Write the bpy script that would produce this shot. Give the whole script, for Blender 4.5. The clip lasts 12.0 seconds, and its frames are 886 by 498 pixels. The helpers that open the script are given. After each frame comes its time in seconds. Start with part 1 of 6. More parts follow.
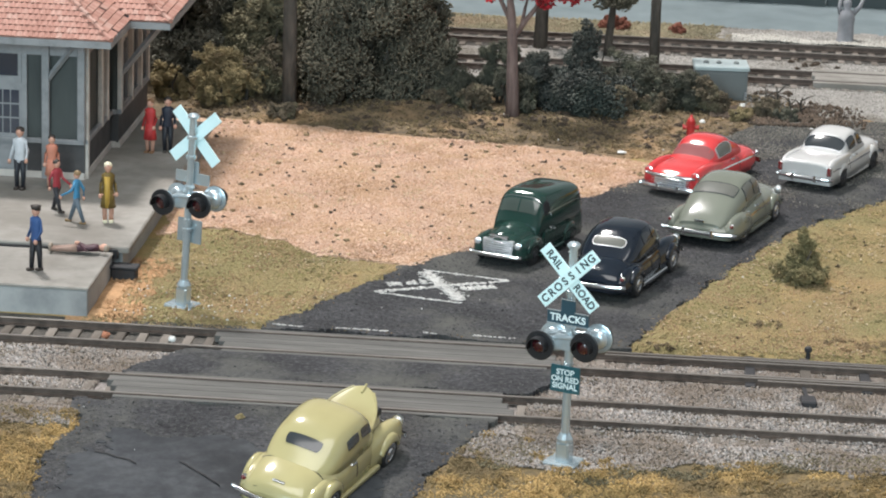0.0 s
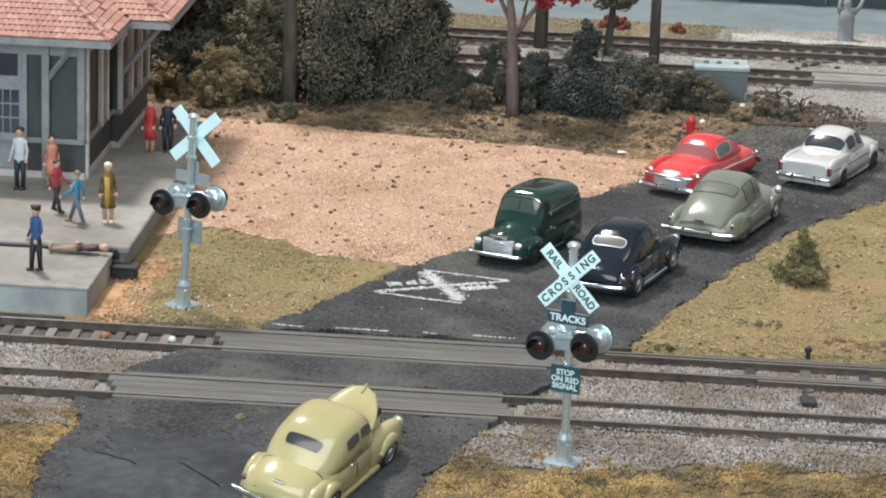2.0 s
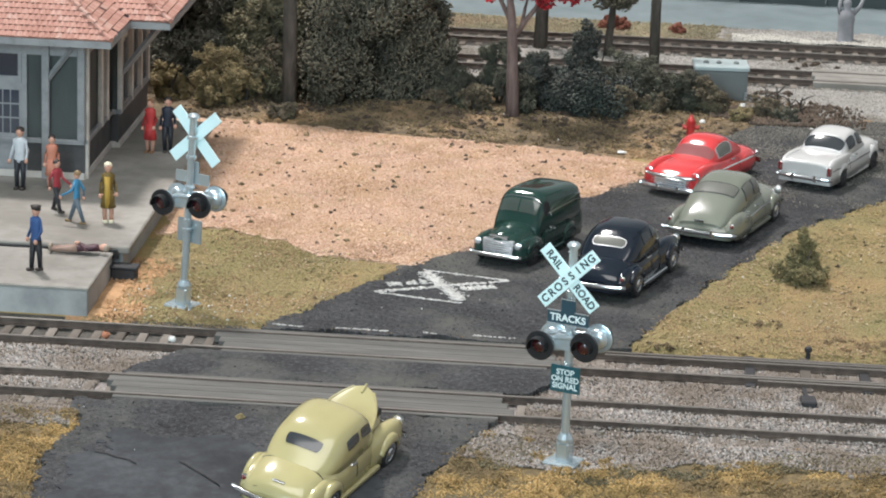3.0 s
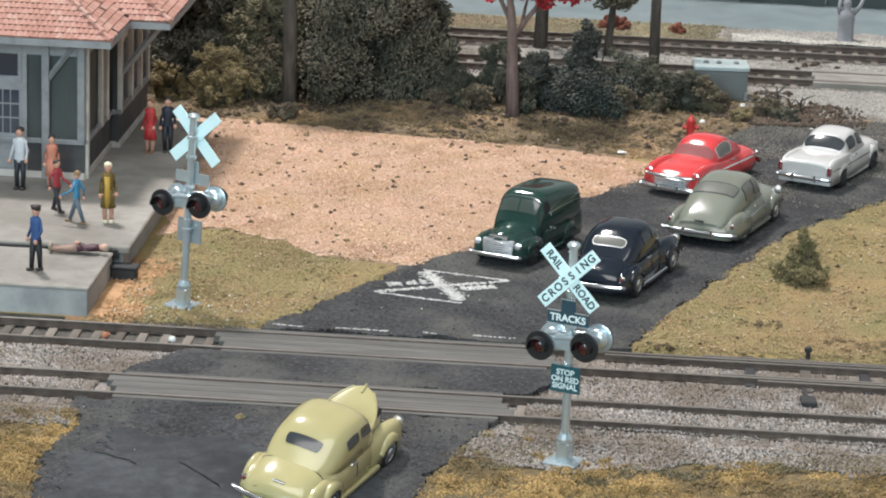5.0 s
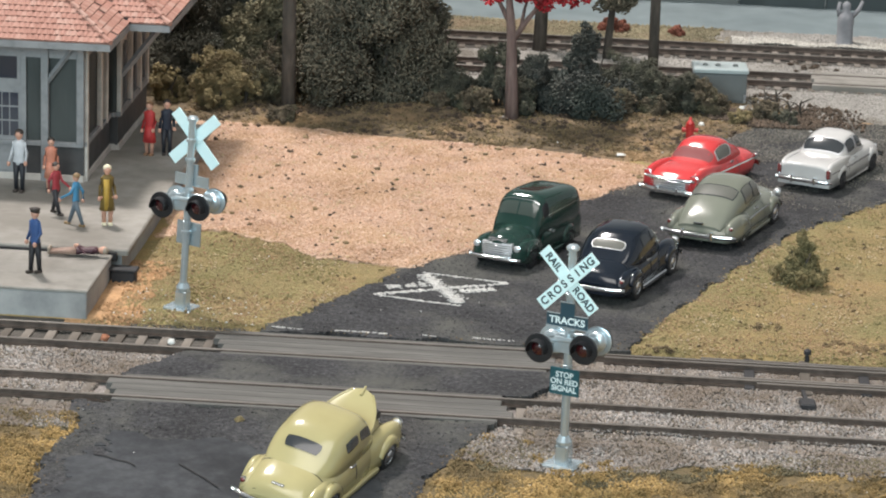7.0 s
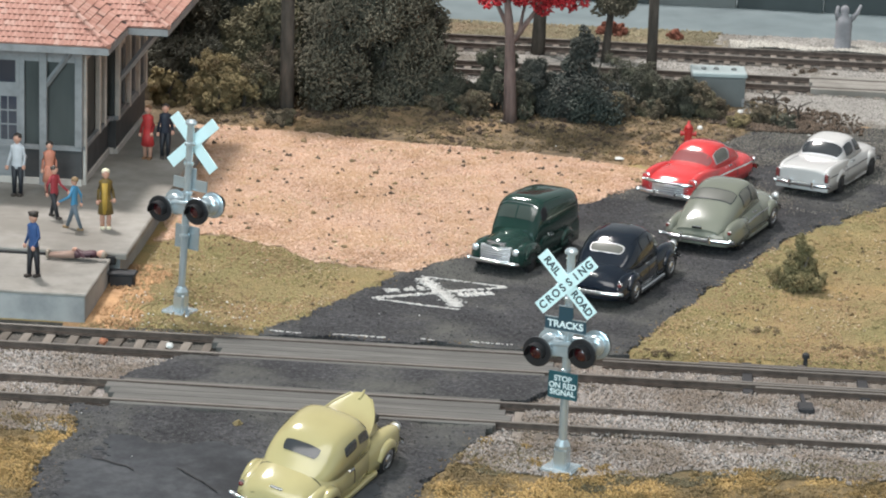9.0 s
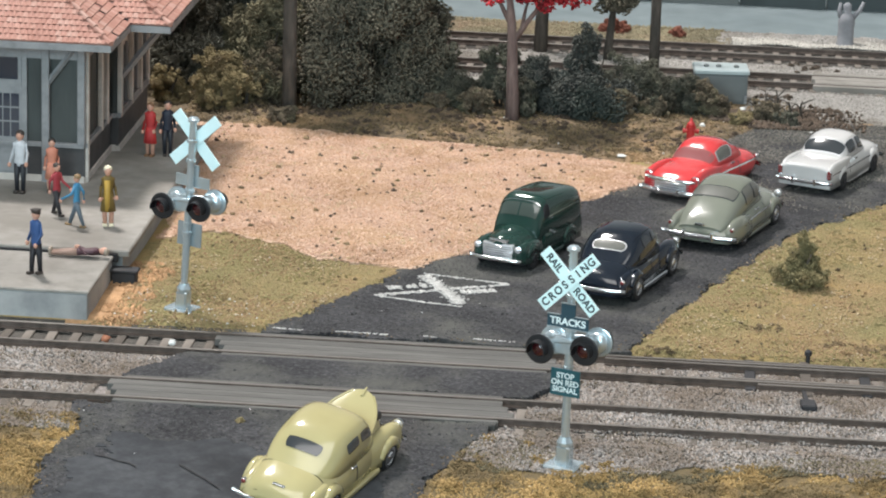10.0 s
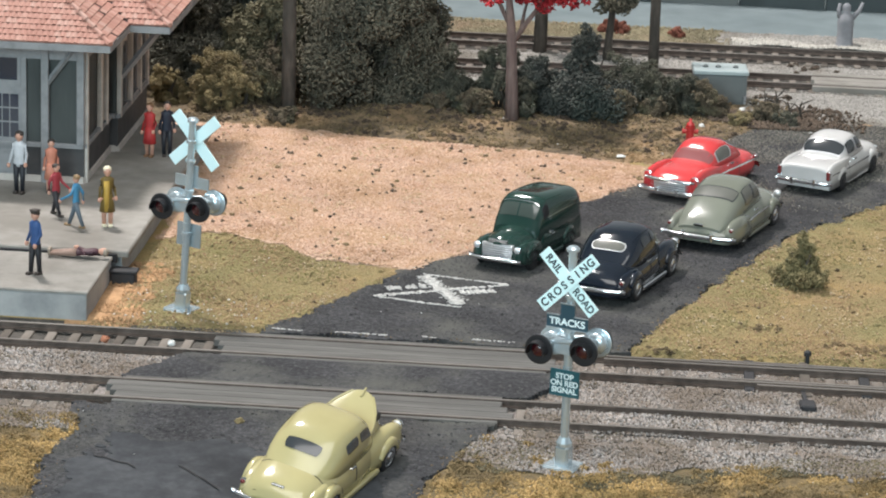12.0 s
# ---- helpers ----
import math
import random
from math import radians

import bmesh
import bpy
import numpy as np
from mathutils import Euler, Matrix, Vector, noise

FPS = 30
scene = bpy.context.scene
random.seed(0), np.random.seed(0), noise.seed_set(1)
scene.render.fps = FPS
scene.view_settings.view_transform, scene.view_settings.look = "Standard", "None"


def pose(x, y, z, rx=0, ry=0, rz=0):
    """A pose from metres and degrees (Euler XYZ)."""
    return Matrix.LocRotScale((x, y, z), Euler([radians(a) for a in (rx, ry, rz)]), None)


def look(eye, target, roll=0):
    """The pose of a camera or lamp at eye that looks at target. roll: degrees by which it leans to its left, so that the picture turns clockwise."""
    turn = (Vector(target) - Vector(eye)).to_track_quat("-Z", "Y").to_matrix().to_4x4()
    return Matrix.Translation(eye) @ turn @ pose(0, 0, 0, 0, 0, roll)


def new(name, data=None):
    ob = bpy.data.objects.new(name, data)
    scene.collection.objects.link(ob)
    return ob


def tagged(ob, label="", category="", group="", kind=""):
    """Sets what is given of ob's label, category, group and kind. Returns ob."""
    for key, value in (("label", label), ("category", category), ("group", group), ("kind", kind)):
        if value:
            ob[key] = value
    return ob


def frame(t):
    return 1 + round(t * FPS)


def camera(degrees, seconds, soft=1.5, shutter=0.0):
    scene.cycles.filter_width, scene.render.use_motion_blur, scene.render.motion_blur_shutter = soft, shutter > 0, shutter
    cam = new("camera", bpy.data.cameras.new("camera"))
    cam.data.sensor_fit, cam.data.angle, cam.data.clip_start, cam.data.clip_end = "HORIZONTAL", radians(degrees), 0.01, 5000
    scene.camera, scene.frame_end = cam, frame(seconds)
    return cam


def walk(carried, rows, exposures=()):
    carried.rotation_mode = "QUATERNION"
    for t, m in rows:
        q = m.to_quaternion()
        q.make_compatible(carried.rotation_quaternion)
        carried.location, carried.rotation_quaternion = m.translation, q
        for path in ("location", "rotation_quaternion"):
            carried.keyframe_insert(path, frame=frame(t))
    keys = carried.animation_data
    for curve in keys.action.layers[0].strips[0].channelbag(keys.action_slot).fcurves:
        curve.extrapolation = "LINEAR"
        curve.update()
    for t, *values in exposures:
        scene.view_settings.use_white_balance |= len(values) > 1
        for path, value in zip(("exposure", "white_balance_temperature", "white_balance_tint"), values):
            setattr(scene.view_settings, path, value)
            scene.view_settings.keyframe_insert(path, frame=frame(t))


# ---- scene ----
# A model railway in 1:87. Helpers take millimetres; the world is in metres.
MM = 0.001
cam = camera(16.53, 12.0, soft=2.0, shutter=0.5)
EYE, AIM, LENS = (0.0714, -0.9490, 0.2693), (0.0, 0.0, 0.0), 5400.0
BASE = look(EYE, AIM, 2.0)


def nudged(dx, dy):
    """The camera's pose, turned a little by a hand on the tripod."""
    return BASE @ Matrix.Rotation(dx / LENS, 4, "Y") @ Matrix.Rotation(dy / LENS, 4, "X")


SWAY = [(0.0, 0, 0), (5.0, 0, 0), (6.0, 0, 0), (6.5, -0.4, 1.2), (7.0, -1.4, 4.6), (8.0, -3.3, 9.0), (9.0, -4.3, 11.3),
        (9.5, -1.4, 10.0), (10.0, 0.0, 6.3), (10.5, -1.0, 3.0), (11.0, -0.7, 3.2), (11.5, -1.2, 6.5), (12.0, -1.2, 7.2)]
walk(cam, [(t, nudged(dx, dy)) for t, dx, dy in SWAY],
     [(0.0, 0.08, 6480, 11), (5.8, 0.08, 6480, 11), (6.2, 0.02, 6750, 13), (7.0, 0.03, 6720, 12), (8.2, 0.1, 6550, 11), (12.0, 0.1, 6530, 11)])

# ---- light: indoor layout under a ceiling lamp, plus added overhead and cool front fills ----
world = bpy.data.worlds.new("room_air")
scene.world = world
world.use_nodes = True
world.node_tree.nodes["Background"].inputs[0].default_value = (0.75, 0.85, 1.0, 1)
world.node_tree.nodes["Background"].inputs[1].default_value = 0.4


def area(name, eye, aim, w, h, watts, colour):
    d = bpy.data.lights.new(name, "AREA")
    d.shape, d.size, d.size_y, d.energy, d.color = "RECTANGLE", w, h, watts, colour
    ob = new(name, d)
    ob.matrix_world = look(eye, aim)
    return ob


area("ceiling_lamp", (-0.46, 0.54, 1.45), (0, 0, 0), 0.19, 0.17, 32, (1.0, 0.965, 0.93))
# broad soft fill, added overhead to brighten the dark areas
area("overhead_fill", (0.15, -0.75, 1.6), (0, 0, 0), 1.6, 1.0, 20.5, (1.0, 0.975, 0.95))
# unseen cool light added from behind the viewer; the room has no window
area("cool_front_fill", (-0.35, -1.9, 0.62), (0, 0, 0), 1.0, 0.6, 24, (0.66, 0.89, 0.98))


# ---- materials ----
def ramp_node(nt, colours, spots=None):
    r = nt.nodes.new("ShaderNodeValToRGB")
    n = len(colours)
    while len(r.color_ramp.elements) < n:
        r.color_ramp.elements.new(0.5)
    for i, c in enumerate(colours):
        r.color_ramp.elements[i].position = spots[i] if spots else i / max(1, n - 1)
        r.color_ramp.elements[i].color = (*c, 1)
    return r


def surface(name, colours, scale=400.0, rough=0.8, metal=0.0, bump=0.0, bump_scale=None, fine=0.25, by_piece=False, by_thing=False,
            coat=0.0, big=60.0, spots=None, low=0.25, high=0.75, ior=1.5, stretch=(1, 1, 1), blot=None, blot_scale=25.0, blot_edge=(0.5, 0.62)):
    """A node material: a colour ramp driven by noise (or by each piece's own chance), mottled at a second scale, with relief."""
    m = bpy.data.materials.new(name)
    m.use_nodes = True
    nt = m.node_tree
    link = nt.links.new
    b = nt.nodes["Principled BSDF"]
    b.inputs["Roughness"].default_value, b.inputs["Metallic"].default_value = rough, metal
    b.inputs["Coat Weight"].default_value, b.inputs["Coat Roughness"].default_value = coat, 0.06
    b.inputs["IOR"].default_value = ior
    tc = nt.nodes.new("ShaderNodeTexCoord")
    mp = nt.nodes.new("ShaderNodeMapping")
    mp.inputs["Scale"].default_value = stretch
    link(tc.outputs["Object"], mp.inputs["Vector"])

    def fuzz(s, detail=4.0):
        n = nt.nodes.new("ShaderNodeTexNoise")
        n.inputs["Scale"].default_value, n.inputs["Detail"].default_value, n.inputs["Roughness"].default_value = s, detail, 0.65
        link(mp.outputs["Vector"], n.inputs["Vector"])
        return n.outputs["Fac"]

    grain = fuzz(scale)
    rng = nt.nodes.new("ShaderNodeMapRange")
    rng.inputs[1].default_value, rng.inputs[2].default_value = low, high
    link(grain, rng.inputs[0])
    ramp = ramp_node(nt, colours, spots)
    if by_piece or by_thing:
        g = nt.nodes.new("ShaderNodeNewGeometry" if by_piece else "ShaderNodeObjectInfo")
        mix = nt.nodes.new("ShaderNodeMix")
        mix.inputs[0].default_value = 0.25
        link(g.outputs["Random Per Island" if by_piece else "Random"], mix.inputs[2])
        link(rng.outputs[0], mix.inputs[3])
        link(mix.outputs[0], ramp.inputs[0])
    else:
        link(rng.outputs[0], ramp.inputs[0])
    hsv = nt.nodes.new("ShaderNodeHueSaturation")
    val = nt.nodes.new("ShaderNodeMapRange")
    val.inputs[1].default_value, val.inputs[2].default_value = 0.3, 0.7
    val.inputs[3].default_value, val.inputs[4].default_value = 1 - fine, 1 + fine
    link(fuzz(big, 3.0), val.inputs[0])
    link(val.outputs[0], hsv.inputs["Value"])
    link(ramp.outputs[0], hsv.inputs["Color"])
    last = hsv.outputs[0]
    if blot:
        mr = nt.nodes.new("ShaderNodeMapRange")
        mr.inputs[1].default_value, mr.inputs[2].default_value = blot_edge
        link(fuzz(blot_scale, 5.0), mr.inputs[0])
        mx = nt.nodes.new("ShaderNodeMix")
        mx.data_type = "RGBA"
        mult = nt.nodes.new("ShaderNodeMath")
        mult.operation = "MULTIPLY"
        mult.inputs[1].default_value = 0.75
        link(mr.outputs[0], mult.inputs[0])
        link(mult.outputs[0], mx.inputs[0])
        link(last, mx.inputs[6])
        mx.inputs[7].default_value = (*blot, 1)
        last = mx.outputs[2]
    link(last, b.inputs["Base Color"])
    if bump:
        bp = nt.nodes.new("ShaderNodeBump")
        bp.inputs["Strength"].default_value, bp.inputs["Distance"].default_value = bump, 0.001
        link(fuzz(bump_scale or scale * 1.6), bp.inputs["Height"])
        link(bp.outputs[0], b.inputs["Normal"])
    return m


def paint(name, c, rough=0.22, coat=0.6, fine=0.06):
    lo = tuple(x * 0.93 for x in c)
    return surface(name, [lo, c], scale=150, rough=rough, coat=coat, fine=fine, big=40, bump=0.02, bump_scale=300)


def matt(name, c, rough=0.7, fine=0.12, bump=0.15):
    return surface(name, [tuple(x * 0.8 for x in c), c, tuple(min(1, x * 1.12) for x in c)], scale=350, rough=rough, fine=fine, bump=bump)


M = dict(
    asphalt=surface("asphalt", [(0.028, 0.028, 0.031), (0.06, 0.06, 0.064), (0.12, 0.12, 0.122)], 700, 0.95, bump=0.9, fine=0.3, big=45, ior=1.25, spots=[0, 0.55, 1], blot=(0.122, 0.122, 0.11), blot_scale=24, blot_edge=(0.47, 0.63)),
    worn_asphalt=surface("worn_asphalt", [(0.036, 0.038, 0.043), (0.052, 0.055, 0.060), (0.070, 0.073, 0.078)], 250, 0.95, bump=0.12, fine=0.25, big=30, ior=1.25, blot=(0.03, 0.031, 0.034), blot_scale=40),
    crumbs=surface("asphalt_crumbs", [(0.018, 0.018, 0.02), (0.04, 0.04, 0.043), (0.10, 0.098, 0.096), (0.055, 0.05, 0.044)], 900, 0.9, by_piece=True),
    turf=surface("olive_turf", [(0.135, 0.11, 0.045), (0.24, 0.195, 0.085), (0.33, 0.262, 0.125)], 700, 0.95, bump=0.7, fine=0.2, big=35, blot=(0.36, 0.24, 0.10)),
    turf_bits=surface("turf_bits", [(0.145, 0.123, 0.052), (0.235, 0.198, 0.09), (0.305, 0.25, 0.125), (0.24, 0.222, 0.10), (0.385, 0.30, 0.17)], 900, 0.95, by_piece=True, big=30, fine=0.2, blot=(0.40, 0.27, 0.15), blot_scale=22, blot_edge=(0.42, 0.58)),
    gold=surface("golden_turf", [(0.09, 0.065, 0.035), (0.16, 0.115, 0.055), (0.25, 0.17, 0.075)], 600, 0.95, bump=0.8, fine=0.3, big=40, blot=(0.10, 0.085, 0.05), blot_scale=35),
    gold_bits=surface("golden_turf_bits", [(0.19, 0.125, 0.05), (0.34, 0.222, 0.085), (0.44, 0.295, 0.125), (0.30, 0.215, 0.085)], 900, 0.95, by_piece=True, big=40, fine=0.3, blot=(0.11, 0.085, 0.05), blot_scale=30, blot_edge=(0.46, 0.56)),
    sand=surface("orange_earth", [(0.34, 0.19, 0.09), (0.54, 0.33, 0.18)], 500, 0.95, bump=0.7, fine=0.3),
    lot=surface("pink_gravel", [(0.40, 0.25, 0.17), (0.54, 0.37, 0.27), (0.60, 0.44, 0.34)], 900, 0.95, bump=0.6, fine=0.12, big=25),
    lot_bits=surface("pink_gravel_bits", [(0.26, 0.145, 0.095), (0.46, 0.295, 0.21), (0.58, 0.41, 0.32), (0.50, 0.29, 0.18), (0.70, 0.56, 0.48)], 900, 0.95, by_piece=True, fine=0.18, big=70, blot=(0.46, 0.30, 0.17), blot_scale=38, blot_edge=(0.44, 0.62)),
    green_bits=surface("green_turf_bits", [(0.125, 0.115, 0.042), (0.20, 0.18, 0.066), (0.28, 0.242, 0.10)], 900, 0.95, by_piece=True, fine=0.2),
    rust_bits=surface("rusty_turf_bits", [(0.15, 0.09, 0.05), (0.27, 0.165, 0.09), (0.36, 0.23, 0.13), (0.42, 0.32, 0.22)], 900, 0.95, by_piece=True, fine=0.2),
    moss_bits=surface("mossy_crumbs", [(0.07, 0.062, 0.042), (0.14, 0.118, 0.07), (0.22, 0.175, 0.095)], 900, 0.95, by_piece=True, fine=0.25),
    straw_bits=surface("straw_crumbs", [(0.30, 0.20, 0.10), (0.46, 0.34, 0.18), (0.58, 0.47, 0.33), (0.36, 0.21, 0.11)], 900, 0.95, by_piece=True, fine=0.2),
    specks=surface("white_specks", [(0.5, 0.5, 0.48), (0.75, 0.75, 0.73)], 900, 0.9, by_piece=True),
    dark_bits=surface("dark_litter", [(0.04, 0.03, 0.024), (0.085, 0.062, 0.045), (0.13, 0.092, 0.066)], 900, 0.95, by_piece=True),
    soil=surface("brown_soil", [(0.05, 0.038, 0.026), (0.125, 0.092, 0.056), (0.26, 0.18, 0.105)], 300, 0.95, bump=0.9, fine=0.35, big=50, blot=(0.34, 0.22, 0.12), blot_scale=22),
    dust_bits=surface("road_grit", [(0.06, 0.057, 0.053), (0.13, 0.122, 0.11), (0.25, 0.235, 0.21), (0.18, 0.145, 0.11)], 900, 0.95, by_piece=True, fine=0.3),
    weed_bits=surface("pale_weed_bits", [(0.14, 0.12, 0.075), (0.22, 0.19, 0.12), (0.30, 0.26, 0.17), (0.19, 0.19, 0.12)], 900, 0.95, by_piece=True, fine=0.3, big=40, blot=(0.30, 0.22, 0.15), blot_scale=25),
    weeds=surface("straw_ground", [(0.13, 0.11, 0.07), (0.20, 0.17, 0.11), (0.27, 0.23, 0.15)], 500, 0.95, bump=0.7, fine=0.3, big=40),
    white_stones=surface("whitish_stone", [(0.26, 0.24, 0.215), (0.40, 0.38, 0.345), (0.52, 0.50, 0.46)], 900, 0.95, by_piece=True, fine=0.2),
    tan_bits=surface("tan_grains", [(0.26, 0.15, 0.085), (0.40, 0.24, 0.14), (0.50, 0.33, 0.21)], 900, 0.95, by_piece=True, fine=0.2),
    dirt_bits=surface("ballast_dirt_bits", [(0.04, 0.034, 0.028), (0.09, 0.072, 0.055), (0.17, 0.135, 0.095), (0.12, 0.105, 0.06)], 900, 0.95, by_piece=True, fine=0.3),
    soil_bits=surface("leaf_litter", [(0.055, 0.042, 0.026), (0.13, 0.095, 0.055), (0.22, 0.16, 0.09), (0.16, 0.13, 0.055)], 900, 0.95, by_piece=True, fine=0.35, big=50, blot=(0.36, 0.23, 0.12), blot_scale=22, blot_edge=(0.55, 0.65)),
    ballast=surface("grey_ballast", [(0.14, 0.12, 0.11), (0.27, 0.24, 0.225), (0.38, 0.35, 0.33)], 900, 0.9, bump=0.8, fine=0.2),
    ballast_bits=surface("ballast_stones", [(0.06, 0.052, 0.048), (0.21, 0.194, 0.184), (0.42, 0.395, 0.38), (0.27, 0.21, 0.165), (0.70, 0.68, 0.66)], 900, 0.9, by_piece=True, fine=0.3, blot=(0.14, 0.105, 0.077), blot_scale=30, blot_edge=(0.43, 0.57)),
    cinder=surface("dark_cinder_and_tie_shade", [(0.03, 0.027, 0.024), (0.075, 0.068, 0.06), (0.12, 0.105, 0.09)], 600, 0.9, bump=0.8, fine=0.3),
    pale=surface("pale_gravel", [(0.18, 0.165, 0.152), (0.30, 0.283, 0.262), (0.40, 0.382, 0.355)], 600, 0.95, bump=0.6, fine=0.25, big=40, blot=(0.16, 0.14, 0.115), blot_scale=22),
    pale_bits=surface("pale_gravel_bits", [(0.16, 0.147, 0.134), (0.30, 0.283, 0.262), (0.43, 0.412, 0.385)], 900, 0.95, by_piece=True, fine=0.25, blot=(0.15, 0.13, 0.105), blot_scale=22),
    street=surface("pale_street", [(0.135, 0.17, 0.182), (0.18, 0.22, 0.232)], 60, 0.7, fine=0.1, big=15),
    rail=surface("rusty_rail", [(0.04, 0.028, 0.022), (0.08, 0.058, 0.047), (0.115, 0.087, 0.072)], 300, 0.6, metal=0.1, fine=0.2, bump=0.2),
    railhead=surface("polished_railhead", [(0.12, 0.105, 0.092), (0.19, 0.172, 0.155)], 200, 0.45, metal=0.4, stretch=(0.1, 1, 1)),
    tie=surface("weathered_tie", [(0.06, 0.049, 0.04), (0.12, 0.102, 0.086), (0.20, 0.175, 0.152)], 500, 0.9, bump=0.5, by_thing=True, stretch=(1, 0.15, 1)),
    plank=surface("crossing_planks", [(0.065, 0.062, 0.057), (0.10, 0.096, 0.09), (0.145, 0.14, 0.13)], 350, 0.85, bump=0.3, stretch=(0.1, 1, 1), fine=0.2),
    concrete=surface("platform_concrete", [(0.18, 0.168, 0.152), (0.245, 0.23, 0.208), (0.29, 0.272, 0.25)], 120, 0.85, bump=0.1, fine=0.16, big=25, blot=(0.17, 0.155, 0.135), blot_scale=18),
    plaster=surface("stained_plaster", [(0.23, 0.24, 0.245), (0.34, 0.343, 0.34), (0.40, 0.40, 0.395)], 90, 0.85, bump=0.15, fine=0.2, big=40),
    # silver, tinted and brightened to carry the cyan glare on the signals
    silver=surface("silver_with_cyan_glare", [(0.48, 0.57, 0.61), (0.64, 0.72, 0.76)], 200, 0.26, metal=0.7, fine=0.1),
    chrome=surface("chrome", [(0.72, 0.74, 0.76), (0.85, 0.86, 0.88)], 100, 0.14, metal=1.0, fine=0.05),
    # pale enamel with the cyan light on the blades put into its colour
    sign_paint=paint("sign_enamel_with_cyan_light", (0.74, 0.96, 0.98), 0.45, 0.2),
    sign_dark=paint("dark_sign_enamel", (0.02, 0.06, 0.085), 0.4, 0.2),
    sign_teal=paint("teal_sign_enamel", (0.016, 0.085, 0.105), 0.4, 0.2),
    black=matt("black_enamel", (0.012, 0.012, 0.014), 0.45),
    lens=paint("red_lens", (0.045, 0.006, 0.008), 0.2, 0.8),
    ink=matt("sign_ink", (0.015, 0.04, 0.05), 0.6),
    white_ink=matt("white_ink", (0.75, 0.85, 0.86), 0.6),
    glass=paint("dark_car_glass", (0.035, 0.04, 0.045), 0.16, 0.5),
    red_glass=paint("clear_glass_over_red_cabin", (0.26, 0.085, 0.085), 0.14, 0.5),
    rust_stone=matt("rust_stone", (0.34, 0.14, 0.08), 0.9),
    # slightly green glass; the windshield's greenish reflection is put into the colour
    green_glass=paint("green_glass_with_reflection_tint", (0.055, 0.072, 0.064), 0.13, 0.5),
    pale_glass=paint("clear_car_glass", (0.13, 0.13, 0.115), 0.25, 0.3),
    cabin_dark=matt("cabin_shadow", (0.01, 0.01, 0.012), 0.8),
    tyre=matt("black_tyre", (0.014, 0.014, 0.015), 0.75),
    road_paint=surface("worn_road_paint", [(0.26, 0.25, 0.24), (0.52, 0.51, 0.49), (0.64, 0.63, 0.61)], 500, 0.85, bump=0.5, fine=0.2),
    bark=surface("grey_bark", [(0.035, 0.03, 0.026), (0.075, 0.065, 0.055), (0.12, 0.10, 0.085)], 500, 0.95, bump=0.8, stretch=(1, 1, 0.2)),
    pink_bark=surface("mauve_bark", [(0.09, 0.065, 0.06), (0.17, 0.12, 0.11), (0.24, 0.18, 0.16)], 500, 0.95, bump=0.8, stretch=(1, 1, 0.2)),
    leaf_dark=surface("dark_foliage", [(0.112, 0.10, 0.074), (0.158, 0.143, 0.104), (0.215, 0.192, 0.138)], 160, 0.95, big=45, fine=0.3, low=0.3, high=0.7, bump=0.5, bump_scale=700, blot=(0.098, 0.098, 0.076), blot_scale=40),
    # paler than leaf_dark, to lift the shrubs that stand in shade behind the depot
    leaf_grey=surface("lifted_grey_foliage", [(0.13, 0.127, 0.105), (0.19, 0.184, 0.146), (0.255, 0.243, 0.19)], 160, 0.95, big=45, fine=0.3, low=0.3, high=0.7, bump=0.5, bump_scale=700, blot=(0.12, 0.124, 0.102), blot_scale=40),
    leaf_olive=surface("olive_foliage", [(0.16, 0.13, 0.068), (0.27, 0.215, 0.11), (0.40, 0.325, 0.18)], 220, 0.95, big=70, fine=0.3, low=0.3, high=0.7, bump=0.4, bump_scale=900, blot=(0.15, 0.105, 0.07), blot_scale=55),
    leaf_brown=surface("brown_foliage", [(0.09, 0.072, 0.05), (0.14, 0.112, 0.075), (0.21, 0.17, 0.11)], 220, 0.95, big=70, fine=0.3, low=0.3, high=0.7, bump=0.4, bump_scale=900, blot=(0.10, 0.105, 0.06), blot_scale=55),
    leaf_moss=surface("moss_foliage", [(0.13, 0.117, 0.075), (0.20, 0.178, 0.11), (0.28, 0.245, 0.155)], 160, 0.95, big=45, fine=0.3, low=0.3, high=0.7, bump=0.5, bump_scale=700, blot=(0.115, 0.12, 0.08), blot_scale=40),
    # darker copies of leaf_dark and leaf_grey, toning down the right-hand shrubs
    leaf_pine=surface("pine_foliage", [(0.045, 0.05, 0.046), (0.068, 0.073, 0.064), (0.10, 0.102, 0.084)], 160, 0.95, big=45, fine=0.3, low=0.3, high=0.7, bump=0.5, bump_scale=700, blot=(0.04, 0.055, 0.046), blot_scale=40),
    leaf_sage=surface("sage_foliage", [(0.06, 0.06, 0.047), (0.092, 0.09, 0.066), (0.14, 0.132, 0.092)], 160, 0.95, big=45, fine=0.3, low=0.3, high=0.7, bump=0.5, bump_scale=700, blot=(0.055, 0.068, 0.045), blot_scale=40),
    leaf_bush=surface("bush_foliage", [(0.12, 0.105, 0.05), (0.19, 0.165, 0.08), (0.29, 0.245, 0.125)], 220, 0.95, big=70, fine=0.3, low=0.3, high=0.7, bump=0.4, bump_scale=900, blot=(0.24, 0.17, 0.09), blot_scale=55),
    leaf_red=surface("red_foliage", [(0.14, 0.006, 0.01), (0.45, 0.02, 0.03), (0.62, 0.05, 0.06)], 900, 0.9, by_piece=True, big=70, fine=0.35),
    leaf_rust=surface("rust_foliage", [(0.16, 0.06, 0.04), (0.28, 0.10, 0.065)], 900, 0.95, by_piece=True),
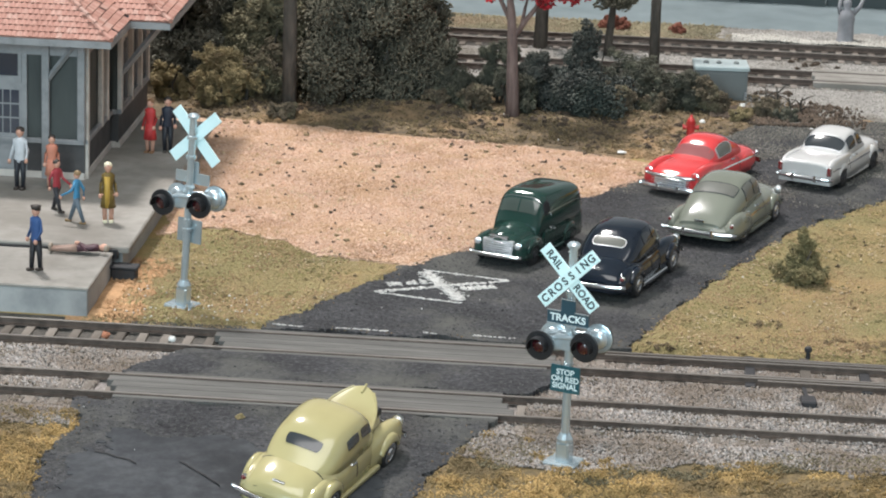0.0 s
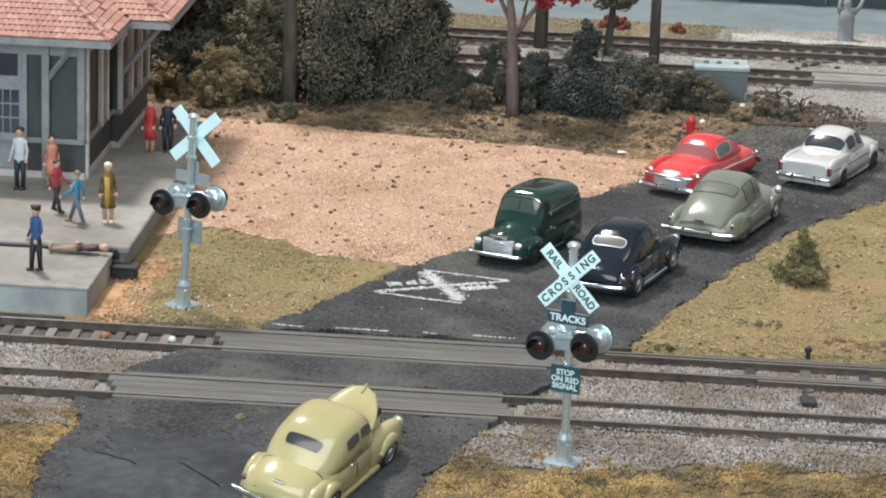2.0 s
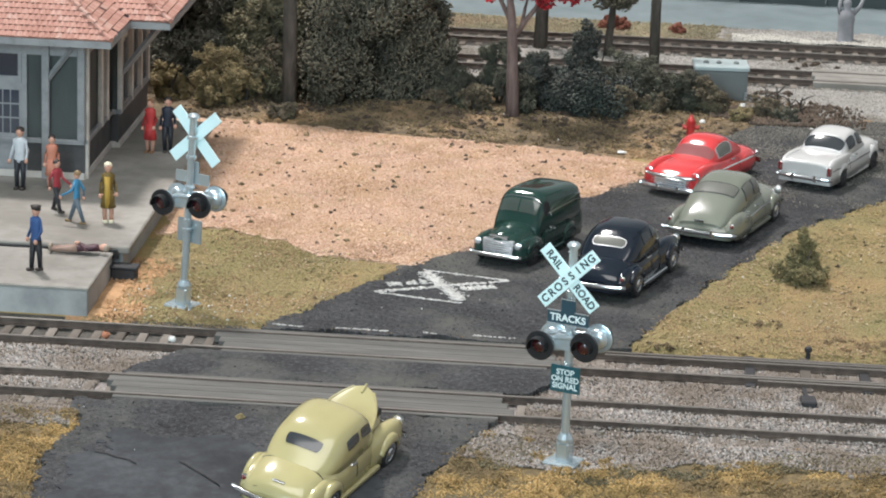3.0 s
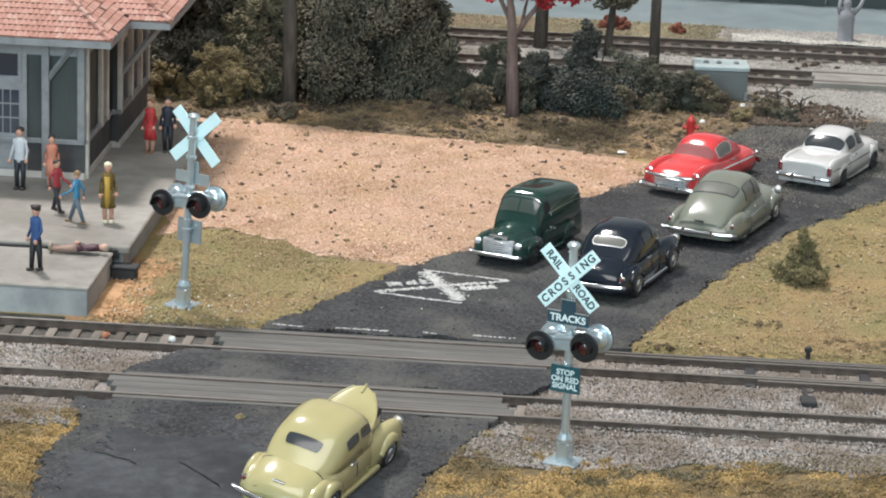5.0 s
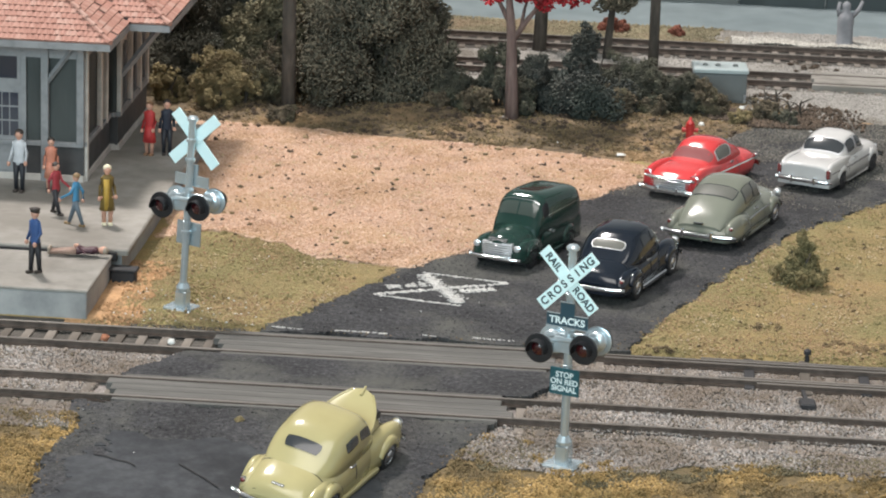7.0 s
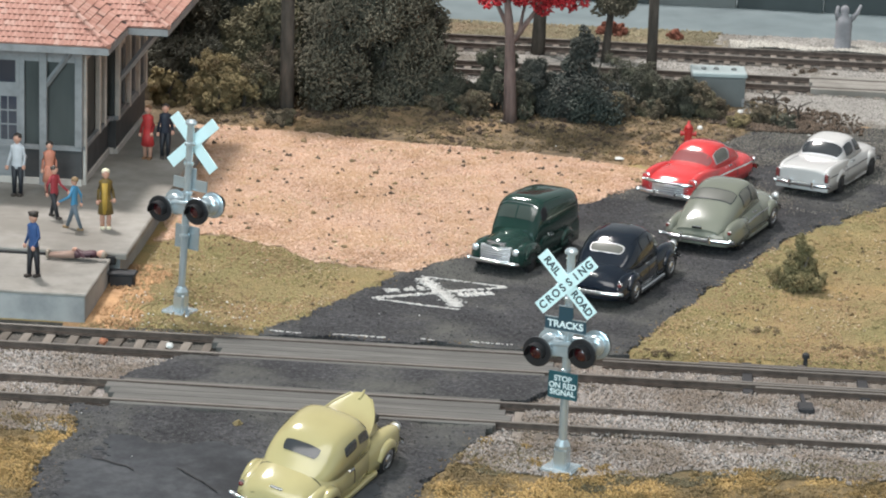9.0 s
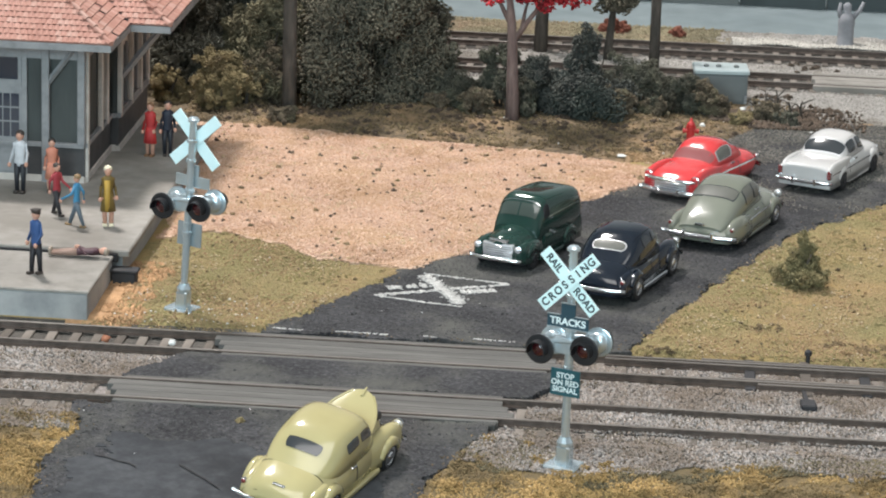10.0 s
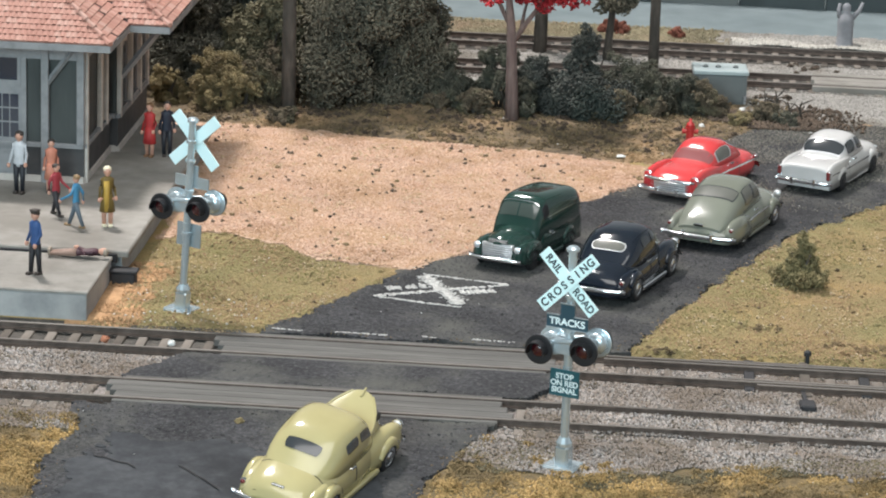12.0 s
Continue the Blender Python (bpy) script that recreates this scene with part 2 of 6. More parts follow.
    tile=surface("terracotta_tile", [(0.30, 0.14, 0.105), (0.36, 0.18, 0.14), (0.40, 0.215, 0.17), (0.43, 0.285, 0.24)], 120, 0.75, by_thing=True, bump=0.2, fine=0.12, big=40),
    trim=surface("grey_white_trim", [(0.17, 0.173, 0.18), (0.24, 0.245, 0.252), (0.29, 0.295, 0.303)], 200, 0.7, fine=0.12, bump=0.1),
    beige=surface("beige_trim", [(0.42, 0.39, 0.355), (0.58, 0.54, 0.50)], 200, 0.8, fine=0.15, bump=0.15),
    board=surface("dark_green_boards", [(0.03, 0.035, 0.034), (0.05, 0.058, 0.056), (0.063, 0.071, 0.068)], 150, 0.7, fine=0.15, bump=0.15, stretch=(1, 1, 0.2)),
    wainscot=surface("charcoal_wainscot", [(0.045, 0.045, 0.048), (0.075, 0.074, 0.074)], 200, 0.75, fine=0.15, bump=0.15),
    soffit=surface("grey_soffit", [(0.26, 0.24, 0.225), (0.36, 0.335, 0.315)], 150, 0.8, fine=0.15),
    pane=paint("dark_window_pane", (0.02, 0.03, 0.05), 0.08, 1.0),
    utility=paint("grey_utility_box", (0.135, 0.15, 0.15), 0.5, 0.1, 0.12),
    utility_lid=paint("pale_utility_lid", (0.36, 0.42, 0.425), 0.45, 0.2, 0.1),
    statue=matt("pale_statue", (0.23, 0.23, 0.245), 0.8),
    red_iron=paint("red_iron", (0.50, 0.03, 0.03), 0.4, 0.3),
    yellow_loco=paint("armour_yellow", (0.72, 0.34, 0.02), 0.4, 0.3),
    under=matt("dark_underframe", (0.022, 0.022, 0.025), 0.7),
    grille=surface("bright_grille", [(0.50, 0.51, 0.53), (0.80, 0.80, 0.82)], 900, 0.4, metal=0.75, stretch=(0.1, 1, 1.2)),
    backwall=surface("dark_far_wall", [(0.03, 0.04, 0.042), (0.06, 0.075, 0.078)], 25, 0.8, fine=0.2, big=12),
    room=matt("grey_room_paint", (0.62, 0.63, 0.64), 0.9, 0.05, 0.0),
    skin=matt("figure_flesh", (0.55, 0.30, 0.22), 0.6),
    tail_lens=paint("dull_red_lens", (0.16, 0.02, 0.02), 0.25, 0.7),
)

# ---- mesh helpers (millimetres in, metres out) ----


def mesh_of(verts, faces, mats, smooth=False, index=None):
    me = bpy.data.meshes.new("mesh")
    me.from_pydata((np.asarray(verts, float) * MM).tolist(), [], [tuple(int(i) for i in f) for f in faces])
    for m in (mats if isinstance(mats, (list, tuple)) else [mats]):
        me.materials.append(m)
    if index is not None:
        me.polygons.foreach_set("material_index", np.asarray(index, np.int32))
    if smooth:
        me.polygons.foreach_set("use_smooth", [True] * len(me.polygons))
    me.update()
    return me


class Build:
    """Gathers vertices and faces of one mesh."""

    def __init__(self):
        self.v, self.f, self.k = [], [], []

    def add(self, verts, faces, k=0):
        o = len(self.v)
        self.v += [tuple(p) for p in verts]
        self.f += [tuple(i + o for i in f) for f in faces]
        self.k += [k] * len(faces)
        return self

    def box(self, x0, x1, y0, y1, z0, z1, k=0, turn=None, bev=0.0):
        """A box with its long edges chamfered by bev."""
        if bev <= 0:
            vs = [(x, y, z) for z in (z0, z1) for y in (y0, y1) for x in (x0, x1)]
            fs = [(0, 2, 3, 1), (4, 5, 7, 6), (0, 1, 5, 4), (1, 3, 7, 5), (3, 2, 6, 7), (2, 0, 4, 6)]
        else:
            b = bev
            ring = [(x0 + b, y0), (x1 - b, y0), (x1, y0 + b), (x1, y1 - b), (x1 - b, y1), (x0 + b, y1), (x0, y1 - b), (x0, y0 + b)]
            inner = [(min(max(x, x0 + b), x1 - b), min(max(y, y0 + b), y1 - b)) for x, y in ring]
            vs = [(x, y, z0) for x, y in ring] + [(x, y, z1 - b) for x, y in ring] + [(x, y, z1) for x, y in inner]
            fs = [tuple(range(7, -1, -1)), tuple(range(16, 24))]
            for lv in (0, 8):
                fs += [(lv + i, lv + (i + 1) % 8, lv + 8 + (i + 1) % 8, lv + 8 + i) for i in range(8)]
        if turn is not None:
            vs = [tuple(turn @ Vector(p)) for p in vs]
        return self.add(vs, fs, k)

    def grid(self, pts, k=0, wrap=False):
        """Faces over a list of rows of points."""
        n, m = len(pts), len(pts[0])
        fs = []
        for i in range(n - 1):
            for j in range(m if wrap else m - 1):
                j2 = (j + 1) % m
                fs.append((i * m + j, i * m + j2, (i + 1) * m + j2, (i + 1) * m + j))
        return self.add([p for r in pts for p in r], fs, k)

    def lathe(self, prof, seg=16, k=0, turn=None, ends=True):
        """prof: (radius, z) from the bottom up, round the z axis."""
        pts = [[(r * math.cos(2 * math.pi * j / seg), r * math.sin(2 * math.pi * j / seg), z) for j in range(seg)] for r, z in prof]
        if turn is not None:
            pts = [[tuple(turn @ Vector(p)) for p in row] for row in pts]
        o = len(self.v)
        self.grid(pts, k, True)
        if ends:
            n = len(prof)
            self.f += [tuple(o + j for j in range(seg - 1, -1, -1)), tuple(o + (n - 1) * seg + j for j in range(seg))]
            self.k += [k, k]
        return self

    def tube(self, path, radii, seg=8, k=0):
        """A round bar along a path."""
        rows = []
        for i, p in enumerate(path):
            a, b = Vector(path[max(0, i - 1)]), Vector(path[min(len(path) - 1, i + 1)])
            q = Vector((0, 0, 1)).rotation_difference(b - a)
            r = radii[i] if isinstance(radii, (list, tuple)) else radii
            rows.append([tuple(Vector(p) + q @ Vector((r * math.cos(2 * math.pi * j / seg), r * math.sin(2 * math.pi * j / seg), 0))) for j in range(seg)])
        o = len(self.v)
        self.grid(rows, k, True)
        self.f += [tuple(o + j for j in range(seg - 1, -1, -1)), tuple(o + (len(path) - 1) * seg + j for j in range(seg))]
        self.k += [k, k]
        return self

    def mesh(self, mats, smooth=False):
        return mesh_of(self.v, self.f, mats, smooth, self.k)


def part(name, shape, mats, parent=None, label="", smooth=False):
    """Links a Build, or a mesh, as one mesh object under a thing or a part."""
    ob = new(name, shape.mesh(mats, smooth) if isinstance(shape, Build) else shape)
    ob.parent = parent
    return tagged(ob, label)


def thing(name, x, y, z, rz=0.0, label="", category="", group="", kind="", rx=0.0, ry=0.0):
    ob = new(name)
    ob.empty_display_size = 0.005
    ob.matrix_basis = pose(x * MM, y * MM, z * MM, rx, ry, rz)
    return tagged(ob, label, category, group, kind)


def lettering(name, text, size, m, mat, parent, label="", stretch=1.0):
    """Raised letters from the built-in font, laid by the pose m (millimetres)."""
    cu = bpy.data.curves.new("letters", "FONT")
    cu.body, cu.size, cu.align_x, cu.align_y, cu.extrude, cu.offset = text, size, "CENTER", "CENTER", 0.04, 0.028 * size
    cu.space_line = 0.9
    tmp = bpy.data.objects.new("letters", cu)
    me = bpy.data.meshes.new_from_object(tmp)
    bpy.data.objects.remove(tmp)
    me.transform(Matrix.Diagonal((stretch, 1, 1, 1)))
    me.transform(m)
    me.transform(Matrix.Scale(MM, 4))
    me.materials.clear()
    me.materials.append(mat)
    ob = new(name, me)
    ob.parent = parent
    return tagged(ob, label)


RNG = np.random.default_rng(7)
OCTA = np.array([(1, 0, 0), (-1, 0, 0), (0, 1, 0), (0, -1, 0), (0, 0, 1), (0, 0, -1)], float)
OCTA_F = np.array([(0, 2, 4), (2, 1, 4), (1, 3, 4), (3, 0, 4), (2, 0, 5), (1, 2, 5), (3, 1, 5), (0, 3, 5)], int)


TETRA = np.array([(0.94, 0, -0.33), (-0.47, 0.82, -0.33), (-0.47, -0.82, -0.33), (0, 0, 1)], float)
TETRA_F = np.array([(0, 1, 3), (1, 2, 3), (2, 0, 3), (0, 2, 1)], int)


def bits_mesh(centres, sizes, mat, flat=1.0, jitter=0.35, base=OCTA, faces=OCTA_F, soft=False):
    """Many small uneven bits in one mesh."""
    centres = np.asarray(centres, float)
    n, q = len(centres), len(base)
    v = base[None] * (1 + jitter * RNG.uniform(-1, 1, (n, q, 3))) + jitter * 0.5 * RNG.uniform(-1, 1, (n, q, 3))
    a = RNG.uniform(0, 2 * math.pi, n)
    b = RNG.uniform(-0.7, 0.7, n)
    ca, sa, cb, sb = np.cos(a), np.sin(a), np.cos(b), np.sin(b)
    y = v[:, :, 1] * cb[:, None] - v[:, :, 2] * sb[:, None]
    z = v[:, :, 1] * sb[:, None] + v[:, :, 2] * cb[:, None]
    x = v[:, :, 0]
    w = np.stack([x * ca[:, None] - y * sa[:, None], x * sa[:, None] + y * ca[:, None], z * flat], 2)
    w = w * np.asarray(sizes, float)[:, None, None] + centres[:, None, :]
    f = (faces[None] + q * np.arange(n)[:, None, None]).reshape(-1, 3)
    me = bpy.data.meshes.new("bits")
    me.vertices.add(n * q)
    me.vertices.foreach_set("co", (w * MM).astype(np.float32).ravel())
    me.loops.add(len(f) * 3)
    me.loops.foreach_set("vertex_index", f.astype(np.int32).ravel())
    me.polygons.add(len(f))
    me.polygons.foreach_set("loop_start", np.arange(0, len(f) * 3, 3, dtype=np.int32))
    if soft:
        me.polygons.foreach_set("use_smooth", np.ones(len(f), bool))
    me.update(calc_edges=True)
    me.materials.append(mat)
    return me


def wave(x, y, s, seed=0.0):
    """Smooth noise over the plan, about -1 to 1, features s millimetres wide (arrays welcome)."""
    x, y = np.asarray(x, float) / s, np.asarray(y, float) / s
    out = np.zeros(np.broadcast(x, y).shape)
    for i in range(6):
        a = 1.3 * i + seed
        out = out + np.sin(x * (1.1 + 0.37 * i) * math.cos(a) + y * (1.2 + 0.29 * i) * math.sin(a) + 2.1 * i + seed * 3) / (1 + 0.25 * i)
    return out / 2.6


def inside(x, y, poly):
    """Which points lie within a plan outline."""
    x, y = np.asarray(x, float), np.asarray(y, float)
    hit = np.zeros(np.broadcast(x, y).shape, bool)
    for (x0, y0), (x1, y1) in zip(poly, poly[1:] + poly[:1]):
        if y0 != y1:
            hit ^= ((y0 > y) != (y1 > y)) & (x < (x1 - x0) * (y - y0) / (y1 - y0) + x0)
    return hit

# ---- the plan ----
FAR_ROAD = [(-47, -95), (-33, -70), (-10, -22), (8, 2), (40, 70), (63, 107), (94, 180), (108, 208), (150, 214), (260, 224), (260, 150), (180, 128), (148, 94), (113, 45), (92, -7), (72, -64), (62, -95)]
MID_ROAD = [(-64, -119.5), (47, -119.5), (37, -144), (-78, -144)]
NEAR_ROAD = [(-87, -166.5), (-82, -190), (-88, -213), (-84, -237), (-80, -300), (4, -300), (9, -228), (14, -209), (22, -186), (29, -166.5)]
WORN_ROAD = [(-72, -190), (-40, -192), (-20, -200), (2, -214), (0, -300), (-78, -300), (-79, -215)]
LOT = [(-93, 0), (-76, 11), (-56, 2), (-40, -14), (-16, -20), (-9, -21), (9, 3), (41, 71), (64, 108), (72, 126), (35, 140), (1, 147), (-30, 150), (-61, 156), (-97, 162), (-120, 160), (-120, 40), (-93, 30)]


def height(x, y):
    """The ground's height in millimetres."""
    x, y = np.asarray(x, float), np.asarray(y, float)
    z = -0.25 + 0.25 * wave(x, y, 14, 1) + 0.2 * wave(x, y, 5, 2)
    z = np.where(inside(x, y, FAR_ROAD) | inside(x, y, NEAR_ROAD), z - 1.1, z)
    z = np.where(y < -172, z - 0.06 * (-172 - np.maximum(y, -420)), z)
    bed = np.clip((y + 178) / 6, 0, 1) * np.clip((-91 - y) / 4, 0, 1)
    z = z - 2.15 * bed
    berm = np.exp(-((y - 190) / 24) ** 2) * np.clip((x + 120) / 30, 0, 1) * np.clip((84 - x) / 20, 0, 1)
    return z + berm * (3.0 + 1.4 * wave(x, y, 11, 3))


ROAD_Z = 0.0


def road_z(x, y):
    x, y = np.asarray(x, float), np.asarray(y, float)
    return 0.12 * wave(x, y, 9, 4) + np.where(y < -172, -0.06 * (-172 - np.maximum(y, -420)), 0.0)


def span(lo, hi, step, far):
    return np.concatenate([[-far, -far * 0.6, lo - 120, lo - 40], np.arange(lo, hi + step / 2, step), [hi + 40, hi + 120, far * 0.6, far]])


def make_ground():
    xs, ys = span(-250, 250, 2.5, 1500), span(-300, 470, 2.5, 1500)
    X, Y = np.meshgrid(xs, ys)
    Z = height(X, Y)
    n, m = X.shape
    idx = np.arange(n * m).reshape(n, m)
    f = np.stack([idx[:-1, :-1], idx[:-1, 1:], idx[1:, 1:], idx[1:, :-1]], -1).reshape(-1, 4)
    cx, cy = (X[:-1, :-1] + X[1:, 1:]) / 2, (Y[:-1, :-1] + Y[1:, 1:]) / 2
    w = 4 * wave(cx, cy, 7, 5) + 3 * wave(cx, cy, 3, 6)
    k = np.zeros(cx.shape, int)
    k[cy + w < -174] = 1
    k[(cy > -176) & (cy < -95)] = 2
    k[cy < -266] = 3
    # dark brown bed between the ties, with the shade there put into its colour
    k[(np.abs(cy + 109) < 16) & (cx < -50)] = 7
    k[cy + w > np.where(cx < 92, 136, 152)] = 3
    k[cy + w > 246] = 4
    k[(cx + w > 100) & (cy + w > 214)] = 4
    k[(cy + w > 352) & (cx + 4 * w < 96)] = 8
    k[cy + 0.4 * w > 386] = 5
    k[(np.abs(cy - 335) < 16) | (np.abs(cy - 283) < 15)] = 7
    k[(cx + w < -84) & (cx > -105) & (cy > -96) & (cy + w < -35)] = 6
    me = mesh_of(np.stack([X, Y, Z], -1).reshape(-1, 3), f, [M["turf"], M["gold"], M["ballast"], M["soil"], M["pale"], M["street"], M["sand"], M["cinder"], M["weeds"]], True, k.ravel())
    tagged(new("ground", me), "scenic layout ground of olive turf, ballast, brown soil and pale gravel", "ground", kind="structure")


def sheet(name, poly, step, zf, mat, ragged, thick, label):
    """A raised sheet with a crumbled edge inside a plan outline."""
    px, py = zip(*poly)
    xs, ys = np.arange(max(min(px), -250) - 4, min(max(px), 255) + 4, step), np.arange(min(py) - 4, max(py) + 4, step)
    cx, cy = np.meshgrid(xs[:-1] + step / 2, ys[:-1] + step / 2)
    keep = inside(cx + ragged * wave(cx, cy, 4, 7) + 0.5 * ragged * wave(cx, cy, 1.6, 8), cy + ragged * wave(cx, cy, 5, 9), poly)
    nx = len(xs)
    ii, jj = np.nonzero(keep)
    quads = np.stack([ii * nx + jj, ii * nx + jj + 1, (ii + 1) * nx + jj + 1, (ii + 1) * nx + jj], -1)
    X, Y = np.meshgrid(xs, ys)
    X, Y = X + RNG.uniform(-0.4, 0.4, X.shape) * step, Y + RNG.uniform(-0.4, 0.4, X.shape) * step
    top = np.stack([X, Y, zf(X, Y)], -1).reshape(-1, 3)
    low = top - (0, 0, thick)
    walls = []
    pad = np.pad(keep, 1)
    for di, dj, a, b in ((-1, 0, 0, 1), (1, 0, 2, 3), (0, -1, 3, 0), (0, 1, 1, 2)):
        edge = keep & ~pad[1 + di:1 + di + keep.shape[0], 1 + dj:1 + dj + keep.shape[1]]
        ei, ej = np.nonzero(edge)
        q = np.stack([ei * nx + ej, ei * nx + ej + 1, (ei + 1) * nx + ej + 1, (ei + 1) * nx + ej], -1)
        walls.append(np.stack([q[:, b], q[:, a], q[:, a] + len(top), q[:, b] + len(top)], -1))
    f = np.concatenate([quads] + walls)
    v = np.concatenate([top, low])
    used, inv = np.unique(f, return_inverse=True)
    tagged(new(name, mesh_of(v[used], inv.reshape(f.shape), mat)), label, "road" if "road" in name else "gravel", kind="structure")


make_ground()
sheet("road", FAR_ROAD, 0.9, road_z, M["asphalt"], 2.2, 1.6, "rough black cinder road leading away from the crossing")
sheet("road_between_tracks", MID_ROAD, 0.9, lambda x, y: road_z(x, y) + 0.1, M["asphalt"], 1.6, 2.6, "rough black asphalt filling between the two tracks")
sheet("road_near", NEAR_ROAD, 0.9, road_z, M["asphalt"], 2.0, 1.6, "rough black asphalt approach to the crossing")
sheet("road_worn_patch", WORN_ROAD, 0.9, lambda x, y: road_z(x, y) * 0.5 + np.where(np.asarray(y) < -172, -0.03 * (-172 - np.asarray(y, float)), 0) + 0.22, M["worn_asphalt"], 4.0, 0.6, "smooth worn grey asphalt with cracks")
sheet("gravel_lot", LOT, 1.2, lambda x, y: height(x, y) * 0.35 + 0.35, M["lot"], 2.5, 1.6, "pinkish fine gravel lot with dark litter")


def scatter(name, n, box, test, zf, size, mat, label, category, flat=0.8, lift=0.1, stones=False):
    x, y = RNG.uniform(box[0], box[1], n), RNG.uniform(box[2], box[3], n)
    ok = test(x, y)
    x, y = x[ok], y[ok]
    s = RNG.uniform(size[0], size[1], len(x)) * RNG.choice([0.7, 1.0, 1.0, 1.35], len(x))
    me = bits_mesh(np.stack([x, y, zf(x, y) + lift * s], 1), s, mat, flat, 0.35, *((OCTA, OCTA_F) if stones else (TETRA, TETRA_F)))
    return tagged(new(name, me), label, category, kind="stuff")


def off_roads(x, y):
    x, y = x + RNG.normal(0, 1.9, x.shape), y + RNG.normal(0, 1.9, y.shape)
    return ~(inside(x, y, FAR_ROAD) | inside(x, y, MID_ROAD) | inside(x, y, NEAR_ROAD))


def on_turf(x, y):
    return off_roads(x, y) & ~inside(x, y, LOT) & ~((x < -92) & (y > -92)) & (y > -96) & (y < np.where(x < 90, 112, 150) + 5 * wave(x, y, 9, 2))


scatter("turf_tufts", 240000, (-100, 165, -97, 150), on_turf, height, (0.22, 0.46), M["turf_bits"], "crumbly olive and straw ground foam turf", "grass", 0.6)
scatter("golden_turf_tufts", 105000, (-110, 145, -262, -172), lambda x, y: off_roads(x, y) & (y + 6 * wave(x, y, 8, 5) - np.where((x > 20), -16 * np.exp(-((x - 62) / 45) ** 2), 0) < -181 + 3 * wave(x, y, 3, 1)) & (wave(x, y, 5, 11) + 0.6 * wave(x, y, 2.2, 12) + np.where(x < 0, 0.6, 0.15) > RNG.uniform(-0.5, 0.4, len(x))),
        height, (0.22, 0.5), M["gold_bits"], "clumpy golden orange ground foam turf", "grass", 0.9, 0.3)
scatter("sandy_bits", 2600, (-106, -80, -93, -30), lambda x, y: (x > -93 + 6 * wave(x, y, 5, 3) - 4) & (x + 5 * wave(x, y, 4, 4) < -84) & off_roads(x, y), height, (0.4, 1.0), M["sand"], "loose orange earth beside the platform", "earth")


def on_ballast(x, y):
    strip = (y > -188 - np.where(x > 15, 10 * np.exp(-((x - 55) / 40) ** 2), 0) + 5 * wave(x, y, 6, 2)) & (y < -95)
    flush = (np.abs(y + 109) < 9.5) | (np.abs(y + 155) < 9.5)
    left_far = (np.abs(y + 109) < 13) & (x < -57)
    return strip & off_roads(x, y) & ~(left_far & flush) & ~(flush & (x > -84) & (x < 36))


scatter("ballast_stones", 190000, (-135, 150, -206, -91), on_ballast, lambda x, y: height(x, y) + np.where(np.abs(y + 132) < 11, 0.8, np.where((np.abs(y + 155) < 10) & (x > 0), 0.75, 0.3)), (0.26, 0.6), M["ballast_bits"], "loose grey and tan crushed stone ballast", "ballast", 0.8, 0.3)
scatter("gravel_grains", 100000, (-100, 76, -24, 166), lambda x, y: inside(x + 2 * wave(x, y, 4, 1), y, LOT), lambda x, y: height(x, y) * 0.35 + 0.35, (0.25, 0.5), M["lot_bits"], "pinkish gravel grains on the lot", "gravel", 0.7)
scatter("turf_litter", 1500, (-95, 150, -91, 120), lambda x, y: on_turf(x, y) & (RNG.random(len(x)) < 0.35 + 0.5 * wave(x, y, 8, 8)), lambda x, y: height(x, y) + 0.4, (0.3, 0.8), M["soil_bits"], "dark brown crumbs in the turf", "litter", 0.7, 0.1)
scatter("dark_litter", 750, (-95, 72, -18, 162), lambda x, y: inside(x, y, LOT) & (RNG.random(len(x)) < 0.35 + 0.4 * wave(x, y, 8, 3)), lambda x, y: height(x, y) * 0.35 + 0.5, (0.4, 1.2), M["dark_bits"], "scattered dark twigs and clods on the gravel", "litter", 0.7)
scatter("green_turf_patches", 60000, (-96, 165, -97, 150), lambda x, y: on_turf(x, y) & (wave(x, y, 12, 31) + 0.8 * wave(x, y, 4, 32) > RNG.uniform(0.0, 1.1, len(x))), lambda x, y: height(x, y) + 0.14, (0.25, 0.5), M["green_bits"], "greener foam turf in uneven patches", "grass", 0.5)
scatter("rusty_turf_patches", 60000, (-96, 165, -97, 150), lambda x, y: on_turf(x, y) & (wave(x, y, 13, 41) + 0.8 * wave(x, y, 4, 42) + np.where(y < -62, 0.75, 0) + np.where(x < 108 + 0.5 * y, 0.35, 0) + np.where(x < -52, 0.35, 0) > RNG.uniform(0.1, 1.2, len(x))), lambda x, y: height(x, y) + 0.14, (0.25, 0.5), M["rust_bits"], "rusty brown foam turf in uneven patches", "grass", 0.5)
scatter("mossy_fringe", 90000, (-110, 145, -225, -165), lambda x, y: off_roads(x, y) & (np.abs(y + 6 * wave(x, y, 8, 5) + np.where(x > 20, 16 * np.exp(-((x - 62) / 45) ** 2), 0) + 181) < 5.5 + 4 * wave(x, y, 6, 51)) & (wave(x, y, 5, 52) > RNG.uniform(-0.9, 0.5, len(x))), lambda x, y: height(x, y) + 0.4, (0.22, 0.48), M["moss_bits"], "grey-olive moss crumbs between ballast and turf", "moss", 0.8, 0.2)
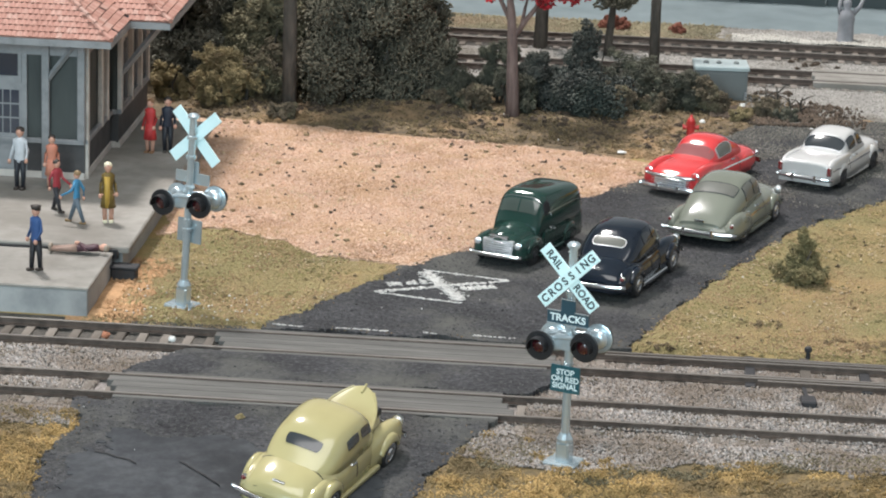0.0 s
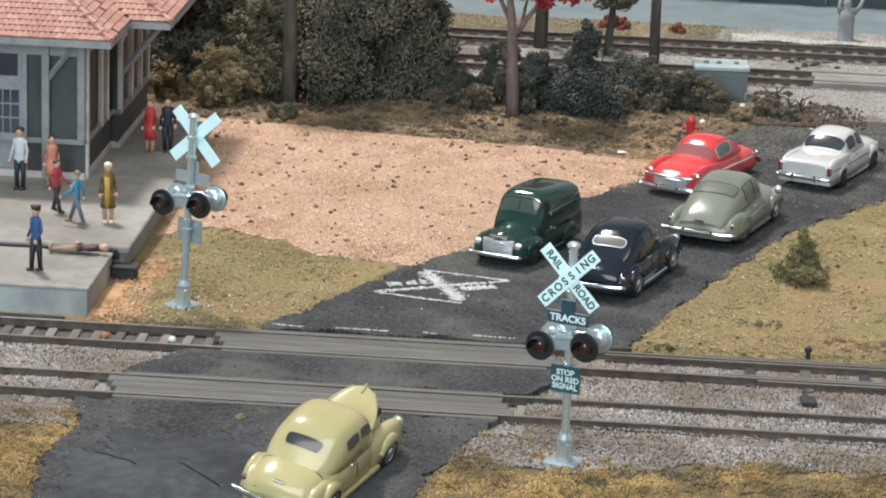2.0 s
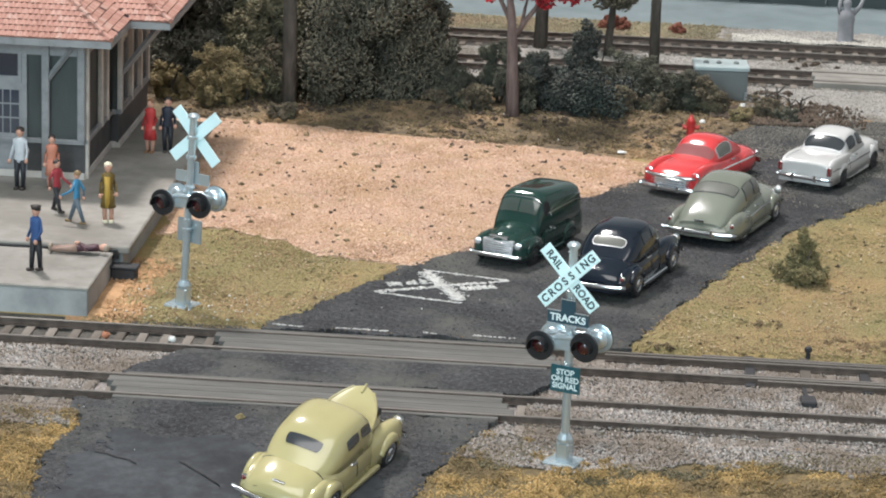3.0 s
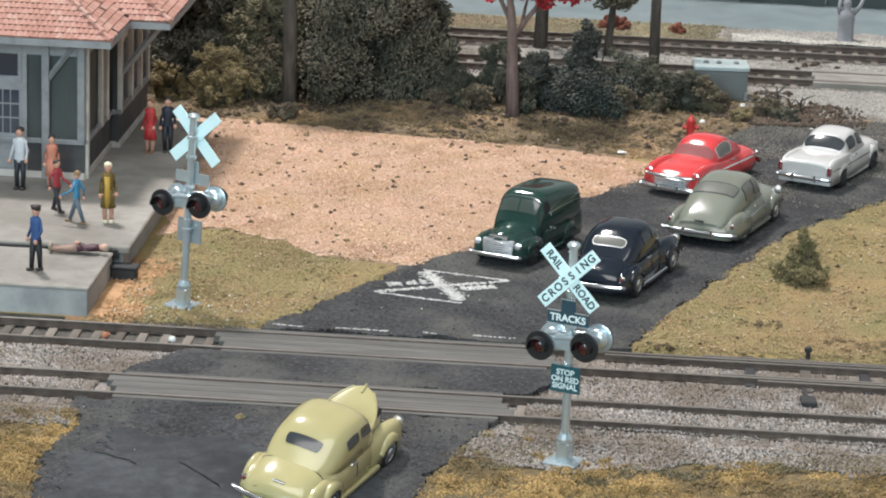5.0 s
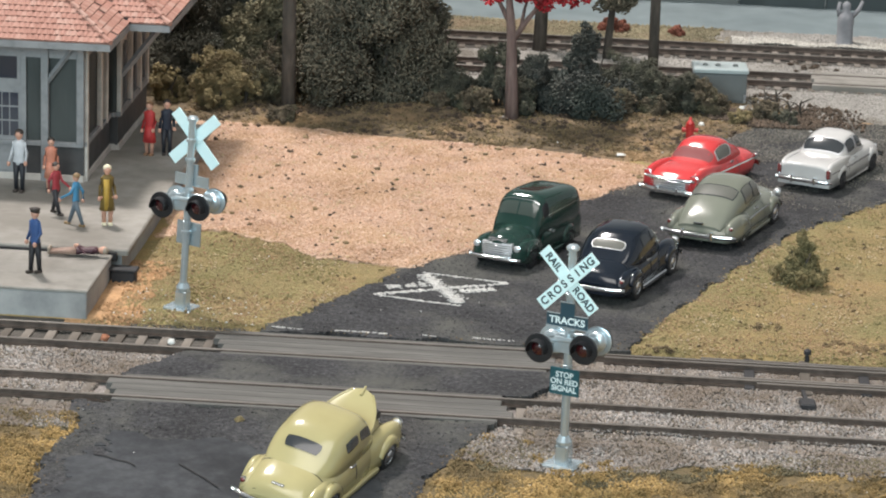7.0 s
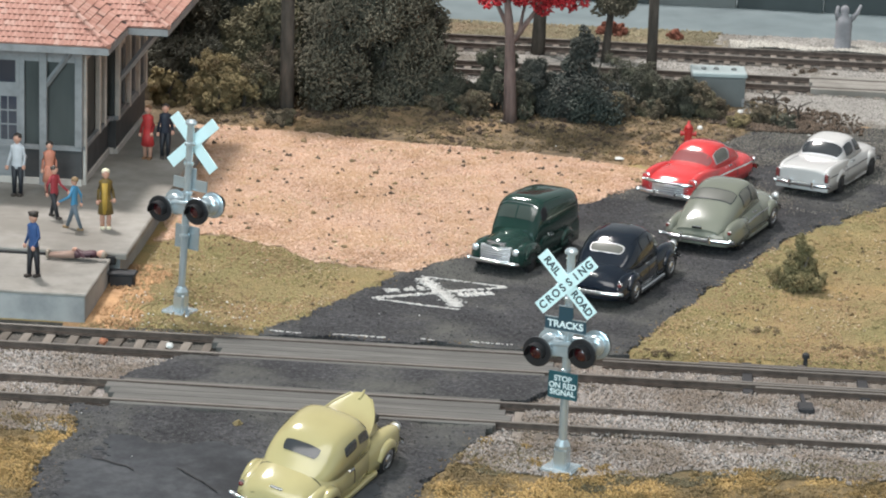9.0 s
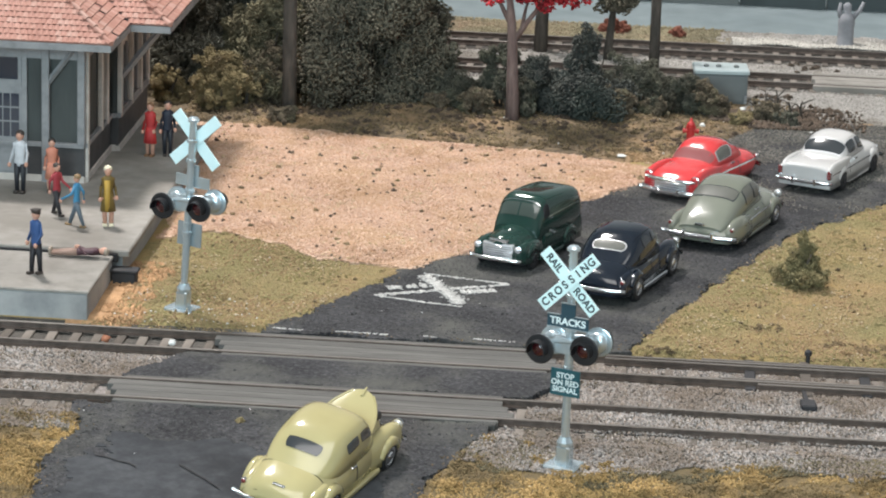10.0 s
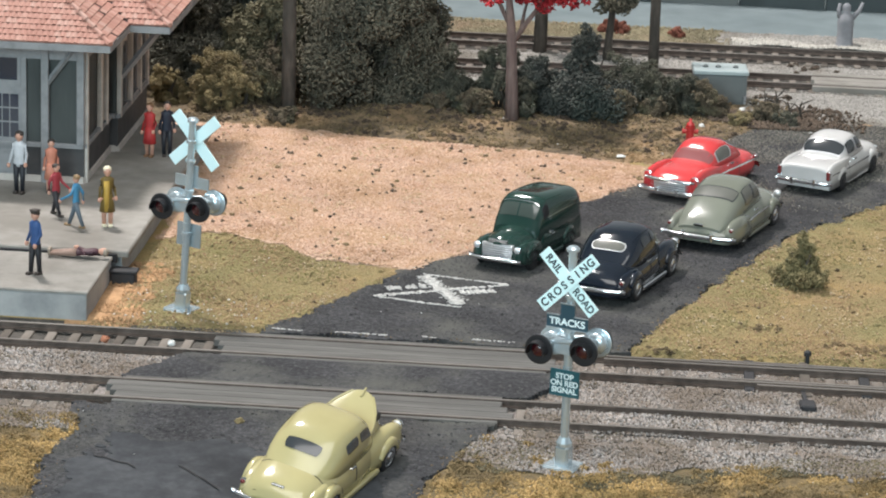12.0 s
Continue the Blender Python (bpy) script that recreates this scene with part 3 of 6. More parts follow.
scatter("straw_crumbs", 26000, (-96, 160, -95, 165), lambda x, y: (on_turf(x, y) | inside(x, y, LOT)) & (wave(x, y, 11, 21) + 0.7 * wave(x, y, 3.5, 22) > RNG.uniform(0.1, 1.0, len(x))), lambda x, y: np.where(inside(x, y, LOT), height(x, y) * 0.35 + 0.45, height(x, y) + 0.35), (0.25, 0.6), M["straw_bits"], "pale straw crumbs strewn on turf and gravel", "litter", 0.6, 0.2)
scatter("white_specks", 210, (-95, 140, -225, 210), lambda x, y: ~((x < -90) & (y > -95)) & (RNG.random(len(x)) < 0.55), lambda x, y: np.maximum(height(x, y), np.where(inside(x, y, FAR_ROAD) | inside(x, y, NEAR_ROAD), road_z(x, y), -9)) + 0.4, (0.2, 0.5), M["specks"], "stray white specks of plaster and paper", "litter", 0.6)
scatter("tan_crumbs", 60000, (-100, 76, -24, 166), lambda x, y: inside(x, y, LOT) & (wave(x, y, 13, 61) + 0.8 * wave(x, y, 4, 62) + 0.5 * wave(x, y, 1.7, 63) > RNG.uniform(0.1, 1.3, len(x))), lambda x, y: height(x, y) * 0.35 + 0.45, (0.22, 0.45), M["tan_bits"], "tan and orange grains in uneven patches on the lot", "gravel", 0.6)
scatter("ballast_dirt", 60000, (-135, 150, -206, -116), lambda x, y: on_ballast(x, y) & (wave(x, y, 9, 71) + 0.8 * wave(x, y, 3.5, 72) + np.where(y < -166, 0.35, 0) > RNG.uniform(0.25, 1.2, len(x))), lambda x, y: height(x, y) + np.where(np.abs(y + 132) < 11, 1.1, np.where((np.abs(y + 155) < 10) & (x > 0), 1.0, 0.6)), (0.22, 0.5), M["dirt_bits"], "brown dirt and weed crumbs strewn over the ballast", "dirt", 0.7)
scatter("plaster_crumbs", 90, (-92, -48, -92, -60), lambda x, y: on_turf(x, y) & (RNG.random(len(x)) < 0.7), lambda x, y: height(x, y) + 0.4, (0.25, 0.6), M["specks"], "white plaster crumbs round the foot of the signal", "litter", 0.6)
scatter("lot_clods", 150, (-95, 72, -18, 160), lambda x, y: inside(x, y, LOT) & (RNG.random(len(x)) < 0.5 + 0.5 * wave(x, y, 14, 6)), lambda x, y: height(x, y) * 0.35 + 0.5, (0.7, 1.5), M["soil_bits"], "small brown clods on the gravel", "litter", 0.6, 0.1, True)
scatter("asphalt_crumbs", 60000, (-90, 175, -250, 215), lambda x, y: (inside(x, y, FAR_ROAD) | inside(x, y, MID_ROAD) | inside(x, y, NEAR_ROAD)) & ~inside(x, y, WORN_ROAD), road_z, (0.22, 0.5), M["crumbs"], "loose black cinders on the road", "cinders", 0.6)
scatter("leaf_litter", 34000, (-115, 118, 126, 250), lambda x, y: (y + 7 * wave(x, y, 8, 1) + 3 * wave(x, y, 3, 2) > 150 - 0.22 * np.maximum(x, -40)) & off_roads(x, y) & (RNG.random(len(x)) < 0.6 + 0.5 * wave(x, y, 6, 4)), height, (0.25, 0.75), M["soil_bits"], "brown leaf litter under the shrubs", "litter", 0.8, 0.3)
scatter("pale_gravel_bits", 60000, (-40, 175, 214, 386), lambda x, y: off_roads(x, y) & ((y + 6 * wave(x, y, 9, 1) > 248) | (x + 5 * wave(x, y, 7, 3) > 102)) & ((y < 350) | (x > 92)) & (np.abs(y - 335) > 13 + 3 * wave(x, y, 4, 2)) & (np.abs(y - 283) > 11 + 3 * wave(x, y, 4, 2)), height, (0.2, 0.5), M["pale_bits"], "pale crushed stone round the back tracks", "gravel")
scatter("back_weeds", 9000, (-40, 110, 350, 388), lambda x, y: (y + 4 * wave(x, y, 8, 1) > 354) & (x + 14 * wave(x, y, 9, 2) < 96), height, (0.3, 0.7), M["weed_bits"], "pale straw coloured weeds behind the far track", "grass", 0.8, 0.3)



scatter("white_stone_heap", 9000, (96, 175, 352, 374), lambda x, y: (y + 3 * wave(x, y, 6, 3) > 352) & (y + 4 * wave(x, y, 9, 4) < 366 + np.where(x > 143, 4, 0)), lambda x, y: height(x, y) + 1.2 + 0.8 * wave(x, y, 8, 5), (0.3, 0.8), M["white_stones"], "heaped whitish crushed stone beside the far track", "gravel", 0.8)


def clumps(name, n, box, test, zf, rad, size, mat, label, each=55):
    """Tufts: heaps of fine bits on scattered spots."""
    x, y = RNG.uniform(box[0], box[1], n), RNG.uniform(box[2], box[3], n)
    ok = test(x, y)
    x, y = x[ok], y[ok]
    r = RNG.uniform(rad[0], rad[1], len(x))
    d = RNG.normal(size=(len(x), each, 3))
    d /= np.linalg.norm(d, axis=2)[:, :, None]
    d[:, :, 2] = np.abs(d[:, :, 2]) * 0.75
    p = np.stack([x, y, zf(x, y)], 1)[:, None, :] + d * (r[:, None] * RNG.uniform(0.45, 1.1, (len(x), each)))[:, :, None]
    p = p.reshape(-1, 3)
    return tagged(new(name, bits_mesh(p, RNG.uniform(size[0], size[1], len(p)), mat, 0.8, 0.5, TETRA, TETRA_F)), label, "grass", kind="stuff")


def in_front(x, y):
    return off_roads(x, y) & (y < -176 + 5 * wave(x, y, 6, 3)) & (wave(x, y, 6, 9) + 0.5 * wave(x, y, 2.5, 5) > np.where(x < 0, -0.5, np.clip((y + 196) / 14, 0, 1) * 0.9 - 0.15))


clumps("golden_tufts", 1900, (-108, 145, -252, -174), in_front, height, (0.9, 2.4), (0.22, 0.5), M["gold_bits"], "loose golden orange foam tufts")
clumps("olive_tufts", 900, (-96, 150, -94, 110), lambda x, y: on_turf(x, y) & (wave(x, y, 9, 13) > -0.1), height, (0.6, 1.4), (0.22, 0.45), M["turf_bits"], "low olive foam tufts in the turf", 36)
clumps("berm_tufts", 500, (-100, 92, 138, 182), lambda x, y: off_roads(x, y) & ~inside(x, y, LOT) & (wave(x, y, 8, 14) > 0.0), height, (0.7, 2.0), (0.3, 0.55), M["soil_bits"], "brown and olive tufts along the bank", 45)
clumps("dry_brown_tufts", 420, (66, 142, -94, -50), lambda x, y: on_turf(x, y) & (np.minimum(np.hypot((x - 72) / 5, (y + 90) / 4), np.minimum(np.hypot((x - 131) / 9, (y + 80) / 7), np.hypot((x - 104) / 7, (y + 62) / 4))) < 1 + 0.4 * wave(x, y, 2, 1)), height, (0.6, 1.4), (0.25, 0.5), M["soil_bits"], "dry brown foam patches in the turf", 40)
clumps("trackside_weeds", 420, (96, 152, 236, 334), lambda x, y: np.minimum(np.hypot((x - 128) / 13, (y - 314) / 9), np.minimum(np.hypot((x - 108) / 12, (y - 252) / 9), np.hypot((x - 126) / 12, (y - 238) / 7))) < 0.8 + 0.4 * wave(x, y, 4, 3), height, (0.7, 1.8), (0.3, 0.6), M["dark_bits"], "low dry dark weeds beside the far tracks", 40)
# leaf litter, packed denser towards the hedge to paint the shade under it
clumps("bank_litter", 420, (-100, 96, 140, 190), lambda x, y: off_roads(x, y) & ~inside(x, y, LOT) & (wave(x, y, 7, 24) + 0.5 * wave(x, y, 3, 25) + (y - 165) / 30 > 0.1), height, (0.5, 1.7), (0.3, 0.6), M["dark_bits"], "dark dead leaves along the bank, thickened to darken the hedge's foot", 36)


def road_fringe(x, y):
    on = inside(x, y, FAR_ROAD) | inside(x, y, MID_ROAD) | inside(x, y, NEAR_ROAD)
    a, r = RNG.uniform(0, 6.283, x.shape), np.abs(RNG.normal(0, 3.2, x.shape))
    u, v = x + r * np.cos(a), y + r * np.sin(a)
    return on & ~(inside(u, v, FAR_ROAD) | inside(u, v, MID_ROAD) | inside(u, v, NEAR_ROAD)) & ((y > -20) | (y < -170) | (y > -96))


scatter("road_edge_crumbs", 90000, (-100, 175, -252, 215), road_fringe, road_z, (0.22, 0.5), M["soil_bits"], "brown crumbs and dust along the road edges", "litter", 0.6, 0.1)
scatter("road_dust", 110000, (56, 190, 20, 222), lambda x, y: inside(x, y, FAR_ROAD) & (wave(x, y, 12, 17) + 0.6 * wave(x, y, 4, 18) + (y - 120) / 70 > RNG.uniform(-0.4, 1.2, len(x))), lambda x, y: road_z(x, y) + 0.1, (0.2, 0.45), M["dust_bits"], "grey-brown dust and grit on the far end of the road", "grit", 0.5, 0.1)
scatter("roadside_litter", 7000, (86, 150, 198, 240), lambda x, y: (RNG.uniform(110, 148, len(x)) > x) & (wave(x, y, 9, 15) + 0.6 * wave(x, y, 4, 3) - np.abs(y - 214) / 18 > -0.75), lambda x, y: np.maximum(height(x, y), np.where(inside(x, y, FAR_ROAD), road_z(x, y), -9)) + 0.2, (0.3, 1.0), M["dark_bits"], "dark dry litter between road and pale gravel", "litter", 0.9, 0.3)

# ---- tracks ----
def rail_shape(x0, x1, y, base, top):
    b = Build()
    prof = [(-1.1, base), (-1.1, base + 0.3), (-0.35, base + 0.55), (-0.35, top - 0.75), (-0.55, top - 0.6), (-0.55, top - 0.12), (-0.4, top), (0.4, top), (0.55, top - 0.12), (0.55, top - 0.6), (0.35, top - 0.75), (0.35, base + 0.55), (1.1, base + 0.3), (1.1, base)]
    b.grid([[(x, y + p, z) for p, z in prof] for x in (x0, x1)])
    b.k = [1 if 5 <= i <= 7 else 0 for i in range(len(b.f))]
    return b


def track(name, yc, x0, x1, tx0, tx1, zt, label):
    t = thing(name, 0, yc, zt, 0, label, "railway track", kind="structure")
    for y in (-8.25, 8.25):
        part("rail", rail_shape(x0, x1, y, -2.2, 0), [M["rail"], M["railhead"]], t)
    tie = Build().box(-1.35, 1.35, -15, 15, -4.4, -2.2, bev=0.18).mesh([M["tie"]])
    rnd = random.Random(int(yc))
    x = tx0
    while x < tx1:
        ob = part("tie", tie, None, t)
        ob.matrix_basis = pose((x + rnd.uniform(-0.4, 0.4)) * MM, rnd.uniform(-0.6, 0.6) * MM, 0, 0, 0, rnd.uniform(-1.5, 1.5))
        x += 6.7
    return t


far_track = track("track_far", -109.2, -420, 420, -180, 180, 0.5, "single railway track with rusty rails and weathered ties")
near_track = track("track_near", -155.0, -420, 420, -180, 180, 0.5, "railway track half buried in grey ballast")
back_track = track("track_back", 335.0, -900, 520, -200, 200, 2.5, "weathered railway track far behind the shrubs")
yard_track = track("track_yard", 283.0, -420, 420, -60, 190, 2.3, "weathered siding track behind the shrubs")


def crossing(name, yc, x0, x1, slant):
    """Boards between the rails, level with the rail heads."""
    t = thing(name, 0, yc, 0.5, 0, "weathered grey plank grade crossing panel between the rails", "crossing", "grade crossing panels", kind="structure")
    for y0, y1 in ((-6.9, -2.4), (-2.25, 2.25), (2.4, 6.9)):
        b = Build()
        b.box(x0 - slant * y0 * 0.4, x1 - slant * y1 * 0.4, y0, y1, -2.2, -0.25, bev=0.2)
        part("plank", b, [M["plank"]], t)
    for s in (1, -1):
        part("edge_board", Build().box(x0 + 3, x1 - 3, min(s * 9.4, s * 11.2), max(s * 9.4, s * 11.2), -2.2, -0.3, bev=0.15), [M["plank"]], t)


crossing("crossing_panel_far", -109.2, -57, 43, 1.0)
crossing("crossing_panel_near", -155.0, -80, 32, 1.0)


def guard_rails():
    t = thing("switch_rails", 0, -109.2, 0.5, 0, "extra switch point rails beside the running rails", "railway switch")
    for x0, x1, y in ((56, 150, 6.0), (84, 150, 10.3), (90, 150, -6.2), (100, 150, -10.4)):
        part("point_rail", rail_shape(x0, x1, y, -2.2, -0.1), [M["rail"], M["railhead"]], t)
    for x, y0, y1 in ((98, -12, 16), (114, -14, 17), (131, -12, 14)):
        part("tie_bar", Build().box(x - 1.5, x + 1.5, y0, y1, -2.6, -1.4, bev=0.2), [M["tie" if x == 114 else "under"]], t)
    s = thing("switch_stand", 115, -92.5, -2.2, 0, "small black switch stand beside the track", "switch stand")
    part("base", Build().box(-2.5, 2.5, -1.5, 1.5, 0, 0.8, bev=0.2), [M["under"]], s)
    part("post", Build().lathe([(0.7, 0.8), (0.6, 3.2), (1.1, 3.4), (1.1, 4.6), (0.5, 5)], 10), [M["under"]], s)
    s = thing("switch_motor", 114, -133, -1.6, 4, "small black switch motor box in the ballast", "switch machine")
    part("case", Build().box(-2.2, 2.2, -3.0, 3.0, 0, 1.8, bev=0.4), [M["under"]], s)
    part("lever", Build().box(-0.6, 0.6, 3.0, 14, 0.4, 0.9, bev=0.1), [M["under"]], s)


guard_rails()


# ---- road markings ----
def markings():
    rnd = random.Random(4)

    def streak(b, x0, y0, x1, y1, w, gaps=0.12):
        n = max(3, int(math.hypot(x1 - x0, y1 - y0) / 0.6))
        d = Vector((x1 - x0, y1 - y0)).normalized()
        s = Vector((-d.y, d.x))
        for i in range(n):
            if rnd.random() < gaps:
                continue
            for q in range(max(1, int(w / 0.28))):
                o = rnd.gauss(0, w * 0.27)
                p = Vector((x0, y0)).lerp(Vector((x1, y1)), (i + rnd.random()) / n) + s * o
                b.append((p.x, p.y, float(road_z(p.x, p.y)) + 0.1))

    b = []
    streak(b, -3.4, -27.5, 10.4, -56.5, 4.2, 0.04)
    streak(b, -16.5, -52.5, 23.5, -32.8, 2.0, 0.15)
    streak(b, -13.5, -43.5, -2.0, -39.0, 3.6, 0.25)
    streak(b, 9.5, -44.5, 19.5, -40.0, 3.6, 0.25)
    streak(b, -3.9, -25.6, 23.5, -32.6, 0.9, 0.12)
    streak(b, -16.9, -52.8, 10.6, -59.4, 0.9, 0.12)
    tagged(new("railroad_crossing_marking", bits_mesh(b, RNG.uniform(0.35, 0.75, len(b)), M["road_paint"], 0.3)), "worn white painted crossing mark on black road", "road marking", kind="structure")
    b = []
    for x0, x1 in ((-43, -34), (-24, -8), (2, 6), (16, 29)):
        streak(b, x0, -91.6, x1, -92.4, 0.9, 0.25)
    tagged(new("stop_line", bits_mesh(b, RNG.uniform(0.35, 0.6, len(b)), M["road_paint"], 0.3)), "broken worn white stop line before the rails", "road marking", kind="structure")
    b = Build()
    path = [(-51, -209), (-48.5, -211.5), (-45.8, -214.5), (-42.3, -218), (-38.3, -223)]
    path2 = [(-74, -206), (-70.5, -206.8), (-67.6, -208.8), (-64, -210), (-61.8, -212.4)]
    for (x0, y0), (x1, y1) in list(zip(path, path[1:])) + list(zip(path2, path2[1:])):
        z = -0.06 * (-172 - y0) + 0.42
        b.add([(x0, y0 - 0.5, z), (x1, y1 - 0.5, z), (x1, y1 + 0.5, z), (x0, y0 + 0.5, z), (x0, y0, z + 0.1), (x1, y1, z + 0.1)], [(0, 1, 5, 4), (4, 5, 2, 3)])
    tagged(new("asphalt_crack", b.mesh([M["cabin_dark"]])), "dark crack in worn asphalt", "crack", kind="structure")


markings()


# ---- the room round the layout ----
def room():
    for name, b in (("wall_north", (-2000, 2000, 2000, 2050, -900, 1700)), ("wall_east", (2000, 2050, -2000, 2000, -900, 1700)), ("wall_west", (-2050, -2000, -2000, 2000, -900, 1700)),
                    ("wall_south", (-2000, 2000, -2100, -2050, -900, 1700)), ("ceiling", (-2050, 2050, -2100, 2050, 1700, 1750)), ("floor", (-2050, 2050, -2100, 2050, -950, -900))):
        tagged(new(name, Build().box(*b).mesh([M["room"]])), "plain grey %s of the exhibition room" % name.split("_")[0], name.split("_")[0], kind="structure")


room()
table = thing("layout_table", 0, 0, 0, 0, "plain plywood bench that carries the layout", "table", kind="structure")
part("bench_top", Build().box(-1500, 1500, -1500, 1500, -70, -24), [M["beige"]], table)
for tx in (-1400, 1400):
    for ty in (-1400, 1400):
        part("leg", Build().box(tx - 40, tx + 40, ty - 40, ty + 40, -900, -70, bev=4), [M["beige"]], table)


def far_wall():
    t = thing("retaining_wall", 0, 447, -1, 0, "long dark grey retaining wall behind the street", "wall", kind="structure")
    x = -260
    i = 0
    while x < 300:
        part("wall_panel", Build().box(x, x + 39.4, 0, 6, 0, 46 + (i % 3) * 1.5, bev=0.5), [M["backwall" if i % 4 else "utility"]], t)
        x += 40
        i += 1


far_wall()


# ---- crossing signals ----
def disc(r, t, seg=20):
    return [(r * 0.92, 0), (r, t * 0.3), (r, t * 0.8), (r * 0.94, t)]


def signal(x, y, z, rz, ry, rx, blades_face, label, lettered, lift):
    t = thing("crossing_signal", x, y, z, rz, label, "crossing signal", "crossing signals", rx=rx, ry=ry)
    part("base_plate", Build().box(-4.6, 4.6, -4.0, 4.0, 0, 1.3, bev=0.5), [M["silver"]], t)
    part("pedestal", Build().box(-1.9, 1.9, -1.9, 1.9, 1.3, 6.4, bev=0.5).lathe([(2.2, 6.3), (2.2, 7.2), (1.4, 8.6)], 12), [M["silver"]], t)
    part("mast", Build().lathe([(1.15, 7.5), (1.15, 27), (1.35, 27.1), (1.35, 28), (1.15, 28.1), (1.1, 59.5)], 14), [M["silver"]], t, smooth=False)
    part("mast_cap", Build().lathe([(1.7, 59.1), (1.8, 59.8), (1.2, 60.4), (0.3, 60.6)], 14), [M["silver"]], t)
    for zc in (46.5, 52.5, 37.2, 24):
        part("clamp", Build().lathe([(1.3, zc), (1.6, zc + 0.2), (1.6, zc + 1.0), (1.3, zc + 1.2)], 12), [M["silver"]], t)
    # crossed blades, on the side that faces the traffic
    s = blades_face
    for k, (ang, word) in enumerate(((-45, "RAIL ROAD"), (45, "CROSSING"))):
        m = Matrix.Translation((0, s * (1.7 + 0.55 * k), 51.2 + lift)) @ Matrix.Rotation(radians(ang * (-1 if s < 0 else 1)), 4, "Y")
        b = Build().box(-10.4, 10.4, -0.25, 0.25, -1.75, 1.75, turn=m)
        bl = part("crossbuck_blade", b, [M["sign_paint"]], t)
        if lettered:
            spots = list(zip(word.split(), (-6.2, 6.2))) if k == 0 else [(c, -8.75 + 2.5 * i) for i, c in enumerate(word)]
            for text, lx in spots:
                lettering("lettering", text, 2.9, m @ Matrix.Translation((lx, s * 0.26, 0)) @ Matrix.Rotation(radians(90), 4, "X"), M["ink"], bl, "dark raised letters", 0.92 if k == 0 else 1.0)
    # track count sign with its small upper plate
    y0, y1 = sorted((s * 1.3, s * 1.7))
    pl = part("tracks_sign", Build().box(-5.8, 5.8, y0, y1, 38.6, 42.0).box(-2.0, 2.0, y0, y1, 42.0, 45.4), [M["sign_dark" if lettered else "silver"]], t)
    if lettered:
        rim = Build()
        for a in ((-5.9, 5.9, 38.4, 38.7), (-5.9, -2.0, 41.9, 42.2), (2.0, 5.9, 41.9, 42.2), (-2.1, 2.1, 45.2, 45.5)):
            rim.box(a[0], a[1], s * 1.85 - 0.1, s * 1.85 + 0.1, a[2], a[3])
        part("rim", rim, [M["silver"]], pl)
        lettering("lettering", "TRACKS", 2.6, Matrix.Translation((0, s * 1.74, 40.2)) @ Matrix.Rotation(radians(90), 4, "X"), M["white_ink"], pl, "white raised letters", 1.05)
    y0, y1 = sorted((s * 1.3, s * 1.75))
    pl = part("stop_sign", Build().box(-4.1, 4.1, y0, y1, 20.2, 27.4), [M["sign_teal" if lettered else "silver"]], t)
    if lettered:
        lettering("lettering", "STOP\nON RED\nSIGNAL", 2.1, Matrix.Translation((0, s * 1.8, 23.7)) @ Matrix.Rotation(radians(90), 4, "X"), M["white_ink"], pl, "white raised letters", 1.0)
    # cross arms and the four flashing lamps
    for side in (-1, 1):
        part("cross_arm", Build().tube([(-6.8, side * 2.2, 33.6), (-3, side * 2.4, 35), (3, side * 2.4, 35.6), (6.8, side * 2.2, 34.8)], 0.75, 8), [M["silver"]], t, smooth=True)
        part("junction_box", Build().box(-3.4, 3.4, min(side * 1.1, side * 2.9), max(side * 1.1, side * 2.9), 32, 36, bev=0.4), [M["silver"]], t)
        for lx in (-6.3, 6.3):
            m = Matrix.Translation((lx, side * 4.4, 33.6 + 0.12 * lx)) @ Matrix.Rotation(radians(90 if side < 0 else -90), 4, "X")
            lamp = part("lamp", Build().lathe([(1.0, -2.4), (2.4, -2.1), (2.9, -1.2), (2.9, -0.2)], 18, turn=m), [M["silver"]], t, "silver lamp housing", True)
            part("target_disc", Build().lathe([(3.75, 0), (4.0, 0.15), (4.0, 0.45), (3.75, 0.6)], 24, turn=m), [M["black"]], lamp, "black round target")
            part("target_back", Build().lathe([(3.7, -0.25), (3.95, -0.15), (3.95, 0.02)], 24, turn=m), [M["silver"]], lamp, "silver back of the target")
            part("lens", Build().lathe([(1.9, 0.6), (1.9, 0.9), (1.5, 1.3), (0.7, 1.5), (0.1, 1.55)], 18, turn=m), [M["lens"]], lamp, "dark red unlit lens", True)
            hood = Build()
            rows = []
            for i in range(13):
                a = radians(-20 + 220 * i / 12)
                rows.append([tuple(m @ Vector((r * math.cos(a), (1 if side < 0 else -1) * r * math.sin(a), zz))) for r, zz in ((2.6, 0.6), (2.6, 3.4), (2.35, 3.4), (2.35, 0.6))])
            hood.grid(rows, 0, True)
            part("hood", hood, [M["black"]], lamp, "short black visor")
    return t


signal(48.3, -194.0, -1.6, -22, 0, 0, -1, "silver railroad crossing signal with lettered crossbuck and unlit flashers", True, 0.0)
signal(-72.3, -77.4, -0.7, -22, 3.0, 0, 1, "silver crossing signal seen from behind, with unlit black flashers", False, 1.8)


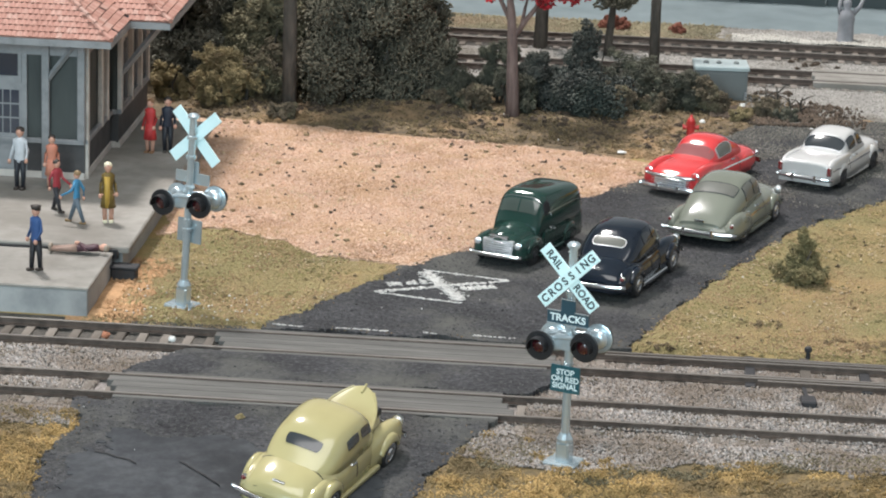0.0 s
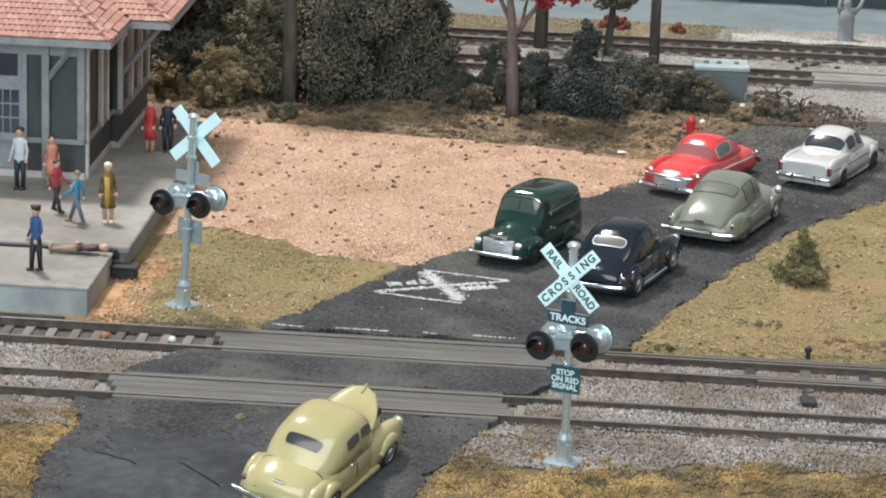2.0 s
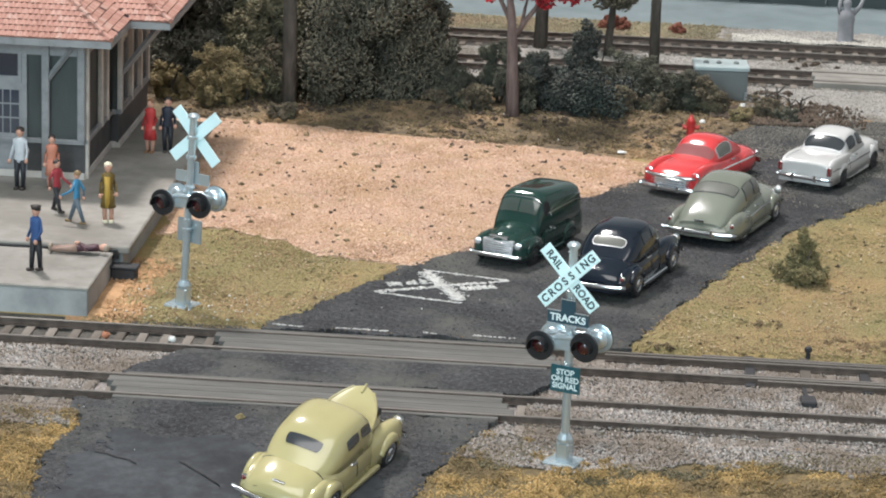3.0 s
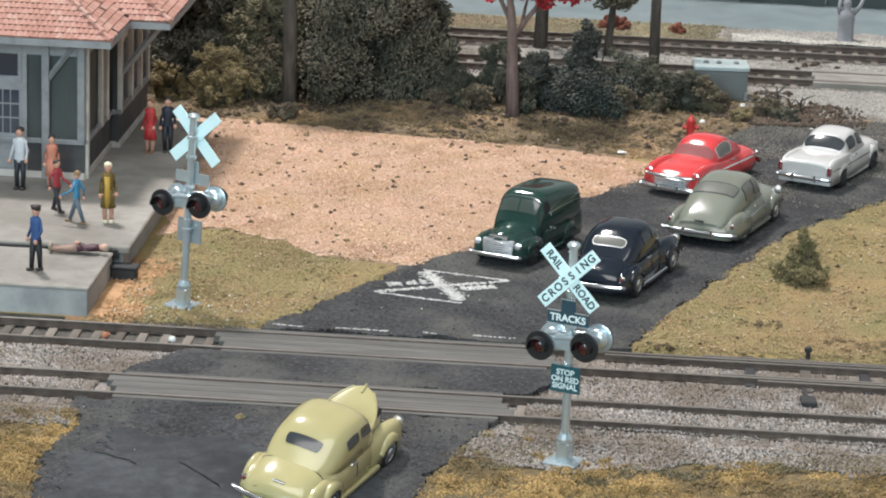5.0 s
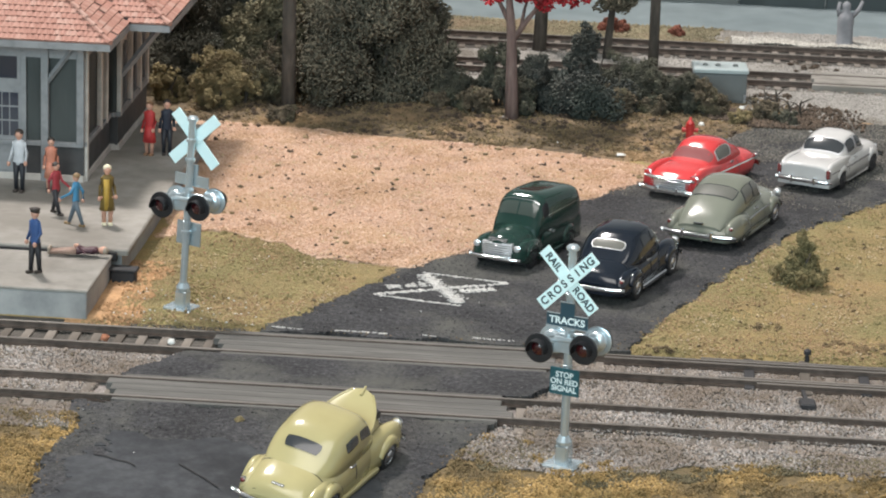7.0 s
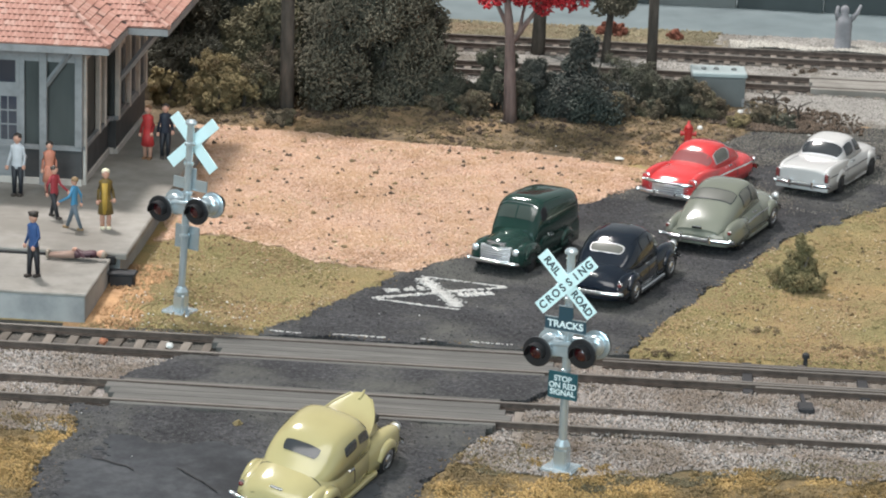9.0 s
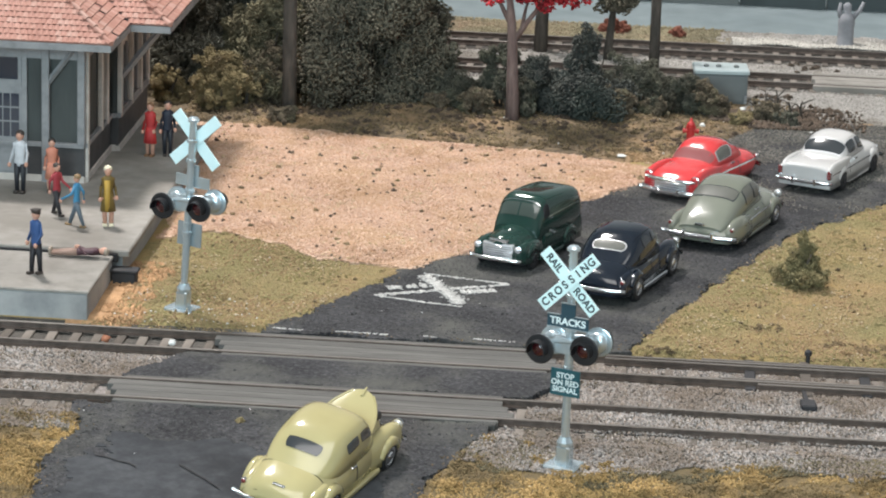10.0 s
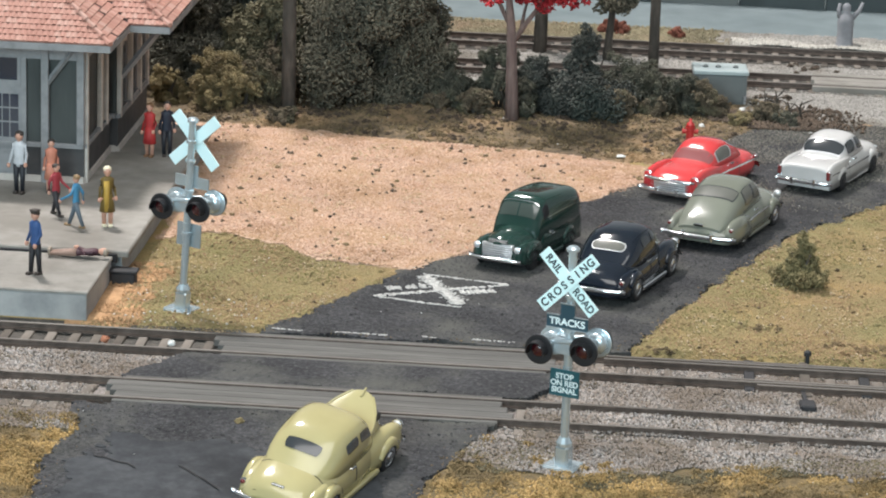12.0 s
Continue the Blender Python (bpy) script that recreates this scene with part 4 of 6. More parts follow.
# ---- cars ----
def smooth_row(st, u):
    """A row between the rows of a table, by Catmull-Rom."""
    n = len(st) - 1
    f = min(max(u, 0), 1) * n
    i = min(int(f), n - 1)
    q = f - i
    p = [st[max(0, min(n, i + d))] for d in (-1, 0, 1, 2)]
    return [0.5 * (2 * b + (c - a) * q + (2 * a - 5 * b + 4 * c - d) * q * q + (3 * b - a - 3 * c + d) * q ** 3) for a, b, c, d in zip(*p)]


def skin_point(st, u, v, cx=0.0):
    """Row: y, half width, low z, high z, roundness. v runs over the top from the one side to the other."""
    y, w, z0, z1, e = smooth_row(st, u)
    a = math.pi * v
    c, s = math.cos(a), math.sin(a)
    return Vector((cx + w * math.copysign(abs(c) ** (2 / e), c), y, z0 + (z1 - z0) * max(s, 0) ** (2 / e)))


def loft(st, nu=28, nv=20, cx=0.0):
    b = Build()
    rows = [[tuple(skin_point(st, i / nu, j / nv, cx)) for j in range(nv + 1)] for i in range(nu + 1)]
    b.grid(rows)
    n = nv + 1
    b.add(rows[0], [tuple(range(n))]).add(rows[-1], [tuple(range(n - 1, -1, -1))])
    b.f += [(i * n, (i + 1) * n, (i + 1) * n + nv, i * n + nv) for i in range(nu)]
    b.k += [0] * nu
    return b


def patch(st, u0, u1, v0, v1, off, rnd=0.6, n=8, cx=0.0, thick=0.12):
    """A pane that follows the skin, lifted by off, with rounded corners."""
    rows = []
    for i in range(n + 1):
        row = []
        for j in range(n + 1):
            a, c = 2 * i / n - 1, 2 * j / n - 1
            a2, c2 = a * math.sqrt(1 - 0.5 * rnd * c * c), c * math.sqrt(1 - 0.5 * rnd * a * a)
            u, v = (u0 + u1) / 2 + a2 * (u1 - u0) / 2, (v0 + v1) / 2 + c2 * (v1 - v0) / 2
            p = skin_point(st, u, v, cx)
            du = skin_point(st, u + 0.01, v, cx) - skin_point(st, u - 0.01, v, cx)
            dv = skin_point(st, u, v + 0.01, cx) - skin_point(st, u, v - 0.01, cx)
            nrm = dv.cross(du) if du.length and dv.length else Vector((0, 0, 1))
            nrm.normalize()
            if nrm.dot(p - Vector((cx, p.y, 8))) < 0:
                nrm = -nrm
            row.append(tuple(p + nrm * off))
        rows.append(row)
    return Build().grid(rows)


def wheel(parent, x, y, r, hub, white=False):
    w = thing_part("wheel", parent, x, y, r)
    s = 1 if x > 0 else -1
    m = Matrix.Rotation(radians(90 * s), 4, "Y")
    part("tyre", Build().lathe([(r * 0.62, -1.2), (r * 0.93, -1.2), (r, -0.8), (r, 0.8), (r * 0.93, 1.2), (r * 0.62, 1.2)], 22, turn=m), [M["tyre"]], w)
    part("rim", Build().lathe([(r * 0.66, 0.9), (r * 0.66, 1.25), (r * 0.5, 1.3), (r * 0.42, 1.05), (r * 0.3, 1.45), (r * 0.1, 1.6)], 18, turn=m), [M[hub]], w, "chrome wheel rim")


def thing_part(name, parent, x, y, z):
    """A wheel's own disc carries its tyre and rim."""
    ob = part(name, Build().lathe([(2.2, -0.9), (2.2, 0.9)], 14, turn=Matrix.Rotation(radians(90), 4, "Y")), [M["under"]], parent)
    ob.matrix_basis = pose(x * MM, y * MM, z * MM)
    return ob


def bumper(parent, y, w, z, ends, h=1.3, guards=()):
    pts = []
    for i in range(13):
        q = i / 6 - 1
        pts.append((q * w, y - ends * (abs(q) ** 3), z))
    rows = [[(p[0], p[1] + math.copysign(d, ends) * 1.0, p[2] + e) for d, e in ((0.5, -h * 0.35), (0.75, 0), (0.5, h * 0.35), (0, h / 2), (-0.4, h * 0.3), (-0.4, -h * 0.3), (0, -h / 2))] for p in pts]
    b = Build().grid(rows, 0, True)
    b.f += [tuple(range(7)), tuple(84 + j for j in range(6, -1, -1))]
    b.k += [0, 0]
    bm = part("bumper", b, [M["chrome"]], parent, "chrome bumper", True)
    for gx in guards:
        part("overrider", Build().box(gx - 0.5, gx + 0.5, y - 0.9, y + 0.9, z - 1.0, z + 1.6, bev=0.3), [M["chrome"]], bm)


def car(name, x, y, z, rz, spec, label, rx=0.0, ry=0.0, size=1.0):
    t = thing(name, x, y, z, rz, label, "car", "cars on the layout", rx=rx, ry=ry)
    t.scale = (size, size, size)
    p = spec["paint"]
    body = part("body", loft(spec["body"], 36, 24), [p], t, smooth=True)
    cab = part("cabin", loft(spec["cabin"], 30, 24), [p], t, smooth=True)
    for nm, u0, u1, v0, v1, glass, trim in spec["panes"]:
        g = part(nm, patch(spec["cabin"], u0, u1, v0, v1, 0.12, spec.get("round", 0.6)), [M[glass]], cab, "", True)
        if trim:
            wide = spec.get("trim", 0.42)
            du, dv = (u1 - u0) * 0.2 * wide, (v1 - v0) * 0.085 * wide
            part("window_trim", patch(spec["cabin"], u0 - du, u1 + du, v0 - dv, v1 + dv, 0.05, spec.get("round", 0.6)), [M["grille" if trim == "chrome" else trim]], cab, "chrome window trim", True)
    for cx, st in spec["fenders"]:
        for s in (-1, 1):
            part("fender", loft(st, 22, 14, s * cx), [p], t, smooth=True)
    r, track_w = spec["wheel"], spec["track"]
    for wy in spec["axles"]:
        for s in (-1, 1):
            # no opening is cut: a black disc paints the shade inside the arch
            m = Matrix.Translation((s * (track_w - 0.4), wy, r)) @ Matrix.Rotation(radians(90 * s), 4, "Y")
            part("wheel_arch", Build().lathe([(r * 1.1, 0), (r * 1.1, 0.7)], 22, turn=m), [M["cabin_dark"]], t, "black disc drawn as the shaded wheel arch")
            wheel(t, s * (track_w - 0.25), wy, r, spec.get("hub", "chrome"))
            lip, xo = Build(), s * (track_w + 1.05)
            rows = []
            for i in range(11):
                a = radians(18 + 144 * i / 10)
                ca, sa = math.cos(a), math.sin(a)
                rows.append([(xo, wy + 1.12 * r * ca, r + 0.66 * r * sa), (xo + s * 0.12, wy + 1.2 * r * ca, r + 0.8 * r * sa), (xo - s * 0.2, wy + 1.36 * r * ca, r + 1.22 * r * sa), (xo - s * 1.6, wy + 1.4 * r * ca, r + 1.32 * r * sa), (xo - s * 1.6, wy + 1.12 * r * ca, r + 0.66 * r * sa)])
            lip.grid(rows, 0, True)
            part("fender_lip", lip, [p], t, "", True)
    part("chassis", Build().box(-track_w + 1, track_w - 1, spec["axles"][0] - 4, spec["axles"][1] + 4, 1.6, 3.6), [M["under"]], t)
    for b in spec["bumpers"]:
        bumper(t, *b)
    for sy, zc, w0, w1, h in spec.get("grilles", ()):
        rows = [[(q * w1 / 6, sy - 0.6 * (abs(q) / 6) ** 2 * 2, zc + e * h / 2) for q in range(-6, 7)] for e in (-1, 1)]
        g = part("grille", Build().grid(rows).box(-w1, w1, sy - 2.6, sy - 1.2, zc - h / 2, zc + h / 2), [M["grille"]], t, "bright chrome grille")
        for i in range(int(h / 0.8)):
            zz = zc - h / 2 + 0.8 * i + 0.3
            part("grille_bar", Build().tube([(-w1, sy - 1.0, zz), (-w1 / 2, sy - 0.2, zz), (0, sy, zz), (w1 / 2, sy - 0.2, zz), (w1, sy - 1.0, zz)], 0.2, 6), [M["chrome"]], g)
    for nm, lx, ly, lz, lr, mt, fwd in spec.get("lights", ()):
        for s in (-1, 1):
            m = Matrix.Translation((s * lx, ly, lz)) @ Matrix.Rotation(radians(-90 * fwd), 4, "X")
            lt = part(nm, Build().lathe([(lr, -0.6), (lr, 0.25), (lr * 0.75, 0.6), (lr * 0.2, 0.75)], 14, turn=m), [M[mt]], t, "", True)
            part("bezel", Build().lathe([(lr * 1.2, -0.5), (lr * 1.2, 0.2), (lr, 0.3)], 14, turn=m), [M["chrome"]], lt)
    for v0, v1 in ((0.292, 0.302), (0.698, 0.708)):
        part("drip_rail", patch(spec["cabin"], 0.36, 0.80, v0, v1, 0.22, 0.0, 10), [p], cab, "", True)
    for s in (-1, 1):
        x0, x1 = sorted((s * (track_w - 1.0), s * (track_w + 1.0)))
        part("running_board", Build().box(x0, x1, spec["axles"][0] + r + 1.2, spec["axles"][1] - r - 1.2, 2.0, 3.1, bev=0.3), [M["chrome"] if p is P["navy"] else p], t)
    for st, u0, u1, v0, v1 in spec.get("strips", ()):
        for vv0, vv1 in ((v0, v1), (1 - v1, 1 - v0)):
            part("chrome_strip", patch(spec[st], u0, u1, vv0, vv1, 0.16, 0.2, 10), [M["chrome"]], body, "thin chrome side strip", True)
    for u, v0, v1 in spec.get("seams", ()):
        for a, c in ((v0, v1), (1 - v1, 1 - v0)):
            part("panel_seam", patch(spec["body"], u - 0.0022, u + 0.0022, a, c, 0.05, 0.0, 6), [M["cabin_dark"]], body, "thin dark panel seam")
    if "handle" in spec:
        hy, hz = spec["handle"]
        part("trunk_handle", Build().box(-1.6, 1.6, hy - 0.5, hy + 0.3, hz - 0.35, hz + 0.35, bev=0.15), [M["chrome"]], body, "small chrome trunk handle")
    for s in (-1, 1):
        part("door_handle", Build().box(s * spec["hx"] - 0.35, s * spec["hx"] + 0.35, spec["hy"] - 1.2, spec["hy"] + 1.2, 9.4, 9.9, bev=0.1), [M["chrome"]], body, "chrome door handle")
    return t, body


def stations(L, rows):
    return [(y * L, w, a, b, e) for y, w, a, b, e in rows]


P = {k: paint(k + "_car_paint", c, r, 0.35) for k, c, r in (("green", (0.015, 0.042, 0.034), 0.14), ("navy", (0.008, 0.013, 0.022), 0.12), ("olive", (0.18, 0.19, 0.155), 0.15),
     ("red", (0.60, 0.055, 0.058), 0.17), ("white", (0.54, 0.53, 0.52), 0.2), ("lime", (0.42, 0.37, 0.185), 0.17))}

# bulbous coupe of the early forties (y from the tail to the nose, as parts of the length)
COUPE_BODY = [(-0.50, 6.6, 3.0, 6.2, 2.8), (-0.47, 8.4, 2.8, 8.4, 2.8), (-0.40, 9.2, 2.6, 10.2, 2.9), (-0.28, 9.8, 2.5, 11.4, 3.2), (-0.12, 10.0, 2.5, 11.4, 3.6), (0.08, 9.8, 2.5, 11.2, 3.6), (0.20, 8.8, 2.6, 11.3, 3.0), (0.32, 7.0, 2.8, 10.8, 2.6), (0.42, 5.2, 3.0, 10.0, 2.4), (0.47, 3.6, 3.2, 8.6, 2.3), (0.495, 1.8, 4.0, 6.6, 2.2)]
COUPE_CAB = [(-0.345, 5.6, 9.4, 10.4, 2.5), (-0.285, 7.8, 9.0, 12.8, 2.6), (-0.215, 8.8, 9.0, 15.6, 2.8), (-0.14, 9.1, 9.0, 17.5, 3.0), (-0.02, 9.1, 9.0, 18.2, 3.3), (0.08, 8.9, 9.0, 17.8, 3.2), (0.145, 8.5, 9.0, 15.0, 3.0), (0.20, 7.8, 9.0, 10.6, 2.8)]
REAR_FENDER = [(-0.475, 0.8, 4.0, 6.0, 2.2), (-0.43, 1.9, 2.8, 8.0, 2.3), (-0.34, 2.5, 2.5, 9.2, 2.4), (-0.24, 2.5, 2.5, 9.2, 2.4), (-0.14, 1.9, 2.5, 7.8, 2.3), (-0.05, 0.6, 2.6, 5.2, 2.2)]
FRONT_FENDER = [(0.02, 0.6, 3.0, 6.0, 2.2), (0.12, 1.8, 2.8, 8.4, 2.3), (0.22, 2.6, 2.8, 9.8, 2.4), (0.33, 2.8, 2.8, 10.2, 2.5), (0.42, 2.5, 3.0, 9.6, 2.4), (0.47, 1.7, 3.8, 8.6, 2.3), (0.487, 0.6, 5.0, 7.4, 2.2)]


def coupe(L, p, panes):
    return dict(paint=p, body=stations(L, COUPE_BODY), cabin=stations(L, COUPE_CAB), panes=panes, fenders=[(7.8, stations(L, REAR_FENDER)), (7.6, stations(L, FRONT_FENDER))],
                seams=[(0.44, 0.03, 0.24), (0.62, 0.03, 0.24), (0.27, 0.25, 0.5), (0.055, 0.3, 0.5)], handle=(-0.45 * L, 8.8), hx=9.9, hy=-0.1 * L, wheel=3.9, track=9.6, axles=(-0.29 * L, 0.30 * L), bumpers=[(-0.515 * L, 10.2, 4.9, -1.6, 1.5), (0.51 * L, 10, 4.9, 1.6, 1.4)],
                lights=[("headlight", 7.6, 0.475 * L, 8.0, 1.2, "grille", 1), ("tail_light", 8.4, -0.455 * L, 7.0, 0.6, "tail_lens", -1)], grilles=[(0.488 * L, 6.2, 0, 3.0, 3.2)])


def coupe_panes(rear, side):
    return [("rear_window", 0.185, 0.285, 0.345, 0.655, rear[0], rear[1]), ("windshield", 0.78, 0.93, 0.24, 0.76, side, "chrome"),
            ("side_window", 0.44, 0.56, 0.10, 0.25, side, None), ("side_window", 0.60, 0.78, 0.09, 0.25, side, None), ("side_window", 0.44, 0.56, 0.75, 0.90, side, None), ("side_window", 0.60, 0.78, 0.75, 0.91, side, None)]


car("coupe", 58.6, -24.0, 0.1, -19, coupe(50, P["navy"], coupe_panes(("pale_glass", "chrome"), "glass")), "glossy dark navy two-door coupe waiting on the road", size=1.08)

# the lime coupe has its hood raised
lime_panes = [("rear_window", 0.185, 0.28, 0.37, 0.635, "glass", None), ("windshield", 0.78, 0.93, 0.24, 0.76, "glass", "chrome")] + [("side_window", a, b, c, d, "glass", None) for a, b in ((0.43, 0.56), (0.585, 0.77)) for c, d in ((0.10, 0.205), (0.795, 0.90))]
spec = coupe(52, P["lime"], lime_panes)
spec["round"] = 0.4
lime, lime_body = car("coupe_with_open_hood", -13.9, -214.6, -2.0, -18.0, spec, "glossy pale lime coupe with its hood raised", rx=4.0, ry=10.5, size=1.115)
hood_rows = [[(q * 6.9 * (1 - 0.62 * k * k), 9.4 + 10.2 * k - 1.0 * abs(q) * k, 10.9 + 4.9 * k + (0.8 - 0.3 * k) * (1 - q * q)) for q in (-1, -0.75, -0.5, -0.25, 0, 0.25, 0.5, 0.75, 1)] for k in (0, 0.2, 0.4, 0.6, 0.8, 0.92, 1.0)]
hood_back = [[(px_ * 0.96, py_ + 0.5, pz_ - 0.5) for px_, py_, pz_ in r] for r in hood_rows]
hb = Build().grid(hood_rows).grid(hood_back)
hb.grid([[r[0] for r in hood_rows], [r[0] for r in hood_back]]).grid([[r[-1] for r in hood_rows], [r[-1] for r in hood_back]]).grid([hood_rows[-1], hood_back[-1]])
part("raised_hood", hb, [P["lime"]], lime, "hood panel swung up", True)
for q in (0, -1):
    part("hood_edge", Build().tube([r[q] for r in hood_rows], 0.3, 6), [P["lime"]], lime, "rolled hood edge")
part("hood_ornament", Build().tube([hood_rows[-3][4], tuple(Vector(hood_rows[-1][4]) + Vector((0, 0.3, 0.5)))], [0.4, 0.25], 8), [P["lime"]], lime, "pointed hood nose")
part("engine_bay", Build().box(-4.2, 4.2, 12, 22, 9.5, 11.2, bev=0.4).box(-2, 2, 13, 21, 11, 12, bev=0.4), [M["under"]], lime, "dark engine bay")

# fastback sedan
L = 52
FAST_BODY = [(-0.50, 8.2, 3.0, 5.8, 3.0), (-0.47, 9.8, 2.8, 7.4, 3.0), (-0.38, 10.4, 2.7, 8.8, 3.2), (-0.22, 11.0, 2.5, 10.2, 3.4), (0, 11.1, 2.5, 11.0, 3.8), (0.2, 11.0, 2.5, 10.9, 3.6), (0.36, 10.4, 2.6, 10.5, 3.2), (0.45, 9.0, 3.0, 9.8, 2.9), (0.49, 6.4, 4.0, 8.0, 2.6)]
FAST_CAB = [(-0.485, 6.8, 6.4, 7.6, 2.8), (-0.41, 8.0, 7.0, 10.6, 3.0), (-0.28, 8.7, 8.0, 14.2, 3.1), (-0.15, 9.0, 8.8, 17.0, 3.2), (-0.03, 9.0, 9, 18.0, 3.4), (0.08, 8.8, 9, 17.5, 3.4), (0.15, 8.5, 9, 14.4, 3.0), (0.21, 8.0, 9, 10.4, 2.6)]
spec = dict(paint=P["olive"], body=stations(L, FAST_BODY), cabin=stations(L, FAST_CAB),
            panes=[("rear_window", 0.30, 0.40, 0.28, 0.72, "pale_glass", "glass"), ("windshield", 0.80, 0.94, 0.22, 0.78, "pale_glass", "chrome")] + [("side_window", a, b, c, d, "pale_glass", "glass") for a, b in ((0.42, 0.56), (0.585, 0.79)) for c, d in ((0.055, 0.27), (0.73, 0.945))],
            fenders=[(9.2, stations(L, [(-0.485, 0.8, 4.5, 6.2, 2.3), (-0.45, 1.8, 3.0, 8.4, 2.4), (-0.36, 2.4, 2.6, 9.4, 2.5), (-0.24, 2.3, 2.6, 9.4, 2.5), (-0.12, 1.8, 2.6, 8.2, 2.4), (-0.04, 0.7, 2.8, 6.0, 2.3)]))],
            round=0.3, seams=[(0.40, 0.03, 0.24), (0.56, 0.03, 0.24), (0.70, 0.03, 0.24)], handle=(-0.49 * L, 8.2), hx=10.9, hy=-0.07 * L, wheel=3.9, track=10.2, axles=(-0.28 * L, 0.30 * L), bumpers=[(-0.515 * L, 12.3, 4.7, -1.8, 1.6, (-4.6, 4.6)), (0.50 * L, 10.4, 4.7, 1.8, 1.5)],
            lights=[("headlight", 8.6, 0.462 * L, 8.2, 1.2, "grille", 1), ("tail_light", 10.0, -0.465 * L, 7.2, 0.6, "tail_lens", -1)], strips=[("body", 0.2, 0.85, 0.115, 0.135)], grilles=[(0.492 * L, 6.2, 0, 5, 2.4)])
car("fastback_sedan", 91.7, 45.6, 0.1, -19.8, spec, "glossy grey-olive fastback sedan with chrome bumper", size=1.07)

# light hardtop
L = 54
HARD_BODY = [(-0.50, 9.4, 2.6, 9.4, 5.0), (-0.485, 9.9, 2.5, 10.4, 5.0), (-0.40, 10.3, 2.5, 11.0, 4.8), (-0.2, 10.5, 2.5, 10.8, 4.4), (0, 10.5, 2.5, 10.8, 4.4), (0.2, 10.4, 2.5, 10.9, 4.2), (0.38, 10.0, 2.6, 10.4, 3.8), (0.47, 9.2, 3.0, 9.6, 3.4), (0.50, 7.8, 4.2, 8.2, 3)]
HARD_CAB = [(-0.22, 7.4, 9, 10.6, 2.6), (-0.17, 8.3, 9, 13.6, 2.8), (-0.11, 8.7, 9, 16.0, 2.9), (-0.02, 8.9, 9, 17.2, 3.0), (0.08, 8.8, 9, 17.2, 3.0), (0.14, 8.6, 9, 15.8, 2.9), (0.20, 8.3, 9, 12.8, 2.7), (0.24, 7.8, 9, 10.4, 2.5)]
spec = dict(paint=P["white"], body=stations(L, HARD_BODY), cabin=stations(L, HARD_CAB),
            panes=[("rear_window", 0.08, 0.27, 0.20, 0.80, "glass", "chrome"), ("windshield", 0.76, 0.94, 0.2, 0.8, "glass", "chrome")] + [("side_window", a, b, c, d, "glass", "chrome") for a, b in ((0.27, 0.46), (0.49, 0.76)) for c, d in ((0.06, 0.26), (0.74, 0.94))],
            fenders=[(8.6, stations(L, [(-0.485, 0.8, 7, 9.5, 2.6), (-0.42, 1.5, 6, 11.0, 2.6), (-0.25, 1.7, 6, 11.2, 2.6), (-0.08, 0.8, 6, 10.4, 2.4)]))],
            seams=[(0.40, 0.03, 0.24), (0.70, 0.03, 0.24)], hx=10.3, hy=-0.06 * L, wheel=3.9, track=9.5, axles=(-0.27 * L, 0.31 * L), hub="under", bumpers=[(-0.512 * L, 10.6, 4.6, -1.2, 1.6, (-4.2, 4.2)), (0.512 * L, 10.6, 4.6, 1.2, 1.6)],
            lights=[("tail_light", 9.1, -0.497 * L, 6.7, 0.75, "tail_lens", -1), ("tail_light", 9.1, -0.497 * L, 7.6, 0.75, "tail_lens", -1), ("tail_light", 9.1, -0.497 * L, 8.5, 0.75, "tail_lens", -1), ("headlight", 7.8, 0.465 * L, 7.6, 0.8, "grille", 1)], strips=[("body", 0.15, 0.9, 0.09, 0.11)], round=0.4)
car("hardtop_sedan", 129.6, 127, 0.1, -22.5, spec, "off-white hardtop sedan with dark wheels and red tail lights")

